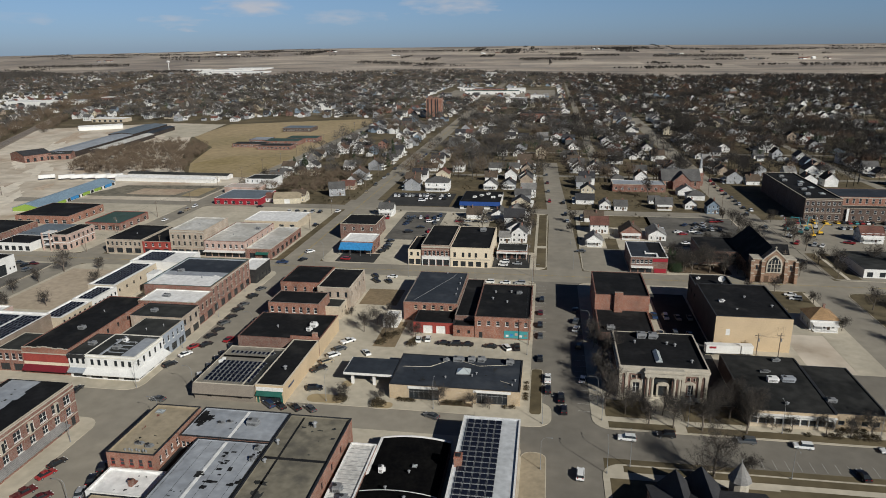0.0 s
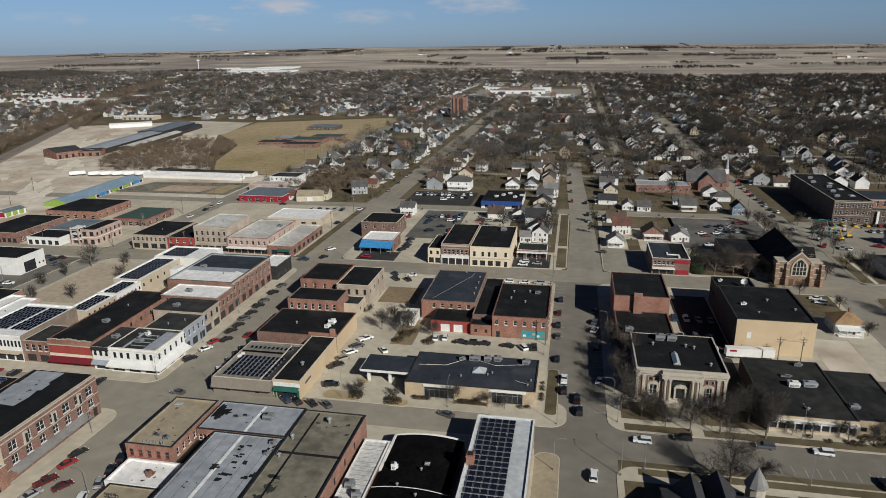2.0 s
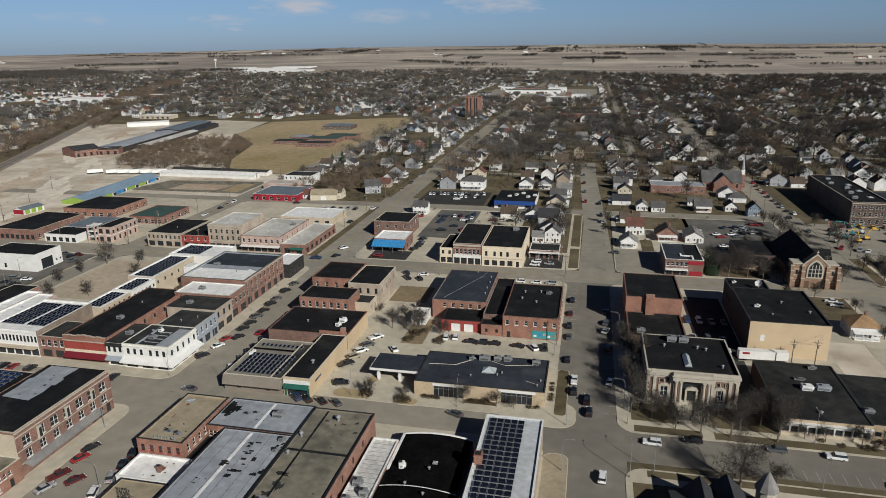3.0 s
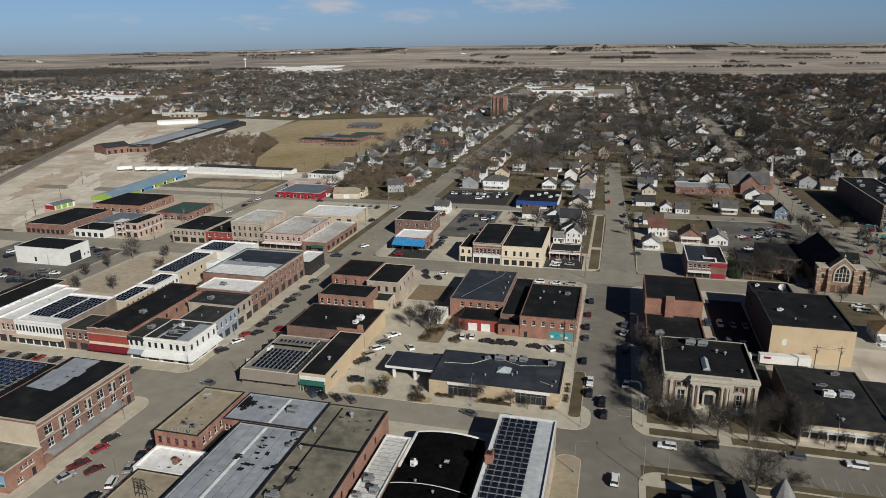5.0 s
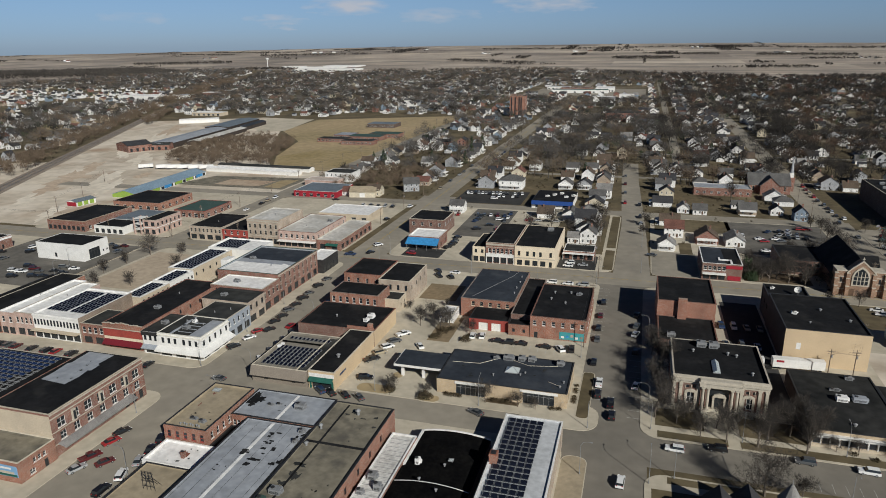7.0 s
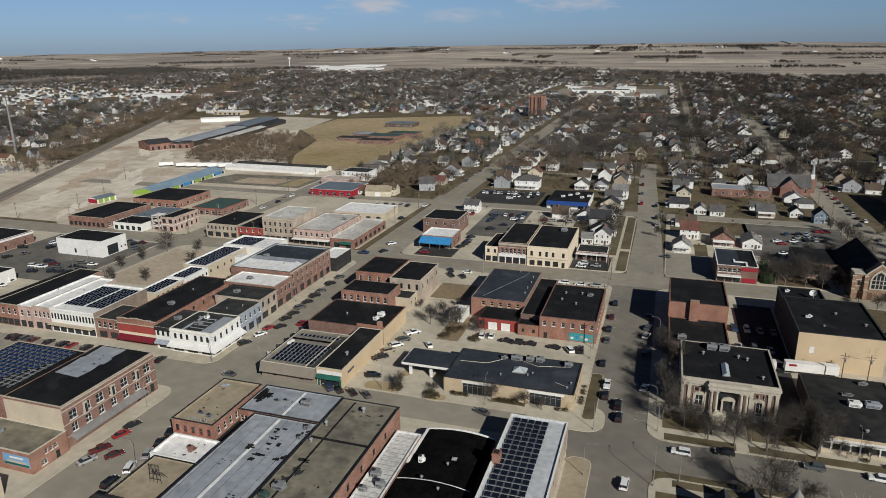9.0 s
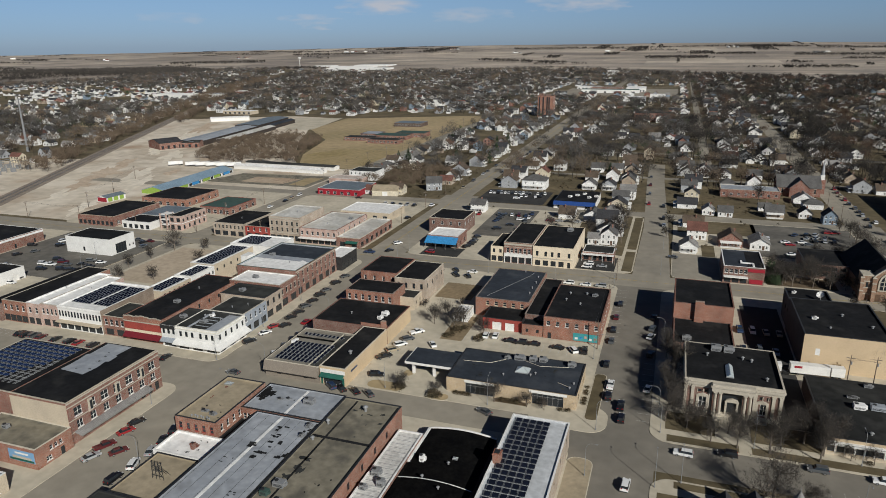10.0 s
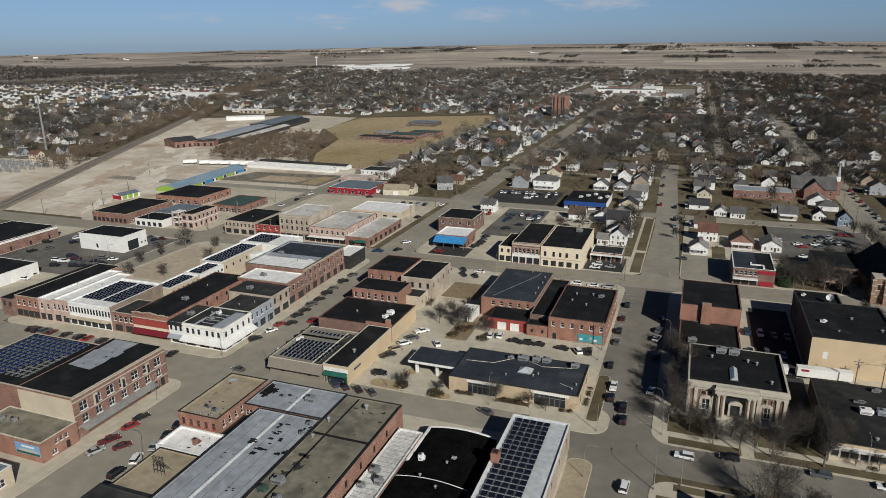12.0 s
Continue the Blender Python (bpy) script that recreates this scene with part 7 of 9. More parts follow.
# houses near by, each built for its place
for args in (
    (-77.5, 470, 0, 17, 13, 6.2, 3.4, "siding_white", "shingle_grey", "x", 2, True, True, "large white two-storey house with a grey hipped roof", True),
    (25.2, 341.5, 0, 8.5, 9, 3.2, 3.0, "siding_white", "shingle_light", "y", 1, True, True, "small white bungalow with a pale gable roof"),
    (29.4, 366.5, 0, 9.5, 10, 5.2, 3.4, "siding_white", "shingle_red", "x", 2, False, True, "white house with a red-brown gable roof"),
    (45.2, 358, 0, 11, 11, 3.6, 3.8, "brick_red", "shingle_brown", "y", 1, True, True, "red brick bungalow with a brown front gable"),
    (58.5, 357, 0, 9, 13, 3.4, 2.6, "siding_white", "shingle_light", "y", 1, False, True, "white house with a pale grey gable roof"),
    (27.9, 459.5, 0, 9, 9, 5.2, 3.2, "siding_cream", "shingle_dark", "y", 2, False, True, "cream two-storey house with a dark gable roof"),
    (36.9, 422.5, 0, 7, 9, 3.2, 2.6, "siding_white", "shingle_light", "y", 1, False, True, "small white house with a pale roof behind trees"),
    (46.1, 420.5, 0, 8, 9, 3.2, 2.8, "siding_white", "shingle_grey", "x", 1, False, True, "small white house with a grey roof"),
    (89.5, 428.5, 0, 7, 8, 3.2, 2.8, "siding_white", "shingle_dark", "y", 1, False, True, "small white house with a dark front gable"),
    (100.2, 417.5, 0, 7, 8, 5.0, 3.2, "siding_blue", "shingle_dark", "y", 2, False, True, "pale blue two-storey house by the corner"),
    (69.3, 440.5, 0, 7, 6, 2.8, 2.0, "siding_white", "shingle_grey", "x", 1, False, True, "small white garage house with a grey roof"),
    (-96.6, 391.5, 0, 9, 8, 5.0, 2.6, "siding_white", "shingle_grey", "x", 2, True, True, "white two-storey house with a blue-grey roof"),
    (-13.2, 343.0, 0, 8, 9, 5.6, 3.2, "siding_white", "shingle_grey", "y", 2, False, True, "white two-storey house with a grey roof by the street"),
    (-20.5, 341.0, 0, 6, 7, 3.6, 2.0, "siding_white", "shingle_light", "x", 1, False, True, "low white wing house with a flat-pitched roof"),
    (100.2, 244.5, 0, 9.5, 10, 4.2, 3.0, "siding_white", "shingle_tan", "x", 1, True, True, "small white bungalow with an orange-tan roof", True),
    (-146, 446, 20, 11, 12, 5.6, 3.4, "siding_grey", "shingle_grey", "x", 2, False, True, "pale green-grey two-storey house with gable"),
    (-143, 466, 0, 10, 9, 3.4, 3.0, "siding_tan", "shingle_red", "x", 1, False, True, "tan house with an orange-red roof"),
    (-182, 422, 0, 11, 9, 3.0, 2.6, "siding_white", "shingle_red", "x", 1, False, True, "low white house with a dark red roof"),
    (-165, 424, 0, 10, 9, 4.6, 3.0, "siding_cream", "shingle_brown", "x", 2, False, True, "cream house with a brown roof"),
    (-213, 530, 0, 11, 9, 5.4, 3.2, "siding_white", "shingle_brown", "x", 2, False, True, "white two-storey house at the field's edge"),
    (-200, 520, 0, 8, 8, 3.2, 2.6, "siding_cream", "shingle_brown", "y", 1, False, True, "small cream house with a brown roof"),
    (-188, 517, 0, 9, 8, 3.2, 2.6, "siding_cream", "shingle_brown", "y", 1, False, True, "small cream house with a front gable"),
    (-40, 478, 0, 10, 10, 3.4, 3.6, "siding_white", "shingle_grey", "y", 1, True, True, "white bungalow with a front gable porch"),
    (-27, 480, 0, 10, 10, 3.6, 3.4, "siding_grey", "shingle_dark", "y", 1, True, True, "grey bungalow with a front gable porch"),
    (-12, 455, 0, 10, 11, 5.6, 3.2, "siding_white", "shingle_light", "x", 2, True, True, "white two-storey house with a broad porch"),
    (-80, 512, 0, 10, 10, 4.4, 3.4, "siding_cream", "shingle_red", "y", 1, False, True, "cream house with a red-brown roof"),
):
    house(*args)
    x, y, w, d = args[0], args[1], args[3], args[4]
    OCCUPIED.append((x - w / 2, x + w / 2, y - d / 2, y + d / 2))

# the town's other houses: a set of patterns, copied along the streets
patterns = []
spots = []
for sx, w in [(-230, 11)] + NS_STREETS[1:] + [(-345 - 115 * k, 9) for k in range(13)]:
    for sy in np.arange(330, 2500, 15.5):
        for side in (-1, 1):
            x = sx + side * (w / 2 + 13 + rng.uniform(-2, 3))
            y = float(sy) + rng.uniform(-2.5, 2.5)
            lo_, hi_ = STREET_SPAN.get(sx, (0, 2600))
            if rng.random() < 0.13 or not lo_ < y < hi_ or not residential(x, y) or busy(x, y, 8) or min(abs(y - e) for e in EW_STREETS) < 13:
                continue
            spots.append((x, y, 90 if side < 0 else -90))
    for ey in EW_STREETS[2:]:
        for side in (-1, 1):
            for off in (32, 47, -32, -47):
                x, y = sx + off, ey + side * (18 + rng.uniform(-1, 2))
                if rng.random() < 0.2 or not residential(x, y) or busy(x, y, 8) or any(abs(x - q[0]) < 9 and abs(y - q[1]) < 9 for q in spots[-400:]) or not streets_clear(x, y, 7):
                    continue
                spots.append((x, y, 180 if side < 0 else 0))
spots.sort(key=lambda p: math.hypot(p[0] + 40, p[1]))
NEAR_HOUSES = 94
for k, (x, y, rz) in enumerate(spots[:NEAR_HOUSES]):
    if k < 14:
        two = k % 3 == 1
        h = house(x, y, rz, rng.uniform(8, 11), rng.uniform(9, 12), 5.5 if two else 3.2, rng.uniform(2.6, 4.0), WALLS[k % len(WALLS)], ROOFS[k % len(ROOFS)], "xy"[k % 2], 2 if two else 1, k % 4 != 3, False, hip=k % 7 == 4)
        patterns.append(h)
    else:
        copy_thing(patterns[rng.randrange(len(patterns))], pose(x, y, 0.02, 0, 0, rz))
    OCCUPIED.append((x - 6, x + 6, y - 6, y + 6))


def far_houses():
    """All houses past the nearest ones, joined: gabled bodies, some with a cross wing, a porch or a garage behind."""
    mats = ["siding_white", "siding_cream", "siding_grey", "brick_red", "shingle_grey", "shingle_dark", "shingle_brown", "shingle_light", "shingle_red", "siding_blue", "siding_tan", "glass"]
    v, f, mi = [], [], []

    def body(x, y, c, s, w, d, e, r, wall, roof, o=0.5):
        k = len(v)
        z0 = land_height(x, y)
        zo = e - o * r / d + 0.1
        loc = [(-w, -d, 0), (w, -d, 0), (w, d, 0), (-w, d, 0), (-w, -d, e), (w, -d, e), (w, d, e), (-w, d, e), (-w, 0, e + r), (w, 0, e + r),
               (-w - o, -d - o, zo), (w + o, -d - o, zo), (w + o, 0, e + r + 0.1), (-w - o, 0, e + r + 0.1), (w + o, d + o, zo), (-w - o, d + o, zo)]
        v.extend((x + c * px - s * py, y + s * px + c * py, pz + z0) for px, py, pz in loc)
        f.extend([(k, k + 1, k + 5, k + 4), (k + 1, k + 2, k + 6, k + 9, k + 5), (k + 2, k + 3, k + 7, k + 6), (k + 3, k, k + 4, k + 8, k + 7),
                  (k + 10, k + 11, k + 12, k + 13), (k + 13, k + 12, k + 14, k + 15)])
        mi.extend([wall] * 4 + [roof] * 2)

    def dark_window(x, y, c, s, px, py, pz, along):
        """A small dark window standing a hand's width proud of its wall."""
        k = len(v)
        h_ = 0.55
        loc = [(px + (t if along else 0.0), py + (0.0 if along else t), pz + q) for q in (-0.75, 0.75) for t in (-h_, h_)]
        z0 = land_height(x, y)
        v.extend((x + c * ax - s * ay, y + s * ax + c * ay, az_ + z0) for ax, ay, az_ in loc)
        f.append((k, k + 1, k + 3, k + 2))
        mi.append(11)

    for x, y, rz in spots[NEAR_HOUSES:]:
        if rng.random() < ((0.16 if y < 720 else 0.38) if x > 150 else (0.5 if x < -480 else 0.06)):
            continue
        w, d, e = rng.uniform(4, 6.4), rng.uniform(3.6, 5.2), rng.choice((3.2, 3.4, 5.6, 5.8))
        r = rng.uniform(2.4, 4.2)
        wall = rng.choice((0, 0, 0, 0, 0, 0, 1, 2, 2, 3, 9, 10, 0))
        roof = rng.choice((4, 5, 6, 7, 4, 5, 4, 6, 5, 5, 4, 8))
        c, s = (1, 0) if rng.random() < 0.36 else (0, 1)
        body(x, y, c, s, w, d, e, r, wall, roof)
        if rng.random() < 0.55:
            u, t = rng.uniform(-0.4, 0.4) * w, -d * 0.75
            body(x + c * u - s * t, y + s * u + c * t, -s, c, d * rng.uniform(0.7, 1.0), w * 0.5, e * rng.uniform(0.75, 1.0), r * 0.72, wall, roof)
        if y < 1000:
            for z in (1.7, 4.4)[:1 if e < 5 else 2]:
                for t in (-0.55, 0.1, 0.6):
                    dark_window(x, y, c, s, t * w, -d - 0.06, z, True)
                for t in (-0.45, 0.45):
                    dark_window(x, y, c, s, w + 0.06 if c else -w - 0.06, t * d, z, False)
        if rng.random() < 0.6:
            g = 14 + rng.uniform(-2, 3)
            gx, gy = (x + (g if rz == -90 else -g), y + rng.uniform(-6, 6)) if abs(rz) == 90 else (x + rng.uniform(-5, 5), y + (g if rz == 0 else -g))
            if residential(gx, gy) and not busy(gx, gy, 3):
                body(gx, gy, c, s, rng.uniform(2.2, 3.4), rng.uniform(2.4, 3.2), 2.5, 1.5, rng.choice((0, 0, 0, 2, 10)), rng.choice((4, 5, 6, 7)), 0.3)
    me = bpy.data.meshes.new("far_houses")
    me.from_pydata(v, [], f)
    for x in mats:
        me.materials.append(MAT[x])
    me.polygons.foreach_set("material_index", mi)
    tagged(new("far_houses", me), "small white and grey gabled houses spread through the trees", "houses", kind="stuff")


far_houses()

# ---- church with the great window ----


def stone_church():
    t = thing("church", "brick church with a great pointed window and dark roof", "church", 97.8, 311)
    b = 20.5
    nave = Shape()
    A, e, r = 8.4, 6.8, 7.6
    for x in (-A, A):
        nave.face(((x, -b + 5, 0), (x, b, 0), (x, b, e), (x, -b + 5, e)))
    for y in (-b + 5, b):
        nave.face(((-A, y, 0), (A, y, 0), (A, y, e), (0, y, e + r), (-A, y, e)))
    part("nave_wall", nave, "church_brick", t)
    part("nave_roof", Shape().prism([(-A - 0.5, e - 0.45), (0, e + r), (A + 0.5, e - 0.45), (A + 0.5, e - 0.2), (0, e + r + 0.25), (-A - 0.5, e - 0.2)], "y", -b + 4.7, b + 0.3), "roof_black", t)
    part("transept_roof", Shape().prism([(-6, 6.0), (0, 11.5), (6, 6.0)], "x", 0.5, A + 3), "roof_black", t)
    part("transept_wall", Shape().box(-A + 0.3, -5.8, 0, A + 2.8, 5.8, 6.0), "church_brick", t)
    front = Shape()
    front.prism([(-5.0, 0), (5.0, 0), (5.0, 9.6), (3.6, 11.2), (0, 14.4), (-3.6, 11.2), (-5.0, 9.6)], "y", -b, -b + 5.2)
    part("front_wall", front, "church_brick", t)
    part("gable_coping", Shape().prism([(-5.2, 9.4), (-3.7, 11.1), (0, 14.4), (3.7, 11.1), (5.2, 9.4), (5.2, 10.1), (3.7, 11.8), (0, 15.1), (-3.7, 11.8), (-5.2, 10.1)], "y", -b - 0.25, -b + 0.6), "stone", t)
    for sg in (-1, 1):
        u = sg * 6.9
        tw = part("stair_tower", Shape().box(u - 1.85, -b + 0.3, 0, u + 1.85, -b + 6.5, 10.2), "church_brick", t)
        part("parapet", Shape().box(u - 2.0, -b + 0.15, 10.2, u + 2.0, -b + 6.65, 10.6), "stone", tw)
        for k in range(3):
            part("band", Shape().box(u - 1.92, -b + 0.22, 2.6 + 2.6 * k, u + 1.92, -b + 0.296, 2.95 + 2.6 * k), "stone", tw)
        part("slit_window", Shape().box(u - 0.35, -b + 0.2, 5.6, u + 0.35, -b + 0.29, 7.6), "glass", tw)
        part("porch_door", Shape().box(sg * 2.6 - 0.9, -b - 0.06, 0.2, sg * 2.6 + 0.9, -b - 0.005, 3.0), "door_brown", t)
    w = part("great_window", Shape().prism([(-3.2, 4.4), (3.2, 4.4), (3.2, 8.4), (2.6, 10.2), (1.4, 11.6), (0, 12.5), (-1.4, 11.6), (-2.6, 10.2), (-3.2, 8.4)], "y", -b - 0.35, -b - 0.005), "stone", t, "pale stone tracery surround")
    part("glazing", Shape().prism([(-2.6, 4.9), (2.6, 4.9), (2.6, 8.2), (2.1, 9.8), (1.1, 10.9), (0, 11.7), (-1.1, 10.9), (-2.1, 9.8), (-2.6, 8.2)], "y", -b - 0.4, -b - 0.355), "glass", w)
    for u in (-1.3, 0, 1.3):
        part("mullion", Shape().box(u - 0.13, -b - 0.5, 4.9, u + 0.13, -b - 0.405, 10.4), "stone", w)
    for z in (6.6, 8.2):
        part("transom", Shape().box(-2.6, -b - 0.48, z, 2.6, -b - 0.41, z + 0.2), "stone", w)
    for u in (-8.9, -4.7, 4.7, 8.9):
        for z0, z1, o in ((0, 4.5, 1.4), (4.5, 7.6, 0.9), (7.6, 9.8, 0.5)):
            bt = part("buttress", Shape().box(u - 0.6, -b - o, z0, u + 0.6, -b + 0.28, z1 - 0.3), "church_brick", t)
            part("cap", Shape().box(u - 0.7, -b - o - 0.1, z1 - 0.3, u + 0.7, -b + 0.28, z1), "stone", bt)
    part("cross", Shape().box(-0.1, -b, 15.0, 0.1, -b + 0.2, 16.4).box(-0.5, -b + 0.003, 15.6, 0.5, -b + 0.197, 15.8), "stone", t)
    OCCUPIED.append((84, 109, 290, 332))


stone_church()


def spire_church():
    t = thing("church", "red brick church with grey roof and a slim pale steeple", "church", 94.5, 497)
    gabled_walls(t, 13, 9, 6.0, 6.5, "x", "brick_red", R("S", 4, 1.2, 3, 2, style="stone"))
    gable_roof(t, 13, 9, 6.0, 6.5, "x", "shingle_grey")
    part("transept", Shape().prism([(-6, 0), (6, 0), (6, 6), (0, 11.5), (-6, 6)], "y", -13, -8.9), "brick_red", t)
    part("transept_roof", Shape().prism([(-6.6, 5.6), (0, 11.7), (6.6, 5.6), (6.6, 6.0), (0, 12.1), (-6.6, 6.0)], "y", -13.4, -3), "shingle_grey", t)
    part("steeple_base", Shape().box(13.2, 2, 0, 17.2, 6, 9.5), "brick_red", t)
    part("belfry", Shape().box(13.9, 2.7, 9.5, 16.5, 5.3, 12.6), "white_paint", t)
    part("spire", Shape().tube((15.2, 4, 12.6), (15.2, 4, 24.0), 1.25, 0.04, 8), "siding_grey", t)
    OCCUPIED.append((84, 117, 482, 508))


spire_church()


def corner_mansion():
    """The dark-roofed old house at the corner, its turrets rising from below."""
    t = thing("mansion", "old house with dark steep gables and a grey conical turret", "house", 37.5, 126)
    a, b = 12.5, 9.0
    gabled_walls(t, a, b, 3.6, 3.0, "x", "brick_dark", R("N", 5, 1.1, 1.8, 1.2, style="white") + R("W", 3, 1.1, 1.8, 1.2, style="white"))
    gable_roof(t, a, b, 3.6, 3.0, "x", "shingle_dark")
    for u, out in ((-6.5, 10.0), (-0.5, 12.0)):
        part("gable_wing", Shape().prism([(u - 3.6, 0), (u + 3.6, 0), (u + 3.6, 3.4), (u, 7.0), (u - 3.6, 3.4)], "y", 0, out), "brick_dark", t)
        part("gable_roof", Shape().prism([(u - 4.1, 3.0), (u, 7.3), (u + 4.1, 3.0), (u + 4.1, 3.3), (u, 7.6), (u - 4.1, 3.3)], "y", -0.2, out + 0.4), "shingle_dark", t)
    tw = part("turret", Shape().tube((7.8, 11.4, 0), (7.8, 11.4, 5.6), 2.1, 2.1, 10), "stone", t)
    part("turret_roof", Shape().tube((7.8, 11.4, 5.6), (7.8, 11.4, 10.0), 2.6, 0.05, 10), "shingle_light", tw)
    part("finial", Shape().tube((7.8, 11.4, 9.9), (7.8, 11.4, 10.9), 0.06, 0.03, 5), "steel", tw)
    chimney(t, -2, -3, 4, 8.5, 1.0, 1.0, "brick_orange")
    OCCUPIED.append((23, 54, 115, 141))


corner_mansion()

# ---- sheds, works and trailers of the yard ----


def shed(name, label, x, y, rz, w, d, eave, rise, wall, roof, specs=()):
    t = thing(name, label, "shed", x, y, 0, rz)
    gabled_walls(t, w / 2, d / 2, eave, rise, "x", wall, specs)
    gable_roof(t, w / 2, d / 2, eave, rise, "x", roof, 0.3)
    c, s = abs(math.cos(radians(rz))), abs(math.sin(radians(rz)))
    a, b = (w * c + d * s) / 2, (w * s + d * c) / 2
    OCCUPIED.append((x - a, x + a, y - b, y + b))
    return t


shed("storage_shed", "long white storage shed with a pale metal roof", -296, 481, -2, 86, 8, 3.0, 1.0, "white_paint", "roof_white", R("S", 24, 2.6, 2.2, 0.1, style="garage"))
shed("storage_shed", "long white storage shed with a grey metal roof", -294, 497, -2, 88, 9, 3.0, 1.0, "white_paint", "roof_charcoal", R("S", 22, 2.6, 2.2, 0.1, style="garage"))
shed("market_shed", "long market shed with a pale blue metal roof", -335.5, 419, 94, 88, 19, 2.6, 2.6, "siding_white", "roof_sky", R("S", 16, 3.6, 2.0, 0.1, style="shop"))
for k in range(6):
    part("panel", Shape().box(-40 + 14.0 * k, -9.62, 0.3, -31 + 14.0 * k, -9.53, 2.5), ("lime", "lime", "awning_blue")[k % 3], bpy.data.objects["market_shed"], "bright painted wall panel")
part("gable_panel", Shape().prism([(-9.4, 0.2), (9.4, 0.2), (9.4, 2.5), (0, 5.0), (-9.4, 2.5)], "x", -44.1, -44.02), "lime", bpy.data.objects["market_shed"], "lime green end wall")
stall = shed("market_stall", "small green-fronted stall with a pale roof", -347, 352, 84, 15, 9, 3.2, 1.2, "siding_white", "roof_bluegrey")
for k in range(3):
    part("panel", Shape().box(-6.5 + 4.6 * k, -4.6, 0.3, -3.2 + 4.6 * k, -4.52, 3.0), ("lime", "lime", "lime")[k], stall, "lime green wall panel")
part("gable_panel", Shape().box(-7.6, -4.2, 0.3, -7.52, 4.2, 3.1), "red_bright", stall, "red end panel")
shed("works_hall", "old brick engine house with a dark gable roof", -486, 567, 62, 24, 30, 6.5, 3.2, "brick_red", "shingle_dark", R("S", 4, 2.4, 3.4, 0.4, style="dark"))
for x, y, w, d, e_, rf_ in ((-476, 642, 138, 26, 5.4, "roof_grey"), (-497, 762, 96, 30, 6.0, "roof_bluegrey"), (-455, 668, 120, 14, 4.2, "roof_dirty"), (-474, 766, 70, 12, 4.4, "roof_slate")):
    shed("works_shed", "long low works shed with a grey-blue metal roof", x, y, 98.5, w, d, e_, 1.4, "brick_char", rf_)
shed("works_office", "low white hall with a red end by the railway", -580, 806, 34, 52, 14, 4.5, 1.2, "white_paint", "roof_white")
shed("works_annex", "low brick annex with tall arched doors beside the engine house", -462, 578, 20, 20, 14, 5.2, 1.8, "brick_red", "roof_charcoal", R("S", 3, 2.6, 3.2, 0.3, style="dark"))
shed("barn", "cream barn with a pale rounded roof", -172, 421, 12, 18, 14, 3.8, 2.6, "siding_cream", "roof_beige", R("S", 1, 3.6, 3, 0.1, style="garage"))


def trailer(x, y, rz, length=13.5, label="white box trailer with a small red mark", mark=True):
    t = thing("trailer", label, "trailer", x, y, 0.14, rz)
    L = length / 2
    part("box", Shape().box(-L, -1.25, 1.1, L, 1.25, 3.9), "white_paint", t)
    part("chassis", Shape().box(-L + 0.3, -0.5, 0.75, L - 0.4, 0.5, 1.1), "dark_metal", t)
    if mark:
        part("mark", Shape().box(-L + 1.0, -1.28, 2.8, -L + 3.2, -1.253, 3.5), "red_bright", t, "plain red panel")
    for u in (L - 1.2, L - 2.5):
        for v in (-1.0, 1.0):
            part("wheel", Shape().tube((u, v - 0.15, 0.5), (u, v + 0.15, 0.5), 0.5, 0.5, 10), "tyre", t)
    for v in (-0.6, 0.6):
        part("landing_leg", Shape().box(-L + 2.4, v - 0.06, 0, -L + 2.52, v + 0.06, 1.1), "steel", t)
    return t


trailer(61.5, 214.3, 3, 15)
for k in range(6):
    trailer(-399 if k == 0 else -392 + 9.6 * k, 478 + 1.5 * k, 35, 12, "white box trailer parked in the gravel yard", False)


def truck_cab(x, y, rz):
    t = thing("truck", "white truck tractor parked before its trailer", "truck", x, y, 0.14, rz)
    part("cab", Shape().box(-1.1, -1.15, 1.0, 1.1, 1.15, 3.3).prism([(-1.15, 1.0), (1.15, 1.0), (1.15, 3.3), (-1.15, 3.3)], "x", 1.1, 1.2), "white_paint", t)
    part("bonnet", Shape().box(1.2, -0.95, 0.9, 2.9, 0.95, 2.0), "white_paint", t)
    part("windscreen", Shape().box(1.203, -1.0, 2.1, 1.23, 1.0, 3.1), "glass", t)
    part("chassis", Shape().box(-3.2, -0.5, 0.6, 2.6, 0.5, 0.95), "dark_metal", t)
    for u in (2.0, -1.9, -2.9):
        for v in (-1.05, 1.05):
            part("wheel", Shape().tube((u, v - 0.15, 0.5), (u, v + 0.15, 0.5), 0.5, 0.5, 10), "tyre", t)


truck_cab(50.6, 214.0, 180)

# ---- masts, lamps, poles ----


def lattice_mast(x, y, h):
    t = thing("radio_mast", "tall slim grey communication mast with antennas on top", "mast", x, y)
    part("mast", Shape().tube((0, 0, 0), (0, 0, h), 1.3, 0.6, 8), "steel", t)
    for k in range(3):
        part("platform", Shape().tube((0, 0, h - 2.5 * k - 0.3), (0, 0, h - 2.5 * k), 1.9, 1.9, 8), "steel", t)
        for j in range(6):
            c, s = math.cos(j * 1.047), math.sin(j * 1.047)
            part("antenna", Shape().box(1.9 * c - 0.2, 1.9 * s - 0.2, h - 2.5 * k - 1.0, 1.9 * c + 0.2, 1.9 * s + 0.2, h - 2.5 * k + 1.2), "white_paint", t)


lattice_mast(-607, 507, 53)


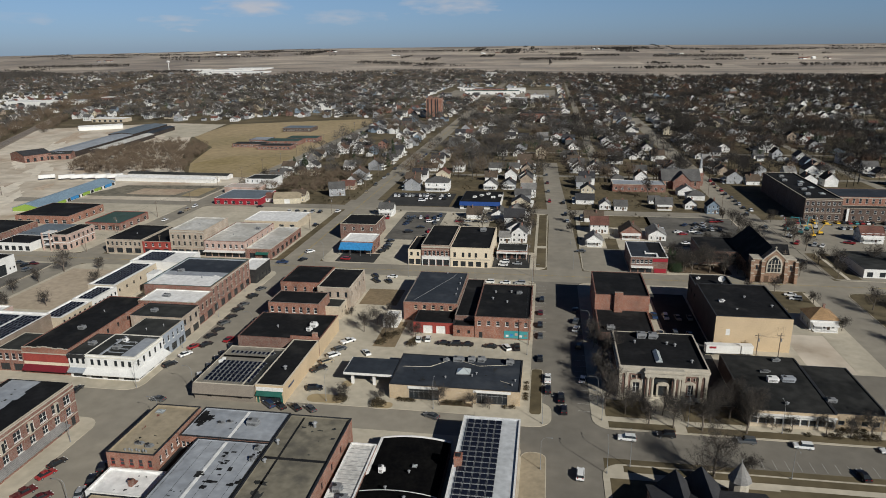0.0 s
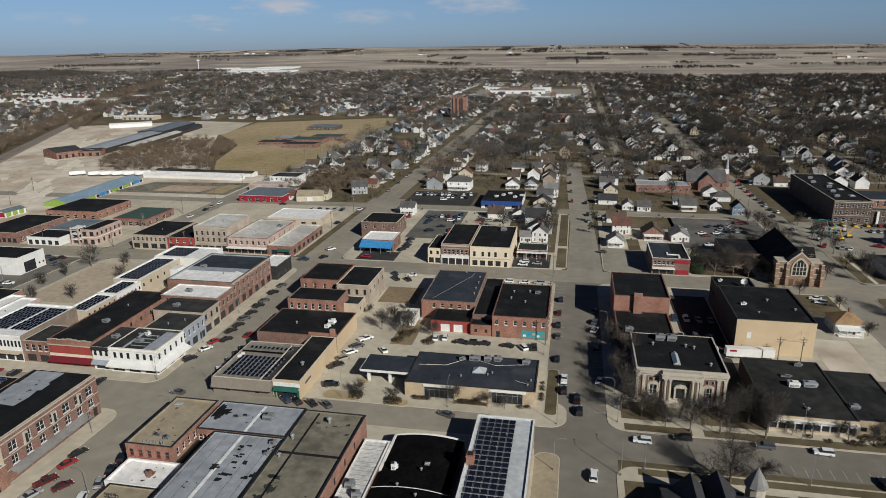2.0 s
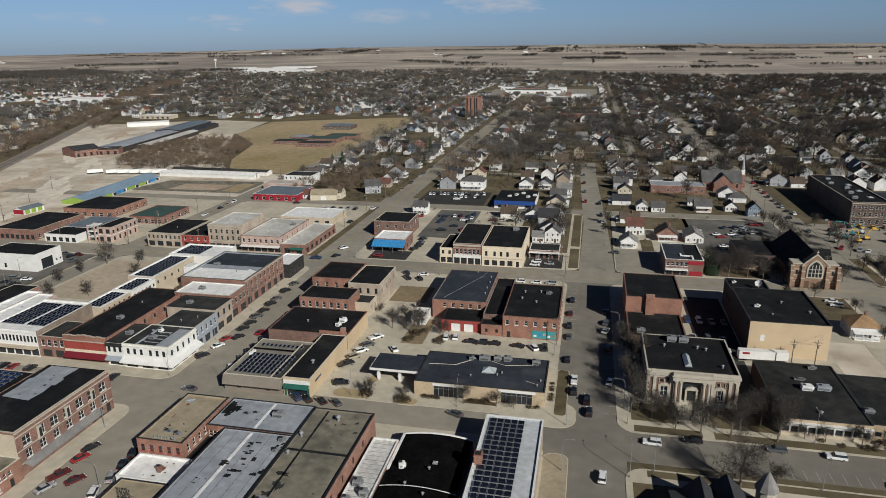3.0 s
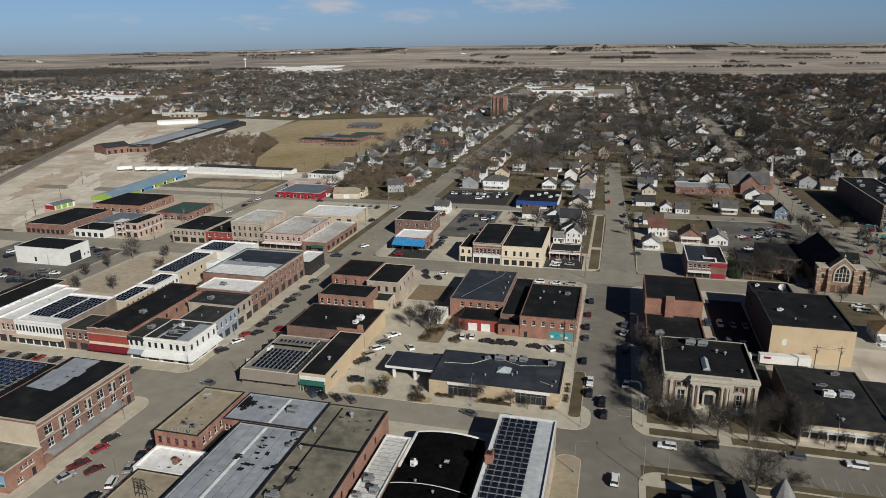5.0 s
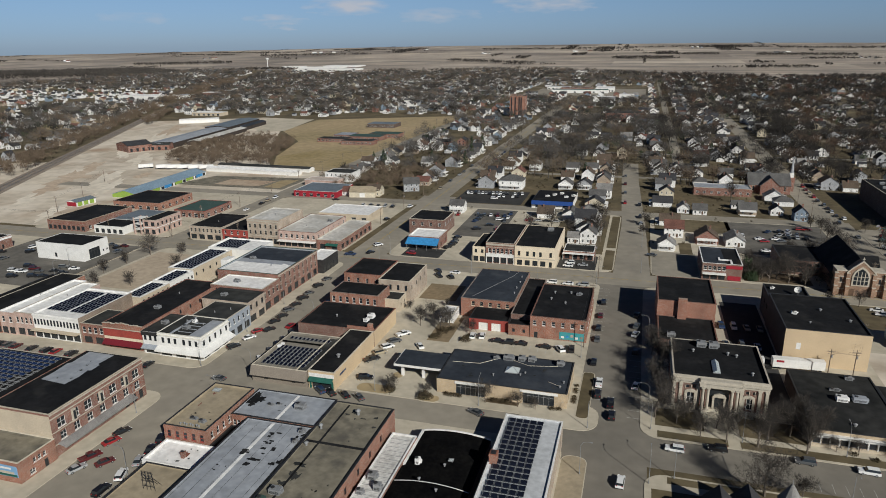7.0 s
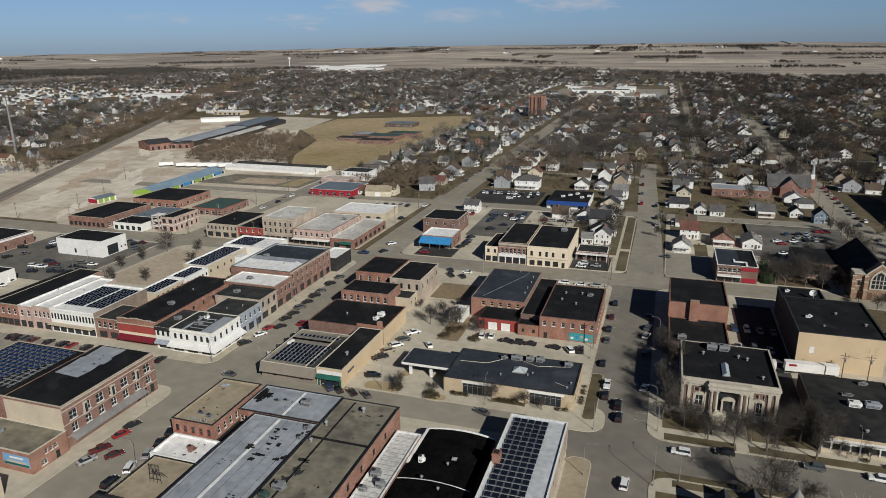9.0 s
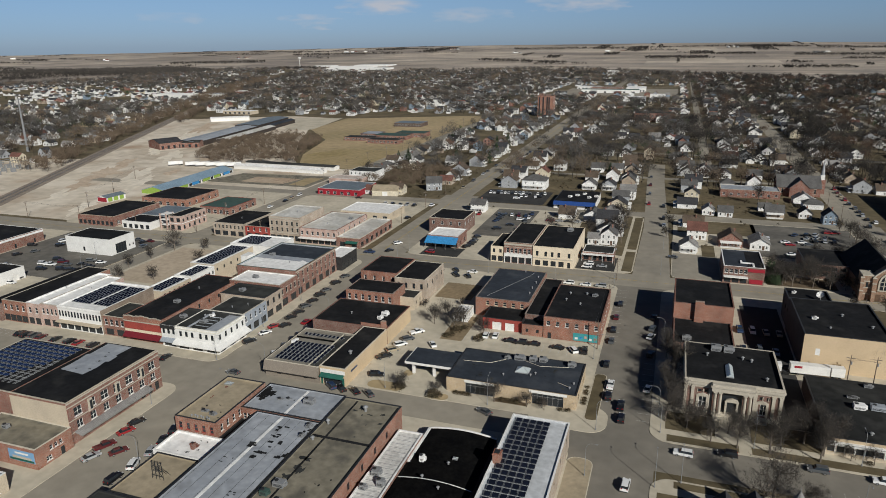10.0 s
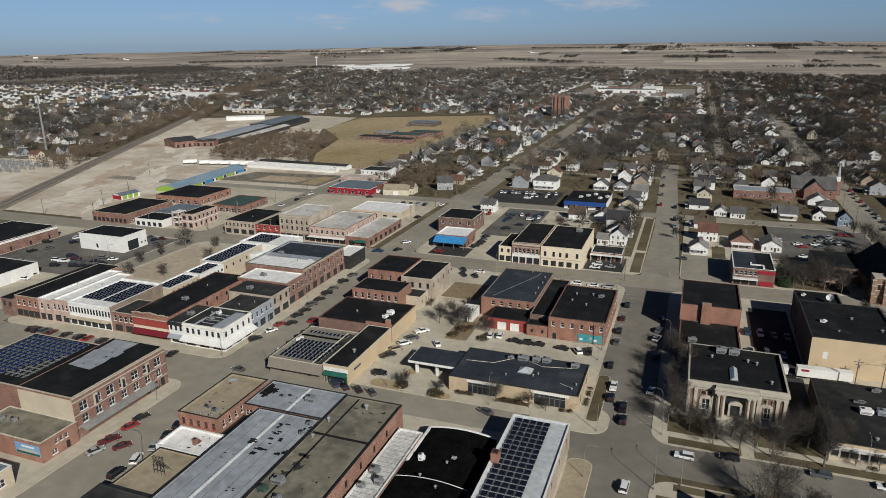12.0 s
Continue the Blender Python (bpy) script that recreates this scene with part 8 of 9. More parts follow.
def water_tower(x, y, h):
    t = thing("water_tower", "pale water tower far off at the town's edge", "water tower", x, y, land_height(x, y))
    part("tank", Shape().tube((0, 0, h - 9), (0, 0, h - 5), 3, 6.5, 14).tube((0, 0, h - 5), (0, 0, h - 1), 6.5, 6.5, 14).tube((0, 0, h - 1), (0, 0, h + 1.5), 6.5, 1.0, 14), "white_paint", t)
    part("stem", Shape().tube((0, 0, -1), (0, 0, h - 9), 1.6, 1.6, 10), "white_paint", t)


water_tower(-1568, 2670, 37)

LAMP = {}


def street_lamp(x, y, rz, h=9.0, arms=1):
    t = thing("street_lamp", "grey metal street lamp with a curved arm", "street lamp", x, y, 0.12, rz, "street lamps")
    if (h, arms) not in LAMP:
        a = Shape()
        for k in range(arms):
            sg = 1 if k == 0 else -1
            pts = [(0, 0, h - 1.2), (sg * 0.5, 0, h - 0.3), (sg * 1.3, 0, h), (sg * 2.4, 0, h)]
            for p, q in zip(pts, pts[1:]):
                a.tube(p, q, 0.04, 0.035, 6)
        hd = Shape()
        for k in range(arms):
            sg = 1 if k == 0 else -1
            hd.box(min(sg * 2.3, sg * 2.8), -0.12, h - 0.06, max(sg * 2.3, sg * 2.8), 0.12, h + 0.05)
        LAMP[(h, arms)] = (Shape().tube((0, 0, 0), (0, 0, h - 1.1), 0.09, 0.05, 8).tube((0, 0, 0), (0, 0, 0.5), 0.18, 0.16, 8).data("pole", ["steel"]), a.data("arm", ["steel"]), hd.data("lamp_head", ["steel"]))
    for nm, me in zip(("pole", "arm", "lamp_head"), LAMP[(h, arms)]):
        part(nm, me, [], t)


for x, y, rz in ((16.8, 143.4, 90), (22.6, 146.9, 90), (0.8, 142.8, 0), (17.3, 167.6, 180), (16.6, 176, 180), (16.6, 226, 180), (1.0, 163.6, 0), (-4.6, 206, 0), (-4.6, 276, 0), (-103.5, 112, 180), (-103.4, 148.5, 180), (-123.0, 138, 0), (-123.0, 168, 0),
                 (-103.4, 167, 180), (-103.4, 210, 180), (-103.4, 248, 180), (-123.4, 196, 0), (-124.0, 224, 0), (-126, 252, 0), (-103.6, 277, 180), (-62, 167.6, 90), (-30, 167.4, 90), (40, 167.2, 90), (64, 167.2, 90), (88, 167.2, 90),
                 (-60, 279, 90), (-30, 279, 90), (-107, 300, 180), (-107, 340, 180), (13.5, 299, 180), (13.5, 340, 180), (60, 147.0, 270), (-1, 118, 0), (-250, 243, 0), (-240, 225, 0)):
    street_lamp(x, y, rz)

POLE = {}


def utility_pole(x, y, rz=0.0, h=10.5):
    t = thing("utility_pole", "weathered wooden utility pole with a crossarm", "utility pole", x, y, 0.05, rz, "utility poles")
    if not POLE:
        POLE["pole"] = Shape().tube((0, 0, 0), (0, 0, h), 0.17, 0.11, 7).data("pole", ["wood_pole"])
        POLE["crossarm"] = Shape().box(-1.2, -0.16, h - 0.9, 1.2, -0.06, h - 0.75).box(-0.9, -0.16, h - 1.7, 0.9, -0.06, h - 1.57).data("crossarm", ["wood_pole"])
        s = Shape()
        for u in (-1.05, -0.5, 0.5, 1.05):
            s.tube((u, -0.11, h - 0.75), (u, -0.11, h - 0.5), 0.05, 0.04, 5)
        POLE["insulator"] = s.data("insulator", ["stone"])
        POLE["transformer"] = Shape().tube((0.35, 0.1, h - 2.9), (0.35, 0.1, h - 2.0), 0.24, 0.24, 8).data("transformer", ["steel"])
    for nm, me in POLE.items():
        if nm != "transformer" or round(y) % 3 == 0:
            part(nm, me, [], t)
    return (x, y, h)


def wires(pts, rz):
    """Slack lines from pole to pole."""
    u = Vector((math.cos(radians(rz)), math.sin(radians(rz)), 0))
    t = thing("power_line", "thin black overhead wires between the poles", "power line", pts[0][0], pts[0][1], pts[0][2])
    o = Vector(pts[0])
    for off in (-1.05, 0.5, 1.05):
        line = []
        for p, q in zip(pts, pts[1:]):
            p, q = Vector(p) + u * off - o, Vector(q) + u * off - o
            for k in range(6):
                w = p.lerp(q, k / 6)
                w.z -= 4 * 0.9 * (k / 6) * (1 - k / 6)
                line.append(w)
        line.append(Vector(pts[-1]) + u * off - o)
        s = Shape()
        ring = ((0.022, 0.0), (-0.011, 0.019), (-0.011, -0.019))
        for p, q in zip(line, line[1:]):
            for k in range(3):
                (a0, b0), (a1, b1) = ring[k], ring[(k + 1) % 3]
                s.face((p + u * a0 + Vector((0, 0, b0)), p + u * a1 + Vector((0, 0, b1)), q + u * a1 + Vector((0, 0, b1)), q + u * a0 + Vector((0, 0, b0))))
        part("wire", s, "dark_metal", t)


for run, rz in (([(-2.0 - 2.4, 214 + 36 * k) for k in range(3)] + [(-7.2, 306 + 38 * k) for k in range(8)], 0), ([(68.8, 209.6), (75.8, 210.4), (84, 234), (84, 262)], 0), ([(-237.5, 330 + 40 * k) for k in range(14)], 0),
                ([(-131.8, 350 + 40 * k) for k in range(14)], 0), ([(106.5, 305 + 38 * k) for k in range(10)], 0), ([(-360 + 42 * k, 298) for k in range(5)], 90), ([(-345, 330), (-365, 372), (-388, 418)], 20)):
    tops = [utility_pole(x, y, rz) for x, y in run]
    wires([(x, y, h - 0.5) for x, y, h in tops], rz)


def substation():
    t = thing("substation", "grey electric substation of steel frames on gravel", "substation", -545, 415)
    for k in range(6):
        for j in range(3):
            x, y = -28 + 11 * k, -14 + 14 * j
            part("gantry", Shape().box(x - 0.2, y - 4, 0, x + 0.2, y - 3.6, 7).box(x - 0.2, y + 3.6, 0, x + 0.2, y + 4, 7).box(x - 0.2, y - 4, 6.6, x + 0.2, y + 4, 7), "steel", t)
            part("transformer", Shape().box(x + 2, y - 1.5, 0, x + 5, y + 1.5, 3.2), "steel", t)


substation()

# ---- trees ----
trng = random.Random(23)


def bare_tree(seed, height, spread, forks=(0, 3, 6)):
    """A leafless tree: trunk and limbs as one mesh, the fine twigs as another."""
    q = random.Random(seed)
    wood, twig = Shape(), Shape()

    def grow(p, d, length, r, level):
        segs = 3 if level < 2 else 2
        for k in range(segs):
            d2 = (d + Vector((q.uniform(-1, 1), q.uniform(-1, 1), q.uniform(-0.3, 0.7))) * (0.1 + 0.06 * level)).normalized()
            e = p + d2 * (length / segs)
            r2 = r * (0.86 if level < 2 else 0.7)
            if level <= 2:
                wood.tube(p, e, r, r2, 6 if level == 0 else (4 if level == 1 else 3), caps=False)
            else:
                side = d2.cross(Vector((q.uniform(-1, 1), q.uniform(-1, 1), q.uniform(-1, 1)))).normalized() * max(r, 0.034)
                twig.face((p - side, p + side, e))
            n = {0: forks[k], 1: 3, 2: 3, 3: 2}.get(level, 0)
            for _ in range(n):
                t = q.uniform(0.3, 1.0)
                b = p.lerp(e, t)
                ax = d2.orthogonal().normalized()
                ax.rotate(Matrix.Rotation(q.uniform(0, 6.283), 3, d2))
                nd = (d2 * q.uniform(0.55, 0.9) + ax * q.uniform(0.6, 1.1) * spread * 1.15 + Vector((0, 0, 0.2))).normalized()
                grow(b, nd, length * q.uniform(0.5, 0.72), r2 * q.uniform(0.42, 0.6), level + 1)
            p, d, r = e, d2, r2

    grow(Vector((0, 0, -0.1)), Vector((0, 0, 1)), height * 0.52, height * 0.022, 0)
    return wood.data("trunk", ["bark"]), twig.data("crown", ["twig"])


TREES = [bare_tree(s, h, sp) for s, h, sp in ((3, 13, 0.9), (11, 11, 1.05), (17, 15, 0.8), (29, 9, 1.1), (31, 12, 0.95), (43, 17, 1.25))] + [bare_tree(47, 16, 1.35, (3, 4, 5))]


def tree(x, y, kind, scale=1.0, z=0.05):
    t = thing("tree", "bare grey-brown deciduous tree without leaves", "tree", x, y, z, group="bare trees")
    t.matrix_basis = pose(x, y, z, 0, 0, trng.uniform(0, 360)) @ Matrix.Diagonal((scale, scale, scale * trng.uniform(0.9, 1.1), 1))
    part("trunk", TREES[kind][0], [], t)
    part("crown", TREES[kind][1], [], t)


def conifer_data(seed, h, r):
    q = random.Random(seed)
    s = Shape()
    for k in range(620):
        u = q.random() ** 0.7
        z = h * (0.08 + 0.92 * (1 - u))
        rr = r * u * q.uniform(0.55, 1.05)
        a = q.uniform(0, 6.283)
        c = Vector((rr * math.cos(a), rr * math.sin(a), z))
        d = Vector((math.cos(a), math.sin(a), -0.35)) * q.uniform(0.5, 0.9)
        w = Vector((-math.sin(a), math.cos(a), q.uniform(-0.4, 0.4))) * q.uniform(0.2, 0.4)
        s.face((c - w, c + w, c + d))
    return Shape().tube((0, 0, -0.1), (0, 0, h * 0.9), h * 0.022, 0.03, 6).data("trunk", ["bark"]), s.data("crown", ["needles"])


CONIFERS = [conifer_data(5, 10, 2.6), conifer_data(9, 8, 2.2)]


def conifer(x, y, kind=0, scale=1.0):
    t = thing("conifer", "dark green spruce tree with drooping branches", "tree", x, y, 0.05, trng.uniform(0, 360), "evergreens")
    t.matrix_basis = pose(x, y, 0.05, 0, 0, trng.uniform(0, 360)) @ Matrix.Diagonal((scale, scale, scale, 1))
    part("trunk", CONIFERS[kind][0], [], t)
    part("crown", CONIFERS[kind][1], [], t)


def shrub_data(seed):
    q = random.Random(seed)
    s = Shape()
    for k in range(340):
        a, b = q.uniform(0, 6.283), q.uniform(0.05, 1.45)
        r = q.uniform(0.5, 1.0)
        c = Vector((r * math.cos(a) * math.cos(b), r * math.sin(a) * math.cos(b), 0.1 + 0.9 * r * math.sin(b)))
        u = Vector((q.uniform(-1, 1), q.uniform(-1, 1), q.uniform(-1, 1))).normalized() * 0.19
        w = Vector((q.uniform(-1, 1), q.uniform(-1, 1), q.uniform(-1, 1))).normalized() * 0.19
        s.face((c, c + u, c + w))
    stems = Shape()
    for k in range(5):
        a = k * 1.26
        stems.tube((0, 0, 0), (0.45 * math.cos(a), 0.45 * math.sin(a), 0.75), 0.03, 0.015, 4)
    return s.data("foliage", ["shrub"]), stems.data("stems", ["bark"])


SHRUBS = [shrub_data(k) for k in range(3)]


def shrub(x, y, s=1.0, z=0.14):
    t = thing("shrub", "rounded brown winter shrub in a planting bed", "shrub", x, y, z, group="shrubs")
    t.matrix_basis = pose(x, y, z, 0, 0, trng.uniform(0, 360)) @ Matrix.Diagonal((s, s, s * 0.9, 1))
    k = trng.randrange(3)
    part("foliage", SHRUBS[k][0], [], t)
    part("stems", SHRUBS[k][1], [], t)


# street trees before the stone hall and round the corner
for x, y, k, s in ((42, 145.5, 6, 1.0), (50.3, 147.5, 3, 0.85), (36.0, 166.2, 1, 1.0), (29.8, 167.2, 3, 0.95), (34.2, 172.5, 4, 0.7), (43.5, 166.0, 0, 0.95), (26.2, 175.5, 3, 0.9), (48.5, 176.0, 1, 0.8), (54.8, 166.0, 2, 0.75), (52.2, 173.5, 5, 0.75), (46.5, 170.5, 5, 0.7), (62, 168.8, 3, 0.55), (67, 168.8, 1, 0.5), (58, 173, 4, 0.7),
                   (112, 300, 1, 0.8), (105, 341, 4, 0.9), (98, 343, 0, 0.8), (90, 341, 1, 0.9), (83, 343, 3, 1.0), (106, 362, 2, 0.8), (126, 352, 1, 1.0), (127, 368, 4, 1.0), (105, 388, 1, 1.0), (102, 398, 3, 0.9), (126, 318, 3, 1.0), (114.5 - 8, 316, 0, 0.8), (62.5, 294.0 + 6, 1, 1.0), (68.5, 309, 3, 1.1), (75.5, 311, 0, 0.9), (62.5, 313, 4, 0.9), (20.2, 181, 1, 1.0), (19.2, 190, 3, 1.1), (19.5, 199, 4, 1.1), (21, 207, 1, 0.8), (54.5, 182, 4, 0.75), (75.5, 168.5, 3, 0.7), (81, 167.5, 1, 0.55), (86.5, 168.5, 3, 0.8), (94, 168.8, 0, 0.8), (100, 168.8, 4, 0.7),
                   (-58, 169.2, 3, 0.75), (-46.2, 170, 3, 0.5), (-28.5, 169.6, 4, 0.62), (-19, 169.6, 1, 0.55), (-14, 169.4, 3, 0.5), (-64, 217.5, 1, 0.75), (-55.5, 214.5, 4, 0.8), (-53.5, 220, 0, 0.7), (-44.4, 214.2, 3, 0.7), (-60.5, 224, 4, 0.65),
                   (-222.6, 266.3, 0, 1.0), (-224.5, 252, 3, 0.8), (-225.5, 238, 1, 0.7), (-209, 272, 3, 0.8), (-196, 251.8, 1, 0.7), (-216, 222, 3, 0.8), (-200, 226, 1, 0.7), (-78.5, 163.9 + 3, 3, 0.6), (-86, 163.0 + 3.2, 1, 0.5),
                   (82, 304, 0, 0.95), (77, 306, 1, 0.95), (70, 305, 4, 1.0), (64, 303, 1, 0.9), (59, 308, 3, 0.9), (86, 300, 3, 0.7), (88, 287.8 + 9, 4, 0.7), (95, 287 - 9, 1, 0.7), (59.5, 318, 0, 0.8),
                   (-8.5, 352, 0, 0.9), (-9.2, 362, 4, 1.0), (-8.8, 376, 2, 0.85), (-16, 360, 1, 0.9), (-25, 352, 4, 0.8), (-12, 392, 0, 0.9), (-20, 384, 3, 0.95), (14.5, 362, 3, 0.8), (15, 384, 1, 0.8), (106, 352, 0, 0.9), (104, 372, 4, 0.9), (100, 350, 1, 0.9),
                   (24, 172, 1, 0.8), (56, 169, 1, 1.0), (60, 176, 2, 0.7), (18.5, 174, 4, 1.0), (17.8, 214, 3, 0.9), (17.6, 222, 1, 0.8), (60, 300, 2, 0.8), (66, 299, 0, 0.9), (74, 300, 2, 0.75), (80, 298, 1, 0.8), (128, 255, 1, 0.9), (140, 262, 4, 0.9), (135, 240, 2, 0.8), (150, 268, 3, 1.0), (132, 312, 1, 1.0), (160, 310, 4, 1.0), (180, 306, 1, 0.9), (128, 396, 3, 1.0), (126, 226, 4, 0.9), (112.5 - 6, 240, 3, 0.8), (-73, 232, 3, 0.5), (-60, 238, 3, 0.45), (84, 285 - 7, 1, 0.5), (55, 300, 0, 0.7), (112 - 6, 266, 3, 0.7), (126, 262, 0, 0.8), (128, 300, 1, 0.9), (128, 340, 2, 0.8), (150, 320, 0, 0.9)):
    tree(x, y, k, s)
for x, y, s in ((-40.6, 170.9, 0.8), (-39.2, 170.8, 0.75), (-37.8, 170.9, 0.8), (-36.6, 170.8, 0.7), (-26.6, 170.9, 0.85), (-25.2, 170.9, 0.85), (-23.8, 170.9, 0.85), (-22.4, 170.9, 0.8), (-9.5, 170.7, 0.7), (-7.5, 170.9, 0.7),
                (-3.9, 176, 0.6), (-3.9, 177.5, 0.6), (-3.9, 179, 0.6), (-3.9, 182, 0.6), (-3.9, 183.5, 0.6), (-3.9, 186, 0.6), (-52, 216.4, 1.2), (-55, 210, 1.1), (76, 166.9, 1.0), (78, 167.0, 0.9), (82, 166.9, 0.8), (84.5, 167.0, 1.0), (87, 167.2, 1.2),
                (80, 169.6, 1.1), (82.4, 169.8, 1.1), (84.8, 169.7, 1.2), (70.5, 167.0, 0.7), (-192, 221, 1.1), (-188, 219.5, 1.0), (-210, 212, 1.4), (40, 178.9, 0.9), (30, 179, 0.8), (26, 179, 0.8), (45, 178.8, 0.9), (66, 168.4, 0.7)):
    shrub(x, y, s * 1.45)
for x, y, s in ((-57.6, 168.6, 2.4), (-46.6, 167.4, 2.4), (-45.0, 167.8, 1.6), (-54, 213.5, 2.4), (-56, 208.5, 1.8), (-44.6, 208.4, 2.2), (-44, 211.5, 1.7)):
    shrub(x, y, s)
for x, y, k, s in ((58.2, 301, 0, 1.0), (57.5, 308, 0, 0.9), (61.5, 305, 1, 1.0), (92, 300 - 1.2, 1, 0.7), (-216, 548, 0, 1.0), (-210, 556, 0, 1.1), (-205, 548, 1, 1.0), (-166, 560, 0, 1.2), (-140, 600, 0, 1.3), (-136, 560, 0, 1.2), (60, 300, 1, 0.9), (-30, 520, 0, 1.2), (70, 640, 0, 1.4), (-150, 640, 0, 1.3), (-143, 655, 0, 1.4)):
    conifer(x, y, k, s)

# park and garden trees near by, one by one
count = 0
while count < 20:
    x, y = trng.uniform(-232, 210), trng.uniform(345, 640)
    if residential(x, y) and not busy(x, y, 2.5) and streets_clear(x, y, 1.5):
        tree(x, y, trng.randrange(5), trng.uniform(0.7, 1.1), 0.0)
        OCCUPIED.append((x - 1, x + 1, y - 1, y + 1))
        count += 1


def scatter(name, label, spots_, per, size, twig_len, category="trees", mat="twig", trunk=True, wide=(0.30, 0.42)):
    """Many trees as one joined mesh: slim trunks and crowns of loose thin triangles."""
    if not spots_:
        return
    g = np.random.default_rng(len(spots_) + per)
    P = np.array(spots_, dtype=float)
    n = len(P)
    H = P[:, 3]
    k = n * per
    idx = np.repeat(np.arange(n), per)
    u = g.normal(size=(k, 3))
    u /= np.linalg.norm(u, axis=1)[:, None]
    rad = g.random(k) ** 0.45
    rx = H[idx] * g.uniform(wide[0], wide[1], n)[idx]
    # each crown is a bunch of smaller heads, so its outline is uneven
    lobe = g.normal(size=(n, 6, 3))
    lobe *= (g.uniform(0.35, 0.62, (n, 6)) / np.linalg.norm(lobe, axis=2))[:, :, None]
    at = lobe[idx, g.integers(0, 6, k)]
    c = np.empty((k, 3))
    c[:, 0] = P[idx, 0] + (at[:, 0] + 0.55 * u[:, 0] * rad) * rx
    c[:, 1] = P[idx, 1] + (at[:, 1] + 0.55 * u[:, 1] * rad) * rx
    c[:, 2] = P[idx, 2] + H[idx] * (0.58 + 0.34 * (at[:, 2] + 0.5 * u[:, 2] * rad))
    out = u * np.array((1, 1, 0.6)) + np.array((0, 0, 0.75)) + g.normal(size=(k, 3)) * 0.35
    out /= np.linalg.norm(out, axis=1)[:, None]
    side = np.cross(out, g.normal(size=(k, 3)))
    side /= np.linalg.norm(side, axis=1)[:, None]
    ln = (twig_len * g.uniform(0.6, 1.3, k))[:, None]
    wd = (size * g.uniform(0.6, 1.3, k))[:, None]
    tri = np.stack((c - side * wd, c + side * wd, c + out * ln), 1).reshape(-1, 3)
    if trunk:
        w = H[:, None] * 0.018
        base = P[:, :3]
        top = base + np.array((0, 0, 1.0)) * H[:, None] * 0.7
        ex, ey = np.array((1.0, 0, 0)), np.array((0, 1.0, 0))
        t1 = np.stack((base - ex * w, base + ex * w, top), 1).reshape(-1, 3)
        t2 = np.stack((base - ey * w, base + ey * w, top), 1).reshape(-1, 3)
        tri = np.concatenate((tri, t1, t2))
    m_ = len(tri) // 3
    me = bpy.data.meshes.new(name)
    me.vertices.add(len(tri))
    me.vertices.foreach_set("co", tri.ravel())
    me.loops.add(len(tri))
    me.loops.foreach_set("vertex_index", np.arange(len(tri), dtype=np.int32))
    me.polygons.add(m_)
    me.polygons.foreach_set("loop_start", np.arange(0, len(tri), 3, dtype=np.int32))
    me.update(calc_edges=True)
    me.materials.append(MAT[mat])
    tagged(new(name, me), label, category, kind="stuff")


def wood_spots(n, x0, x1, y0, y1, test, h0=8, h1=15):
    got = []
    tries = 0
    while len(got) < n and tries < n * 30:
        tries += 1
        x, y = trng.uniform(x0, x1), trng.uniform(y0, y1)
        if test(x, y):
            got.append((x, y, land_height(x, y), trng.uniform(h0, h1)))
    return got


HOUSE_CELLS = set()
for x, y, rz in spots:
    HOUSE_CELLS.add((round(x / 10), round(y / 10)))


def open_for_tree(x, y):
    a_ = math.degrees(math.atan2(x, y))
    if (-240 < x < 40 and 1225 < y < 1650) or (-31 < a_ < -22 and y > 2260) or (-1080 < x < -850 and 960 < y < 1300):
        return False
    if noise.noise((x / 75, y / 75, 3.0)) < trng.uniform(-0.32, 0.14) - (0.10 if x > 120 else 0.0):
        return False
    return residential(x, y) and streets_clear(x, y, 0.5 if y < 520 else (-1.5 if y < 680 else (-4.0 if y < 950 else -12.0))) and (round(x / 10), round(y / 10)) not in HOUSE_CELLS


def mixed_trees(name, label, spots_, per, size, twig_len, wide, low="twig_dark", mid="twig", high="twig_rust"):
    """One wood of three sorts of bark and twig, which keep together in groups."""
    sorts = {low: [], mid: [], high: []}
    for q in spots_:
        v = noise.noise((q[0] / 60, q[1] / 60, 8.0)) + trng.uniform(-0.35, 0.35)
        sorts[low if v < -0.06 else (mid if v < 0.3 else high)].append(q)
    for sort, got in sorts.items():
        scatter(name, label, got, per, size, twig_len, mat=sort, wide=wide)


def split_trees(name, label, spots_, per, size, twig_len):
    """Western trees are thinner, their colour paled for haze; eastern colour darkened for cloud shade."""
    west, east = [], []
    for q in spots_:
        (west if q[0] < 40 + trng.uniform(-40, 40) else east).append(q)
    mixed_trees(name, label, west, per, size, twig_len, (0.40, 0.58), "twig", "twig_pale", "twig_brown")
    mixed_trees(name, label, east, per, size, twig_len, (0.38, 0.55), "twig_dark", "twig", "twig_rust")


split_trees("garden_trees", "bare trees of the nearer gardens", wood_spots(900, -232, 330, 500, 900, lambda x, y: open_for_tree(x, y) and not busy(x, y, 1) and (x > -130 or trng.random() < 0.35), 11, 19), 270, 0.11, 2.6)
split_trees("town_trees", "bare trees over the houses of the town", wood_spots(3350, -1000, 700, 480, 1400, lambda x, y: open_for_tree(x, y) and (y > 850 or x > 300 or x < -240), 11, 18), 125, 0.19, 2.9)
split_trees("far_town_trees", "bare trees over the far houses", wood_spots(8600, -2000, 1100, 1350, 3000, lambda x, y: open_for_tree(x, y), 11, 18), 40, 0.42, 3.8)


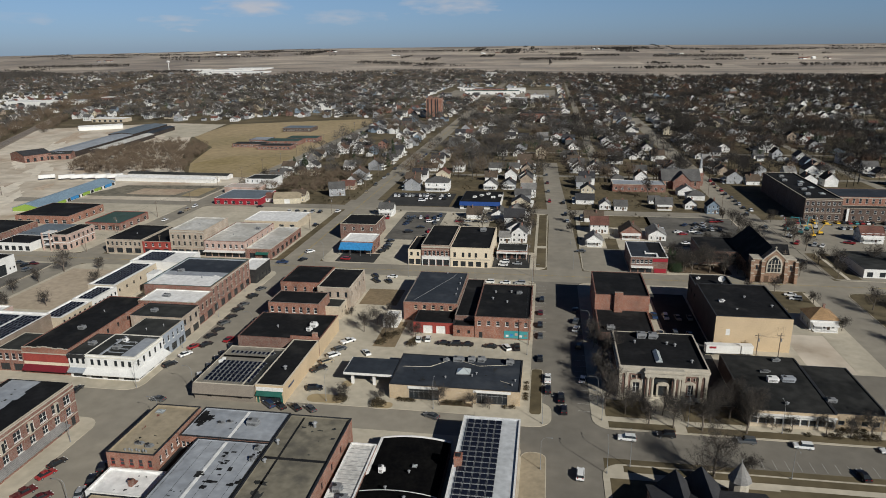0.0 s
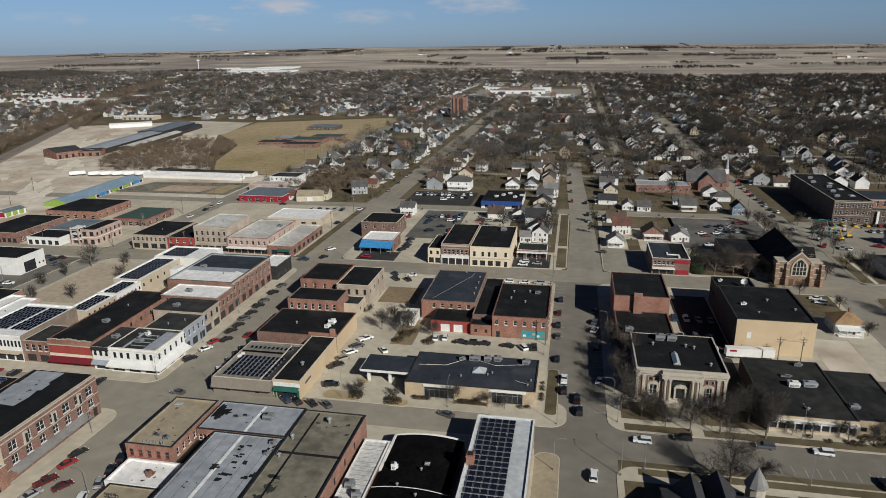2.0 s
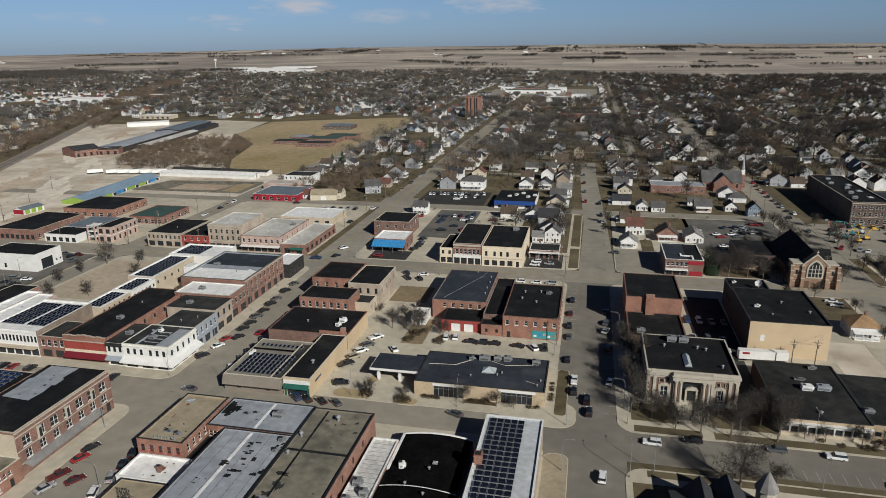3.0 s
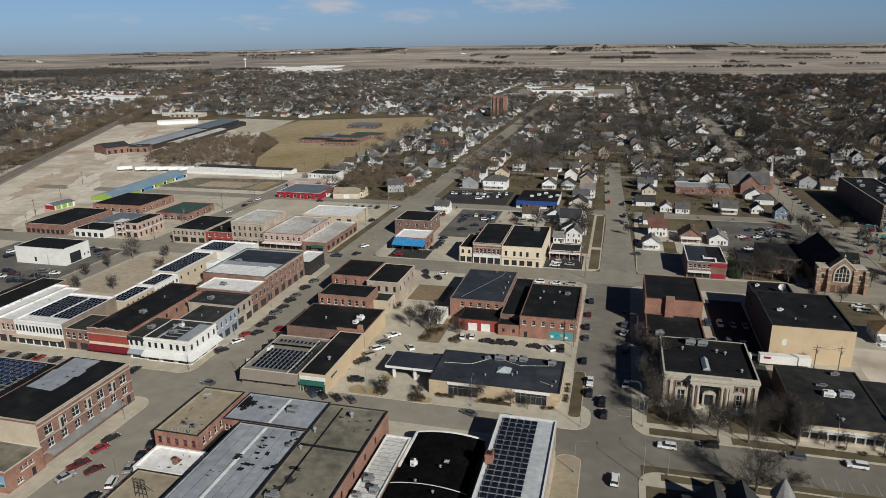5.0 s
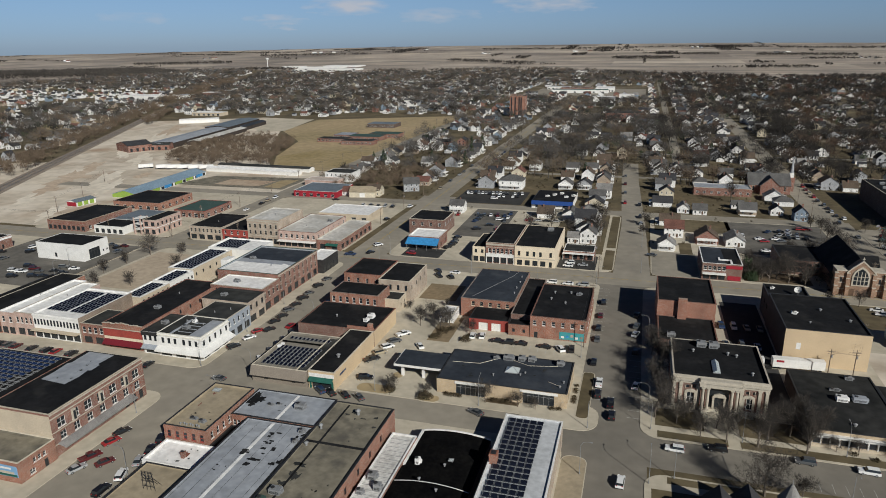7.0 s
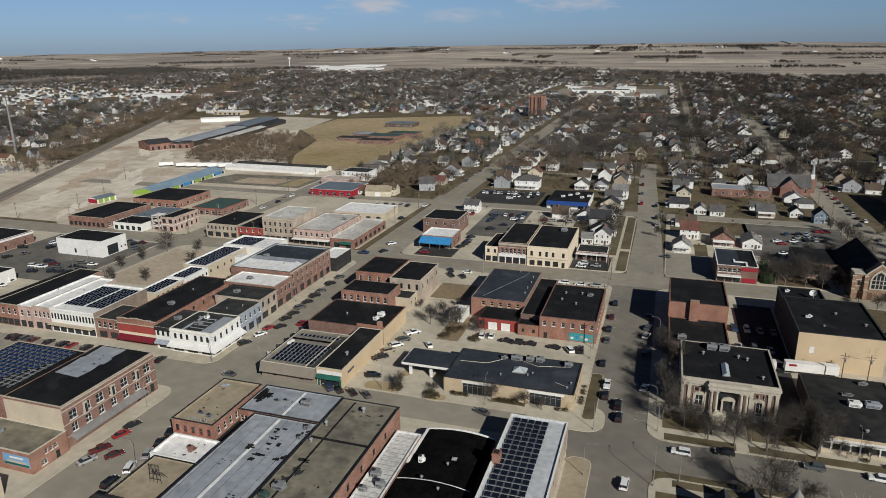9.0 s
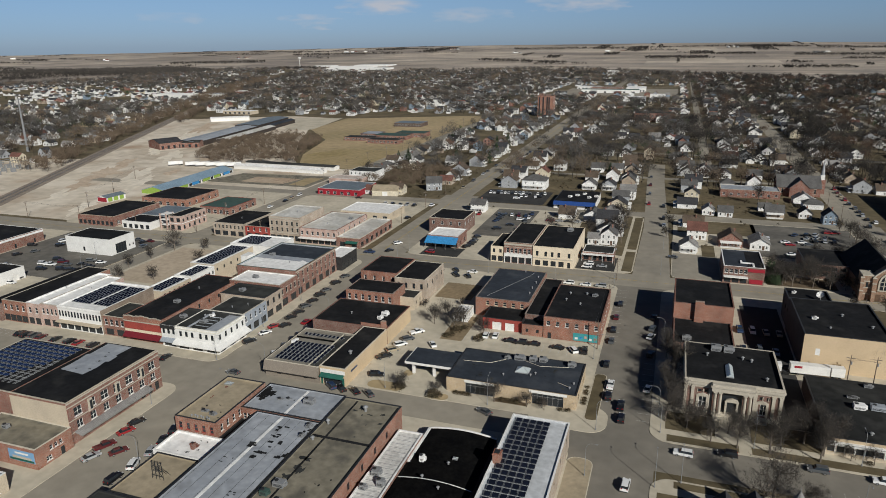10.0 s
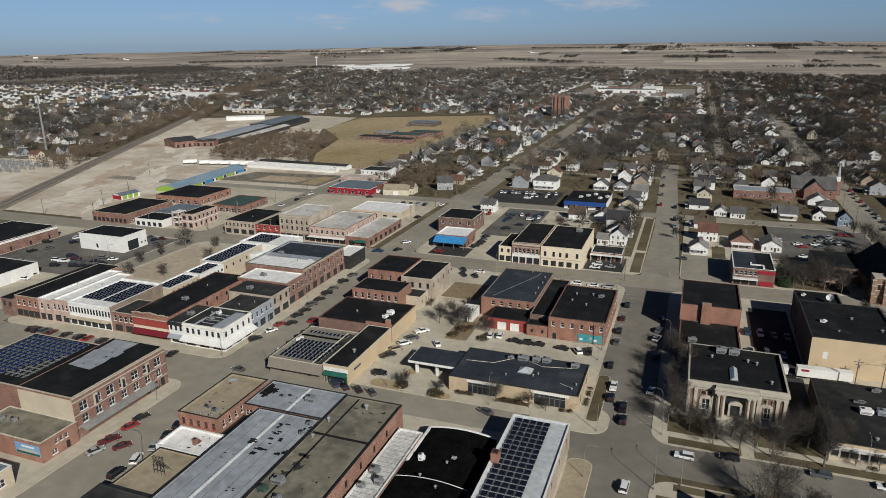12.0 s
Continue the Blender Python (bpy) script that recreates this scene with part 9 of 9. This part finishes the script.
def inside(pts):
    def test(x, y):
        c = False
        j = len(pts) - 1
        for i in range(len(pts)):
            (xi, yi), (xj, yj) = pts[i], pts[j]
            if (yi > y) != (yj > y) and x < (xj - xi) * (y - yi) / (yj - yi) + xi:
                c = not c
            j = i
        return c
    return test


scatter("thicket", "brown bare thicket beside the old works", wood_spots(560, -460, -280, 490, 700, inside([(-400, 500), (-432, 565), (-440, 640), (-402, 690), (-345, 650), (-327, 584), (-300, 512), (-360, 498)]), 5, 9.5), 130, 0.09, 2.2, mat="twig_brown")
scatter("thicket", "bare trees along the railway", wood_spots(1500, -1300, -420, 420, 1900, lambda x, y: 9 < rail_x(y) - x < 46 or (y > 760 and -30 < rail_x(y) - x < -9), 7, 14), 80, 0.15, 2.4, mat="twig_brown")
scatter("thicket", "bare trees behind the low shops", wood_spots(95, -225, -150, 436, 530, lambda x, y: not busy(x, y, 1) and streets_clear(x, y, 1), 6, 10), 170, 0.07, 2.2, mat="twig_brown")
scatter("evergreens", "dark evergreens among the gardens", wood_spots(900, -1500, 800, 600, 2300, open_for_tree, 8, 14), 60, 0.35, 1.6, mat="needles")
# woods and hedgerows of the plain
for poly, n in (([(-2450, 1900), (-1750, 1950), (-1680, 2250), (-2000, 2420), (-2350, 2150)], 2600), ([(-2600, 1300), (-2000, 1500), (-1900, 2050), (-2900, 2200)], 1700), ([(430, 1960), (1700, 1750), (1800, 2000), (480, 2090)], 1500), ([(-900, 3150), (-500, 2900), (-440, 2960), (-850, 3230)], 260), ([(-150, 3350), (120, 3330), (130, 3400), (-150, 3420)], 220),
                ([(500, 3550), (900, 3450), (920, 3540), (520, 3640)], 300), ([(-2100, 3500), (-1500, 3700), (-1550, 3780), (-2150, 3590)], 300), ([(-2300, 2700), (-1900, 2900), (-1930, 2960), (-2330, 2760)], 250), ([(900, 2700), (1500, 2500), (1530, 2560), (920, 2770)], 260), ([(-1000, 4300), (600, 4500), (600, 4540), (-1000, 4350)], 500), ([(700, 4300), (1900, 3900), (1920, 3960), (720, 4370)], 500)):
    xs_, ys_ = [p[0] for p in poly], [p[1] for p in poly]
    scatter("woodland", "bare grey-brown woodland out on the plain", wood_spots(n, min(xs_), max(xs_), min(ys_), max(ys_), inside(poly), 10, 17), 16, 0.9, 4.0, "woodland")


fr_ = random.Random(5)
lots = []
for k in range(120):
    a_, r_ = radians(fr_.uniform(-52, 34)), (fr_.uniform(2600, 4300) if k < 60 else fr_.uniform(4300, 5000))
    cx_, cy_ = r_ * math.sin(a_), r_ * math.cos(a_)
    if in_town(cx_, cy_):
        continue
    if fr_.random() < 0.35:
        continue
    L_, W_ = fr_.uniform(30, 190) * (1.0 if k < 60 else 2.2), fr_.choice((5, 9, 16, 45, 70))
    if fr_.random() < 0.35:
        L_, W_ = W_, L_
    for j in range(int(L_ * W_ / 70) + 10):
        x, y = cx_ + fr_.uniform(-0.8, 0.8) * L_, cy_ + fr_.uniform(-0.8, 0.8) * W_
        lots.append((x, y, land_height(x, y), fr_.uniform(6, 12) if k < 60 else fr_.uniform(4, 7)))
scatter("woodland", "scattered woodlots and hedgerows on the plain", lots[:9000], 14, 0.9, 4.0, "woodland")
scatter("brush", "low winter brush and hedges in the gardens", wood_spots(700, -226, 225, 325, 640, lambda x, y: residential(x, y) and not busy(x, y, 0.5) and streets_clear(x, y, 0.3), 1.4, 3.4), 70, 0.05, 0.8, "shrubs", "shrub", False)


def farmstead(x, y, n, seed):
    """A far farm: pale barns and a house with a few trees."""
    q = random.Random(seed)
    t = thing("farmstead", "far white farm buildings on the open plain", "farm", x, y, land_height(x, y), q.uniform(0, 90), "farms")
    for k in range(n - 1):
        px_, py_, w, d, h = q.uniform(-70, 70), q.uniform(-30, 30), q.uniform(5, 13), q.uniform(4, 7), q.uniform(3, 6)
        b_ = part("barn", Shape().box(px_ - w, py_ - d, -1, px_ + w, py_ + d, h), q.choice(("white_paint", "siding_grey", "stone")), t)
        part("roof", Shape().prism([(py_ - d - 0.6, h - 0.3), (py_, h + 4), (py_ + d + 0.6, h - 0.3)], "x", px_ - w - 0.6, px_ + w + 0.6), q.choice(("roof_white", "shingle_grey", "shingle_red")), b_)


for k, (x, y, n) in enumerate(((900, 3300, 5), (1150, 3250, 7), (1400, 3050, 6), (650, 3800, 4), (-350, 4100, 4), (-900, 3900, 4), (-2300, 3300, 5), (-2900, 3000, 4), (-1900, 3900, 5), (-3500, 2900, 4), (300, 4400, 4), (1900, 3500, 6), (-1400, 4300, 4))):
    farmstead(x, y, n, k)

# ---- vehicles ----
CAR = {}
SHAPES = {
    "sedan": (4.7, 1.8, [(-2.35, 0.35), (2.35, 0.35), (2.35, 0.62), (2.2, 0.78), (1.1, 0.92), (-1.75, 0.98), (-2.3, 0.92), (-2.35, 0.6)], [(-1.75, 0.96), (1.1, 0.92), (0.35, 1.42), (-0.95, 1.44)]),
    "suv": (4.7, 1.9, [(-2.35, 0.4), (2.35, 0.4), (2.35, 0.8), (2.15, 0.98), (1.15, 1.08), (-2.3, 1.12), (-2.35, 0.7)], [(-2.2, 1.1), (1.15, 1.07), (0.45, 1.68), (-2.0, 1.72)]),
    "pickup": (5.5, 1.95, [(-2.75, 0.45), (2.75, 0.45), (2.75, 0.9), (2.55, 1.05), (1.35, 1.12), (-2.7, 1.14), (-2.75, 0.8)], [(-0.75, 1.12), (1.35, 1.1), (0.75, 1.75), (-0.6, 1.78)]),
}


def car_data(kind, colour):
    if (kind, colour) in CAR:
        return CAR[(kind, colour)]
    L, W, low, top = SHAPES[kind]
    paint = "paint_" + colour
    w = W / 2
    body = Shape().prism(low, "y", -w, w)
    (ax, az), (bx, bz), (cx, cz), (dx, dz) = top
    ww, wt = w - 0.06, w - 0.26
    roof = Shape()
    q = [(dx - 0.05, -wt - 0.02, dz - 0.02), (cx + 0.05, -wt - 0.02, cz - 0.02), (cx + 0.05, wt + 0.02, cz - 0.02), (dx - 0.05, wt + 0.02, dz - 0.02)]
    roof.face([(x, y, z + 0.06) for x, y, z in q])
    for i in range(4):
        p, r = q[i], q[(i + 1) % 4]
        roof.face((p, r, (r[0], r[1], r[2] + 0.06), (p[0], p[1], p[2] + 0.06)))
    glass = Shape()
    lo = [(ax, -ww, az), (bx, -ww, bz), (bx, ww, bz), (ax, ww, az)]
    for i in range(4):
        p, r, a, b = lo[i], lo[(i + 1) % 4], q[i], q[(i + 1) % 4]
        glass.face((p, r, b, a))
    if kind == "pickup":
        body.box(-2.6, -w + 0.12, 1.141, -0.9, w - 0.12, 1.15)
    r_ = 0.36 if kind == "pickup" else 0.33
    wheel = Shape().tube((0, -0.12, 0), (0, 0.12, 0), r_, r_, 10, 0).tube((0, -0.13, 0), (0, 0.13, 0), r_ * 0.6, r_ * 0.6, 8, 1).data("wheel", ["tyre", "steel"])
    h = low[3][1]
    hl = Shape().box(L / 2 - 0.16, -0.2, h - 0.12, L / 2 + 0.015, 0.2, h + 0.02).data("headlight", ["lamp_glass"])
    tl = Shape().box(-L / 2 - 0.015, -0.16, h + 0.0, -L / 2 + 0.1, 0.16, h + 0.16).data("tail_light", ["tail_glass"])
    bump = Shape().box(L / 2 - 0.05, -w + 0.06, 0.32, L / 2 + 0.06, w - 0.06, 0.5).box(-L / 2 - 0.06, -w + 0.06, 0.32, -L / 2 + 0.05, w - 0.06, 0.5)
    far = Shape().prism(low, "y", -w, w)
    for u in (-L * 0.3, L * 0.31):
        for v in (-w + 0.11, w - 0.11):
            far.tube((u, v - 0.12, r_), (u, v + 0.12, r_), r_, r_, 8, 1)
    CAR[(kind, colour)] = (body.data("body", [paint]), roof.data("roof", [paint]), glass.data("window_glass", ["glass"]), wheel, hl, tl, bump.data("bumper", ["dark_metal"]), r_, far.data("body", [paint, "tyre"]))
    return CAR[(kind, colour)]


WORD = {"sedan": "saloon car", "suv": "sport utility car", "pickup": "pickup truck"}
SHOW = {"tan": "beige", "grey": "dark grey"}


def car(x, y, rz, kind, colour, z=0.05, rich=True):
    body, roof, glass, wheel, hl, tl, bump, r_, far_body = car_data(kind, colour)
    L, W = SHAPES[kind][:2]
    t = thing("car" if kind != "pickup" else "pickup_truck", f"parked {SHOW.get(colour, colour)} {WORD[kind]} standing by the kerb" if z < 0.1 else f"parked {SHOW.get(colour, colour)} {WORD[kind]} in a car park", "car" if kind != "pickup" else "truck", x, y, z, rz, "parked vehicles")
    part("body", body if rich else far_body, [], t)
    part("roof", roof, [], t)
    part("window_glass", glass, [], t)
    if not rich:
        return t
    for u in (-L * 0.3, L * 0.31):
        for v in (-W / 2 + 0.11, W / 2 - 0.11):
            part("wheel", wheel, [], t, m=pose(u, v, r_))
    part("bumper", bump, [], t)
    for v in (-W * 0.33, W * 0.33):
        part("headlight", hl, [], t, m=pose(0, v, 0))
        part("tail_light", tl, [], t, m=pose(0, v, 0))
    return t


crng = random.Random(4)
MIXC = ["white", "black", "black", "grey", "black", "red", "white", "blue", "maroon", "grey", "silver", "black", "tan"]
KINDS = ["sedan", "suv", "pickup", "suv", "sedan"]


def cars(text, z=0.05, rich=True):
    """Lines of: x y turn kind colour."""
    for item in text.strip().split(";"):
        x, y, rz, kind, colour = item.split()
        car(float(x), float(y), float(rz), {"s": "sedan", "u": "suv", "p": "pickup"}[kind], colour, z, rich and float(y) < 195)


def car_run(x0, y0, x1, y1, n, rz, z=0.15, fill=1.0, rich=False, mix=None):
    for k in range(n):
        if crng.random() > fill:
            continue
        f = k / max(1, n - 1)
        car(x0 + (x1 - x0) * f + crng.uniform(-0.2, 0.2), y0 + (y1 - y0) * f + crng.uniform(-0.3, 0.3), rz + crng.uniform(-3, 3) + crng.choice((0, 180)), crng.choice(KINDS), crng.choice(mix or MIXC), z, rich)


cars("-119.5 128.4 70 s black;-118.9 123.8 68 s red;-118.9 116.5 66 p maroon;-113.6 115.7 60 s maroon;-118.5 111.6 70 s silver;-106.0 106.2 90 u black;-105.8 112.4 112 u white;-105.8 118.4 112 s silver;-106.4 123.4 112 s black;-106.8 128.2 112 u black")
cars("-120.6 183.0 60 u black;-119.5 191.0 60 s white;-119.6 197.0 60 s red;-116.2 199.2 60 s black;-118.2 206.4 60 s black;-118.0 211.8 60 s black;-118.6 218 60 u grey;-118.8 224 60 s black;-119.2 231 60 u black;-119.6 237 60 s grey;-119.8 246 60 u black;-120 255 60 s grey")
cars("-106.9 177.1 120 s white;-107.0 183.5 120 s grey;-106.8 188.5 120 u black;-107.0 192.8 120 s black;-107 199 120 s black;-110.1 204.2 80 s red;-107 212 120 s black;-107 222 120 u black;-107 229 120 s grey;-107 236 120 u black;-112.0 161.6 175 s grey")
cars("-70.6 186.2 48 p black;-69.7 191.6 48 u tan;-68.9 196.4 48 u white;-68.1 201.2 48 u grey;-67.2 207.7 48 p white;-67.5 173.7 15 u black;-58.4 199.8 125 s white", 0.15)
cars("-42.8 212.3 95 u white;-39.5 213.1 95 u white;-33.9 210.6 178 s black;-29.9 210.2 182 u black;-25.4 210.5 180 s black;-17.2 210.1 170 s black;-11.8 209.6 120 u white;-8.1 210.3 95 p black", 0.15)
cars("-74.2 162.6 140 s black;-69.6 162.4 140 s black;-65.0 162.3 140 s grey;-29.7 163.0 155 s grey;-77.8 163 140 u blue")
cars("-0.6 242.9 90 s maroon;-0.6 230.8 90 u black;-0.4 221.2 90 s grey;12.4 228.4 75 u white;2.4 189.0 90 p white;2.5 182.1 90 u black;6.3 177.6 90 p black;7.0 170.9 90 u black;13.1 190.0 80 s white;10.4 141.4 86 u white;-0.2 203 90 s black;-0.3 257 90 u black;12.5 247 80 s black;12.6 236 80 u grey;12.8 214 80 u black")
cars("23.1 158.8 176 u white;67.2 161.0 176 u white;53.6 161.6 178 u grey;33.5 161.8 180 u black;88 161.6 180 s white;77 150.0 95 s black")
cars("-82.6 275.5 175 s black;-75.2 277.2 130 u black;-73.1 271.1 130 p black;-67.5 270.7 130 u black;-67.2 277.2 178 s white;-23.4 275.4 178 u white;-16.3 275.3 178 s white;-9.9 275.5 178 u silver;-30 275.4 178 s black")
cars("-19.0 299.4 178 s white;-18.6 304.0 178 u white;-12.5 302 178 s silver", 0.17)
cars("18.2 325.6 165 s grey;99.2 393.4 0 s red;84.2 384.5 60 u black;88.5 385.5 60 u silver;78.4 383.2 60 s blue", 0.16)
cars("124.5 423.4 90 u white;119.2 412.7 90 u black;122.0 430 90 s black;121.5 383.4 90 s grey;121.6 440 90 u silver;121.7 449 90 s black;121.5 458 90 u grey;100.0 274.4 170 s white;100.6 269.9 170 u white;112 330 70 s black;118 345 70 u black")
car_run(-94, 274.5, -86, 274.5, 2, 178, 0.05)
cars("-205 163.6 92 s black;-201.8 163.4 92 u black;-198.4 163.7 92 u grey;-194.9 163.5 92 s maroon;-188 163.6 92 s black;-181.5 163.5 92 u black;-177.8 163.7 92 s red;-171 163.6 92 u black;-164.6 163.8 92 s maroon;-160.8 163.7 92 u black;-157.5 163.6 92 s black;-140.1 163.8 92 s black")
cars("-301.4 251.1 20 u black;-286.6 255 80 u black;-268.5 228.7 15 u white;-263.4 228.4 15 p white;-261.8 222.0 20 u black;-248.2 225.9 20 s black;-252.6 224.6 20 u black;-249 233.4 20 s black;-249.2 239.0 20 u grey;-242.4 238.2 20 s white;-266.9 236 20 u black;-256 231 20 s grey;-261 233.5 20 u maroon;-243 232 20 s black;-290 243 80 s grey;-294 236 80 u black;-284 222 15 s silver;-276 219 15 u black;-248.2 272.6 80 s black;-242 266 80 u grey;-292 262 80 u white", 0.17)
cars("-96 300 170 u red;-81.2 313.9 60 u black;-80.4 318 60 s black;-80.2 321.8 60 u black;-80.6 326.5 60 s grey;-80.9 332.5 60 u black;-80 369.1 70 s blue;-79.5 373 70 u black;-79.3 377 70 s grey;-79 381.3 70 u black;-67 375.4 10 u white;-70 362 10 s black;-75 352 20 u black", 0.17)
cars("-132 360.4 80 u black;-170.2 377.2 20 u black;-184.6 402.2 10 s black;-129.3 395 80 u white;-117.4 309.8 50 u white;-116.4 296.8 60 s black;-124.8 291.4 5 p blue")
cars("72.1 367.6 10 s white;73.8 363.4 10 s red;82.1 365.3 10 s grey;72 345.7 10 s white;83.3 377.5 60 s silver;87.7 378.9 60 u silver;92 380.2 60 s grey;95.7 392 5 u red;80 369 10 s white", 0.17)
cars("-261.7 209.5 10 u black;-258.5 203.5 10 s white", 0.15)
car_run(-262, 275.5, -238, 275.5, 4, 178, 0.15, 0.6)
PLAIN = ["white", "black", "silver", "white", "grey", "black", "white"]
car_run(-103, 443, -66, 447, 16, 100, 0.11, 0.95, mix=PLAIN)
car_run(-80, 437, -68, 438, 5, 100, 0.11, 0.9, mix=PLAIN)
car(-82, 430, 10, "suv", "white", 0.11, False)
car_run(-94, 382, -66, 385, 8, 95, 0.15, 0.8)
car_run(-64, 345, -63, 390, 6, 95, 0.17, 0.8)
car_run(-50, 378, -10, 380, 9, 178, 0.15, 0.7)
car_run(-58, 345, -46, 348, 4, 95, 0.15, 0.8)
car_run(42, 228, 52, 228, 3, 92, 0.17, 0.7)
car_run(42, 244, 55, 244, 4, 92, 0.17, 0.7)
car_run(64, 372, 100, 374, 9, 92, 0.17, 0.5)
car_run(120.5, 470, 120.5, 620, 14, 90, 0.05, 0.6)
car_run(-114, 440, -114, 640, 16, 90, 0.05, 0.5)
car_run(-126.5, 440, -126.5, 560, 10, 90, 0.05, 0.5)
car_run(12.6, 385, 8.2, 560, 12, 91, 0.05, 0.3)
car_run(3.4, 390, -0.8, 560, 12, 91, 0.05, 0.25)
car_run(-325, 312, -325, 330, 4, 20, 0.15, 0.8)
car_run(-228, 318, -228, 398, 10, 90, 0.15, 0.5)
car_run(-160, 391, -140, 392, 5, 95, 0.15, 0.7)
BRIGHT = ["white", "red", "white", "teal", "silver", "black", "white", "yellow", "red"]
car_run(136, 396, 214, 399, 26, 92, 0.17, 0.85, mix=BRIGHT)
car_run(128, 352, 146, 346, 6, 60, 0.15, 0.8, mix=BRIGHT)
car_run(158, 384, 206, 386, 14, 95, 0.15, 0.7, mix=BRIGHT)
car_run(172, 446, 226, 446, 18, 92, 0.11, 0.7)
car_run(172, 464, 226, 464, 18, 92, 0.11, 0.6)
car(154, 355, 150, "pickup", "red", 0.15, False)
house(166, 363, 0, 11, 9, 4.6, 3.2, "siding_white", "shingle_red", "x", 2, True, True, "white two-storey house with a dark red roof")


def school_bus(x, y, rz, z):
    t = thing("bus", "yellow school bus standing on a car park", "bus", x, y, z, rz)
    part("body", Shape().box(-5.2, -1.2, 0.6, 4.2, 1.2, 2.9).prism([(-1.1, 2.9), (1.1, 2.9), (0.9, 3.1), (-0.9, 3.1)], "x", -5.1, 4.1), "paint_yellow", t)
    part("bonnet", Shape().box(4.2, -1.0, 0.6, 5.6, 1.0, 1.7), "paint_yellow", t)
    part("window_band", Shape().box(-5.0, -1.23, 1.9, 3.9, 1.23, 2.6), "glass", t)
    for u in (-3.4, 4.4):
        for v in (-1.05, 1.05):
            part("wheel", Shape().tube((u, v - 0.14, 0.48), (u, v + 0.14, 0.48), 0.48, 0.48, 10), "tyre", t)


school_bus(186, 478, 5, 0.11)


def boom_lift(x, y, rz, colour, reach):
    """A self-driven work platform with a folded boom."""
    t = thing("boom_lift", f"{colour} work platform with a raised folded boom in a yard", "machine", x, y, 0.15, rz, "machines in the yard")
    part("chassis", Shape().box(-1.6, -0.9, 0.35, 1.6, 0.9, 0.9), "dark_metal", t)
    part("turret", Shape().box(-1.3, -0.8, 0.9, 1.0, 0.8, 1.8), "paint_" + colour, t)
    part("boom", Shape().tube((-0.9, 0, 1.8), (1.8, 0, 1.8 + reach), 0.22, 0.18, 6).tube((1.8, 0, 1.8 + reach), (1.8 + reach, 0, 2.6 + reach * 0.7), 0.18, 0.13, 6), "paint_" + colour, t)
    part("basket", Shape().box(1.6 + reach, -0.8, 2.0 + reach * 0.7, 2.6 + reach, 0.8, 2.1 + reach * 0.7).box(1.6 + reach, -0.8, 2.1 + reach * 0.7, 1.7 + reach, 0.8, 3.1 + reach * 0.7), "steel", t)
    for u in (-1.1, 1.1):
        for v in (-0.95, 0.95):
            part("wheel", Shape().tube((u, v - 0.17, 0.42), (u, v + 0.17, 0.42), 0.42, 0.42, 8), "tyre", t)


for x, y, rz, colour, reach in ((131, 378, 20, "teal", 6.0), (136, 372, 150, "teal", 7.0), (142, 380, 60, "teal", 5.0), (140, 366, 200, "yellow", 5.5), (146, 372, 10, "yellow", 4.0), (148, 384, 250, "white", 5.0), (133, 386, 100, "red", 3.5), (128, 364, 320, "white", 4.5)):
    boom_lift(x, y, rz, colour, reach)
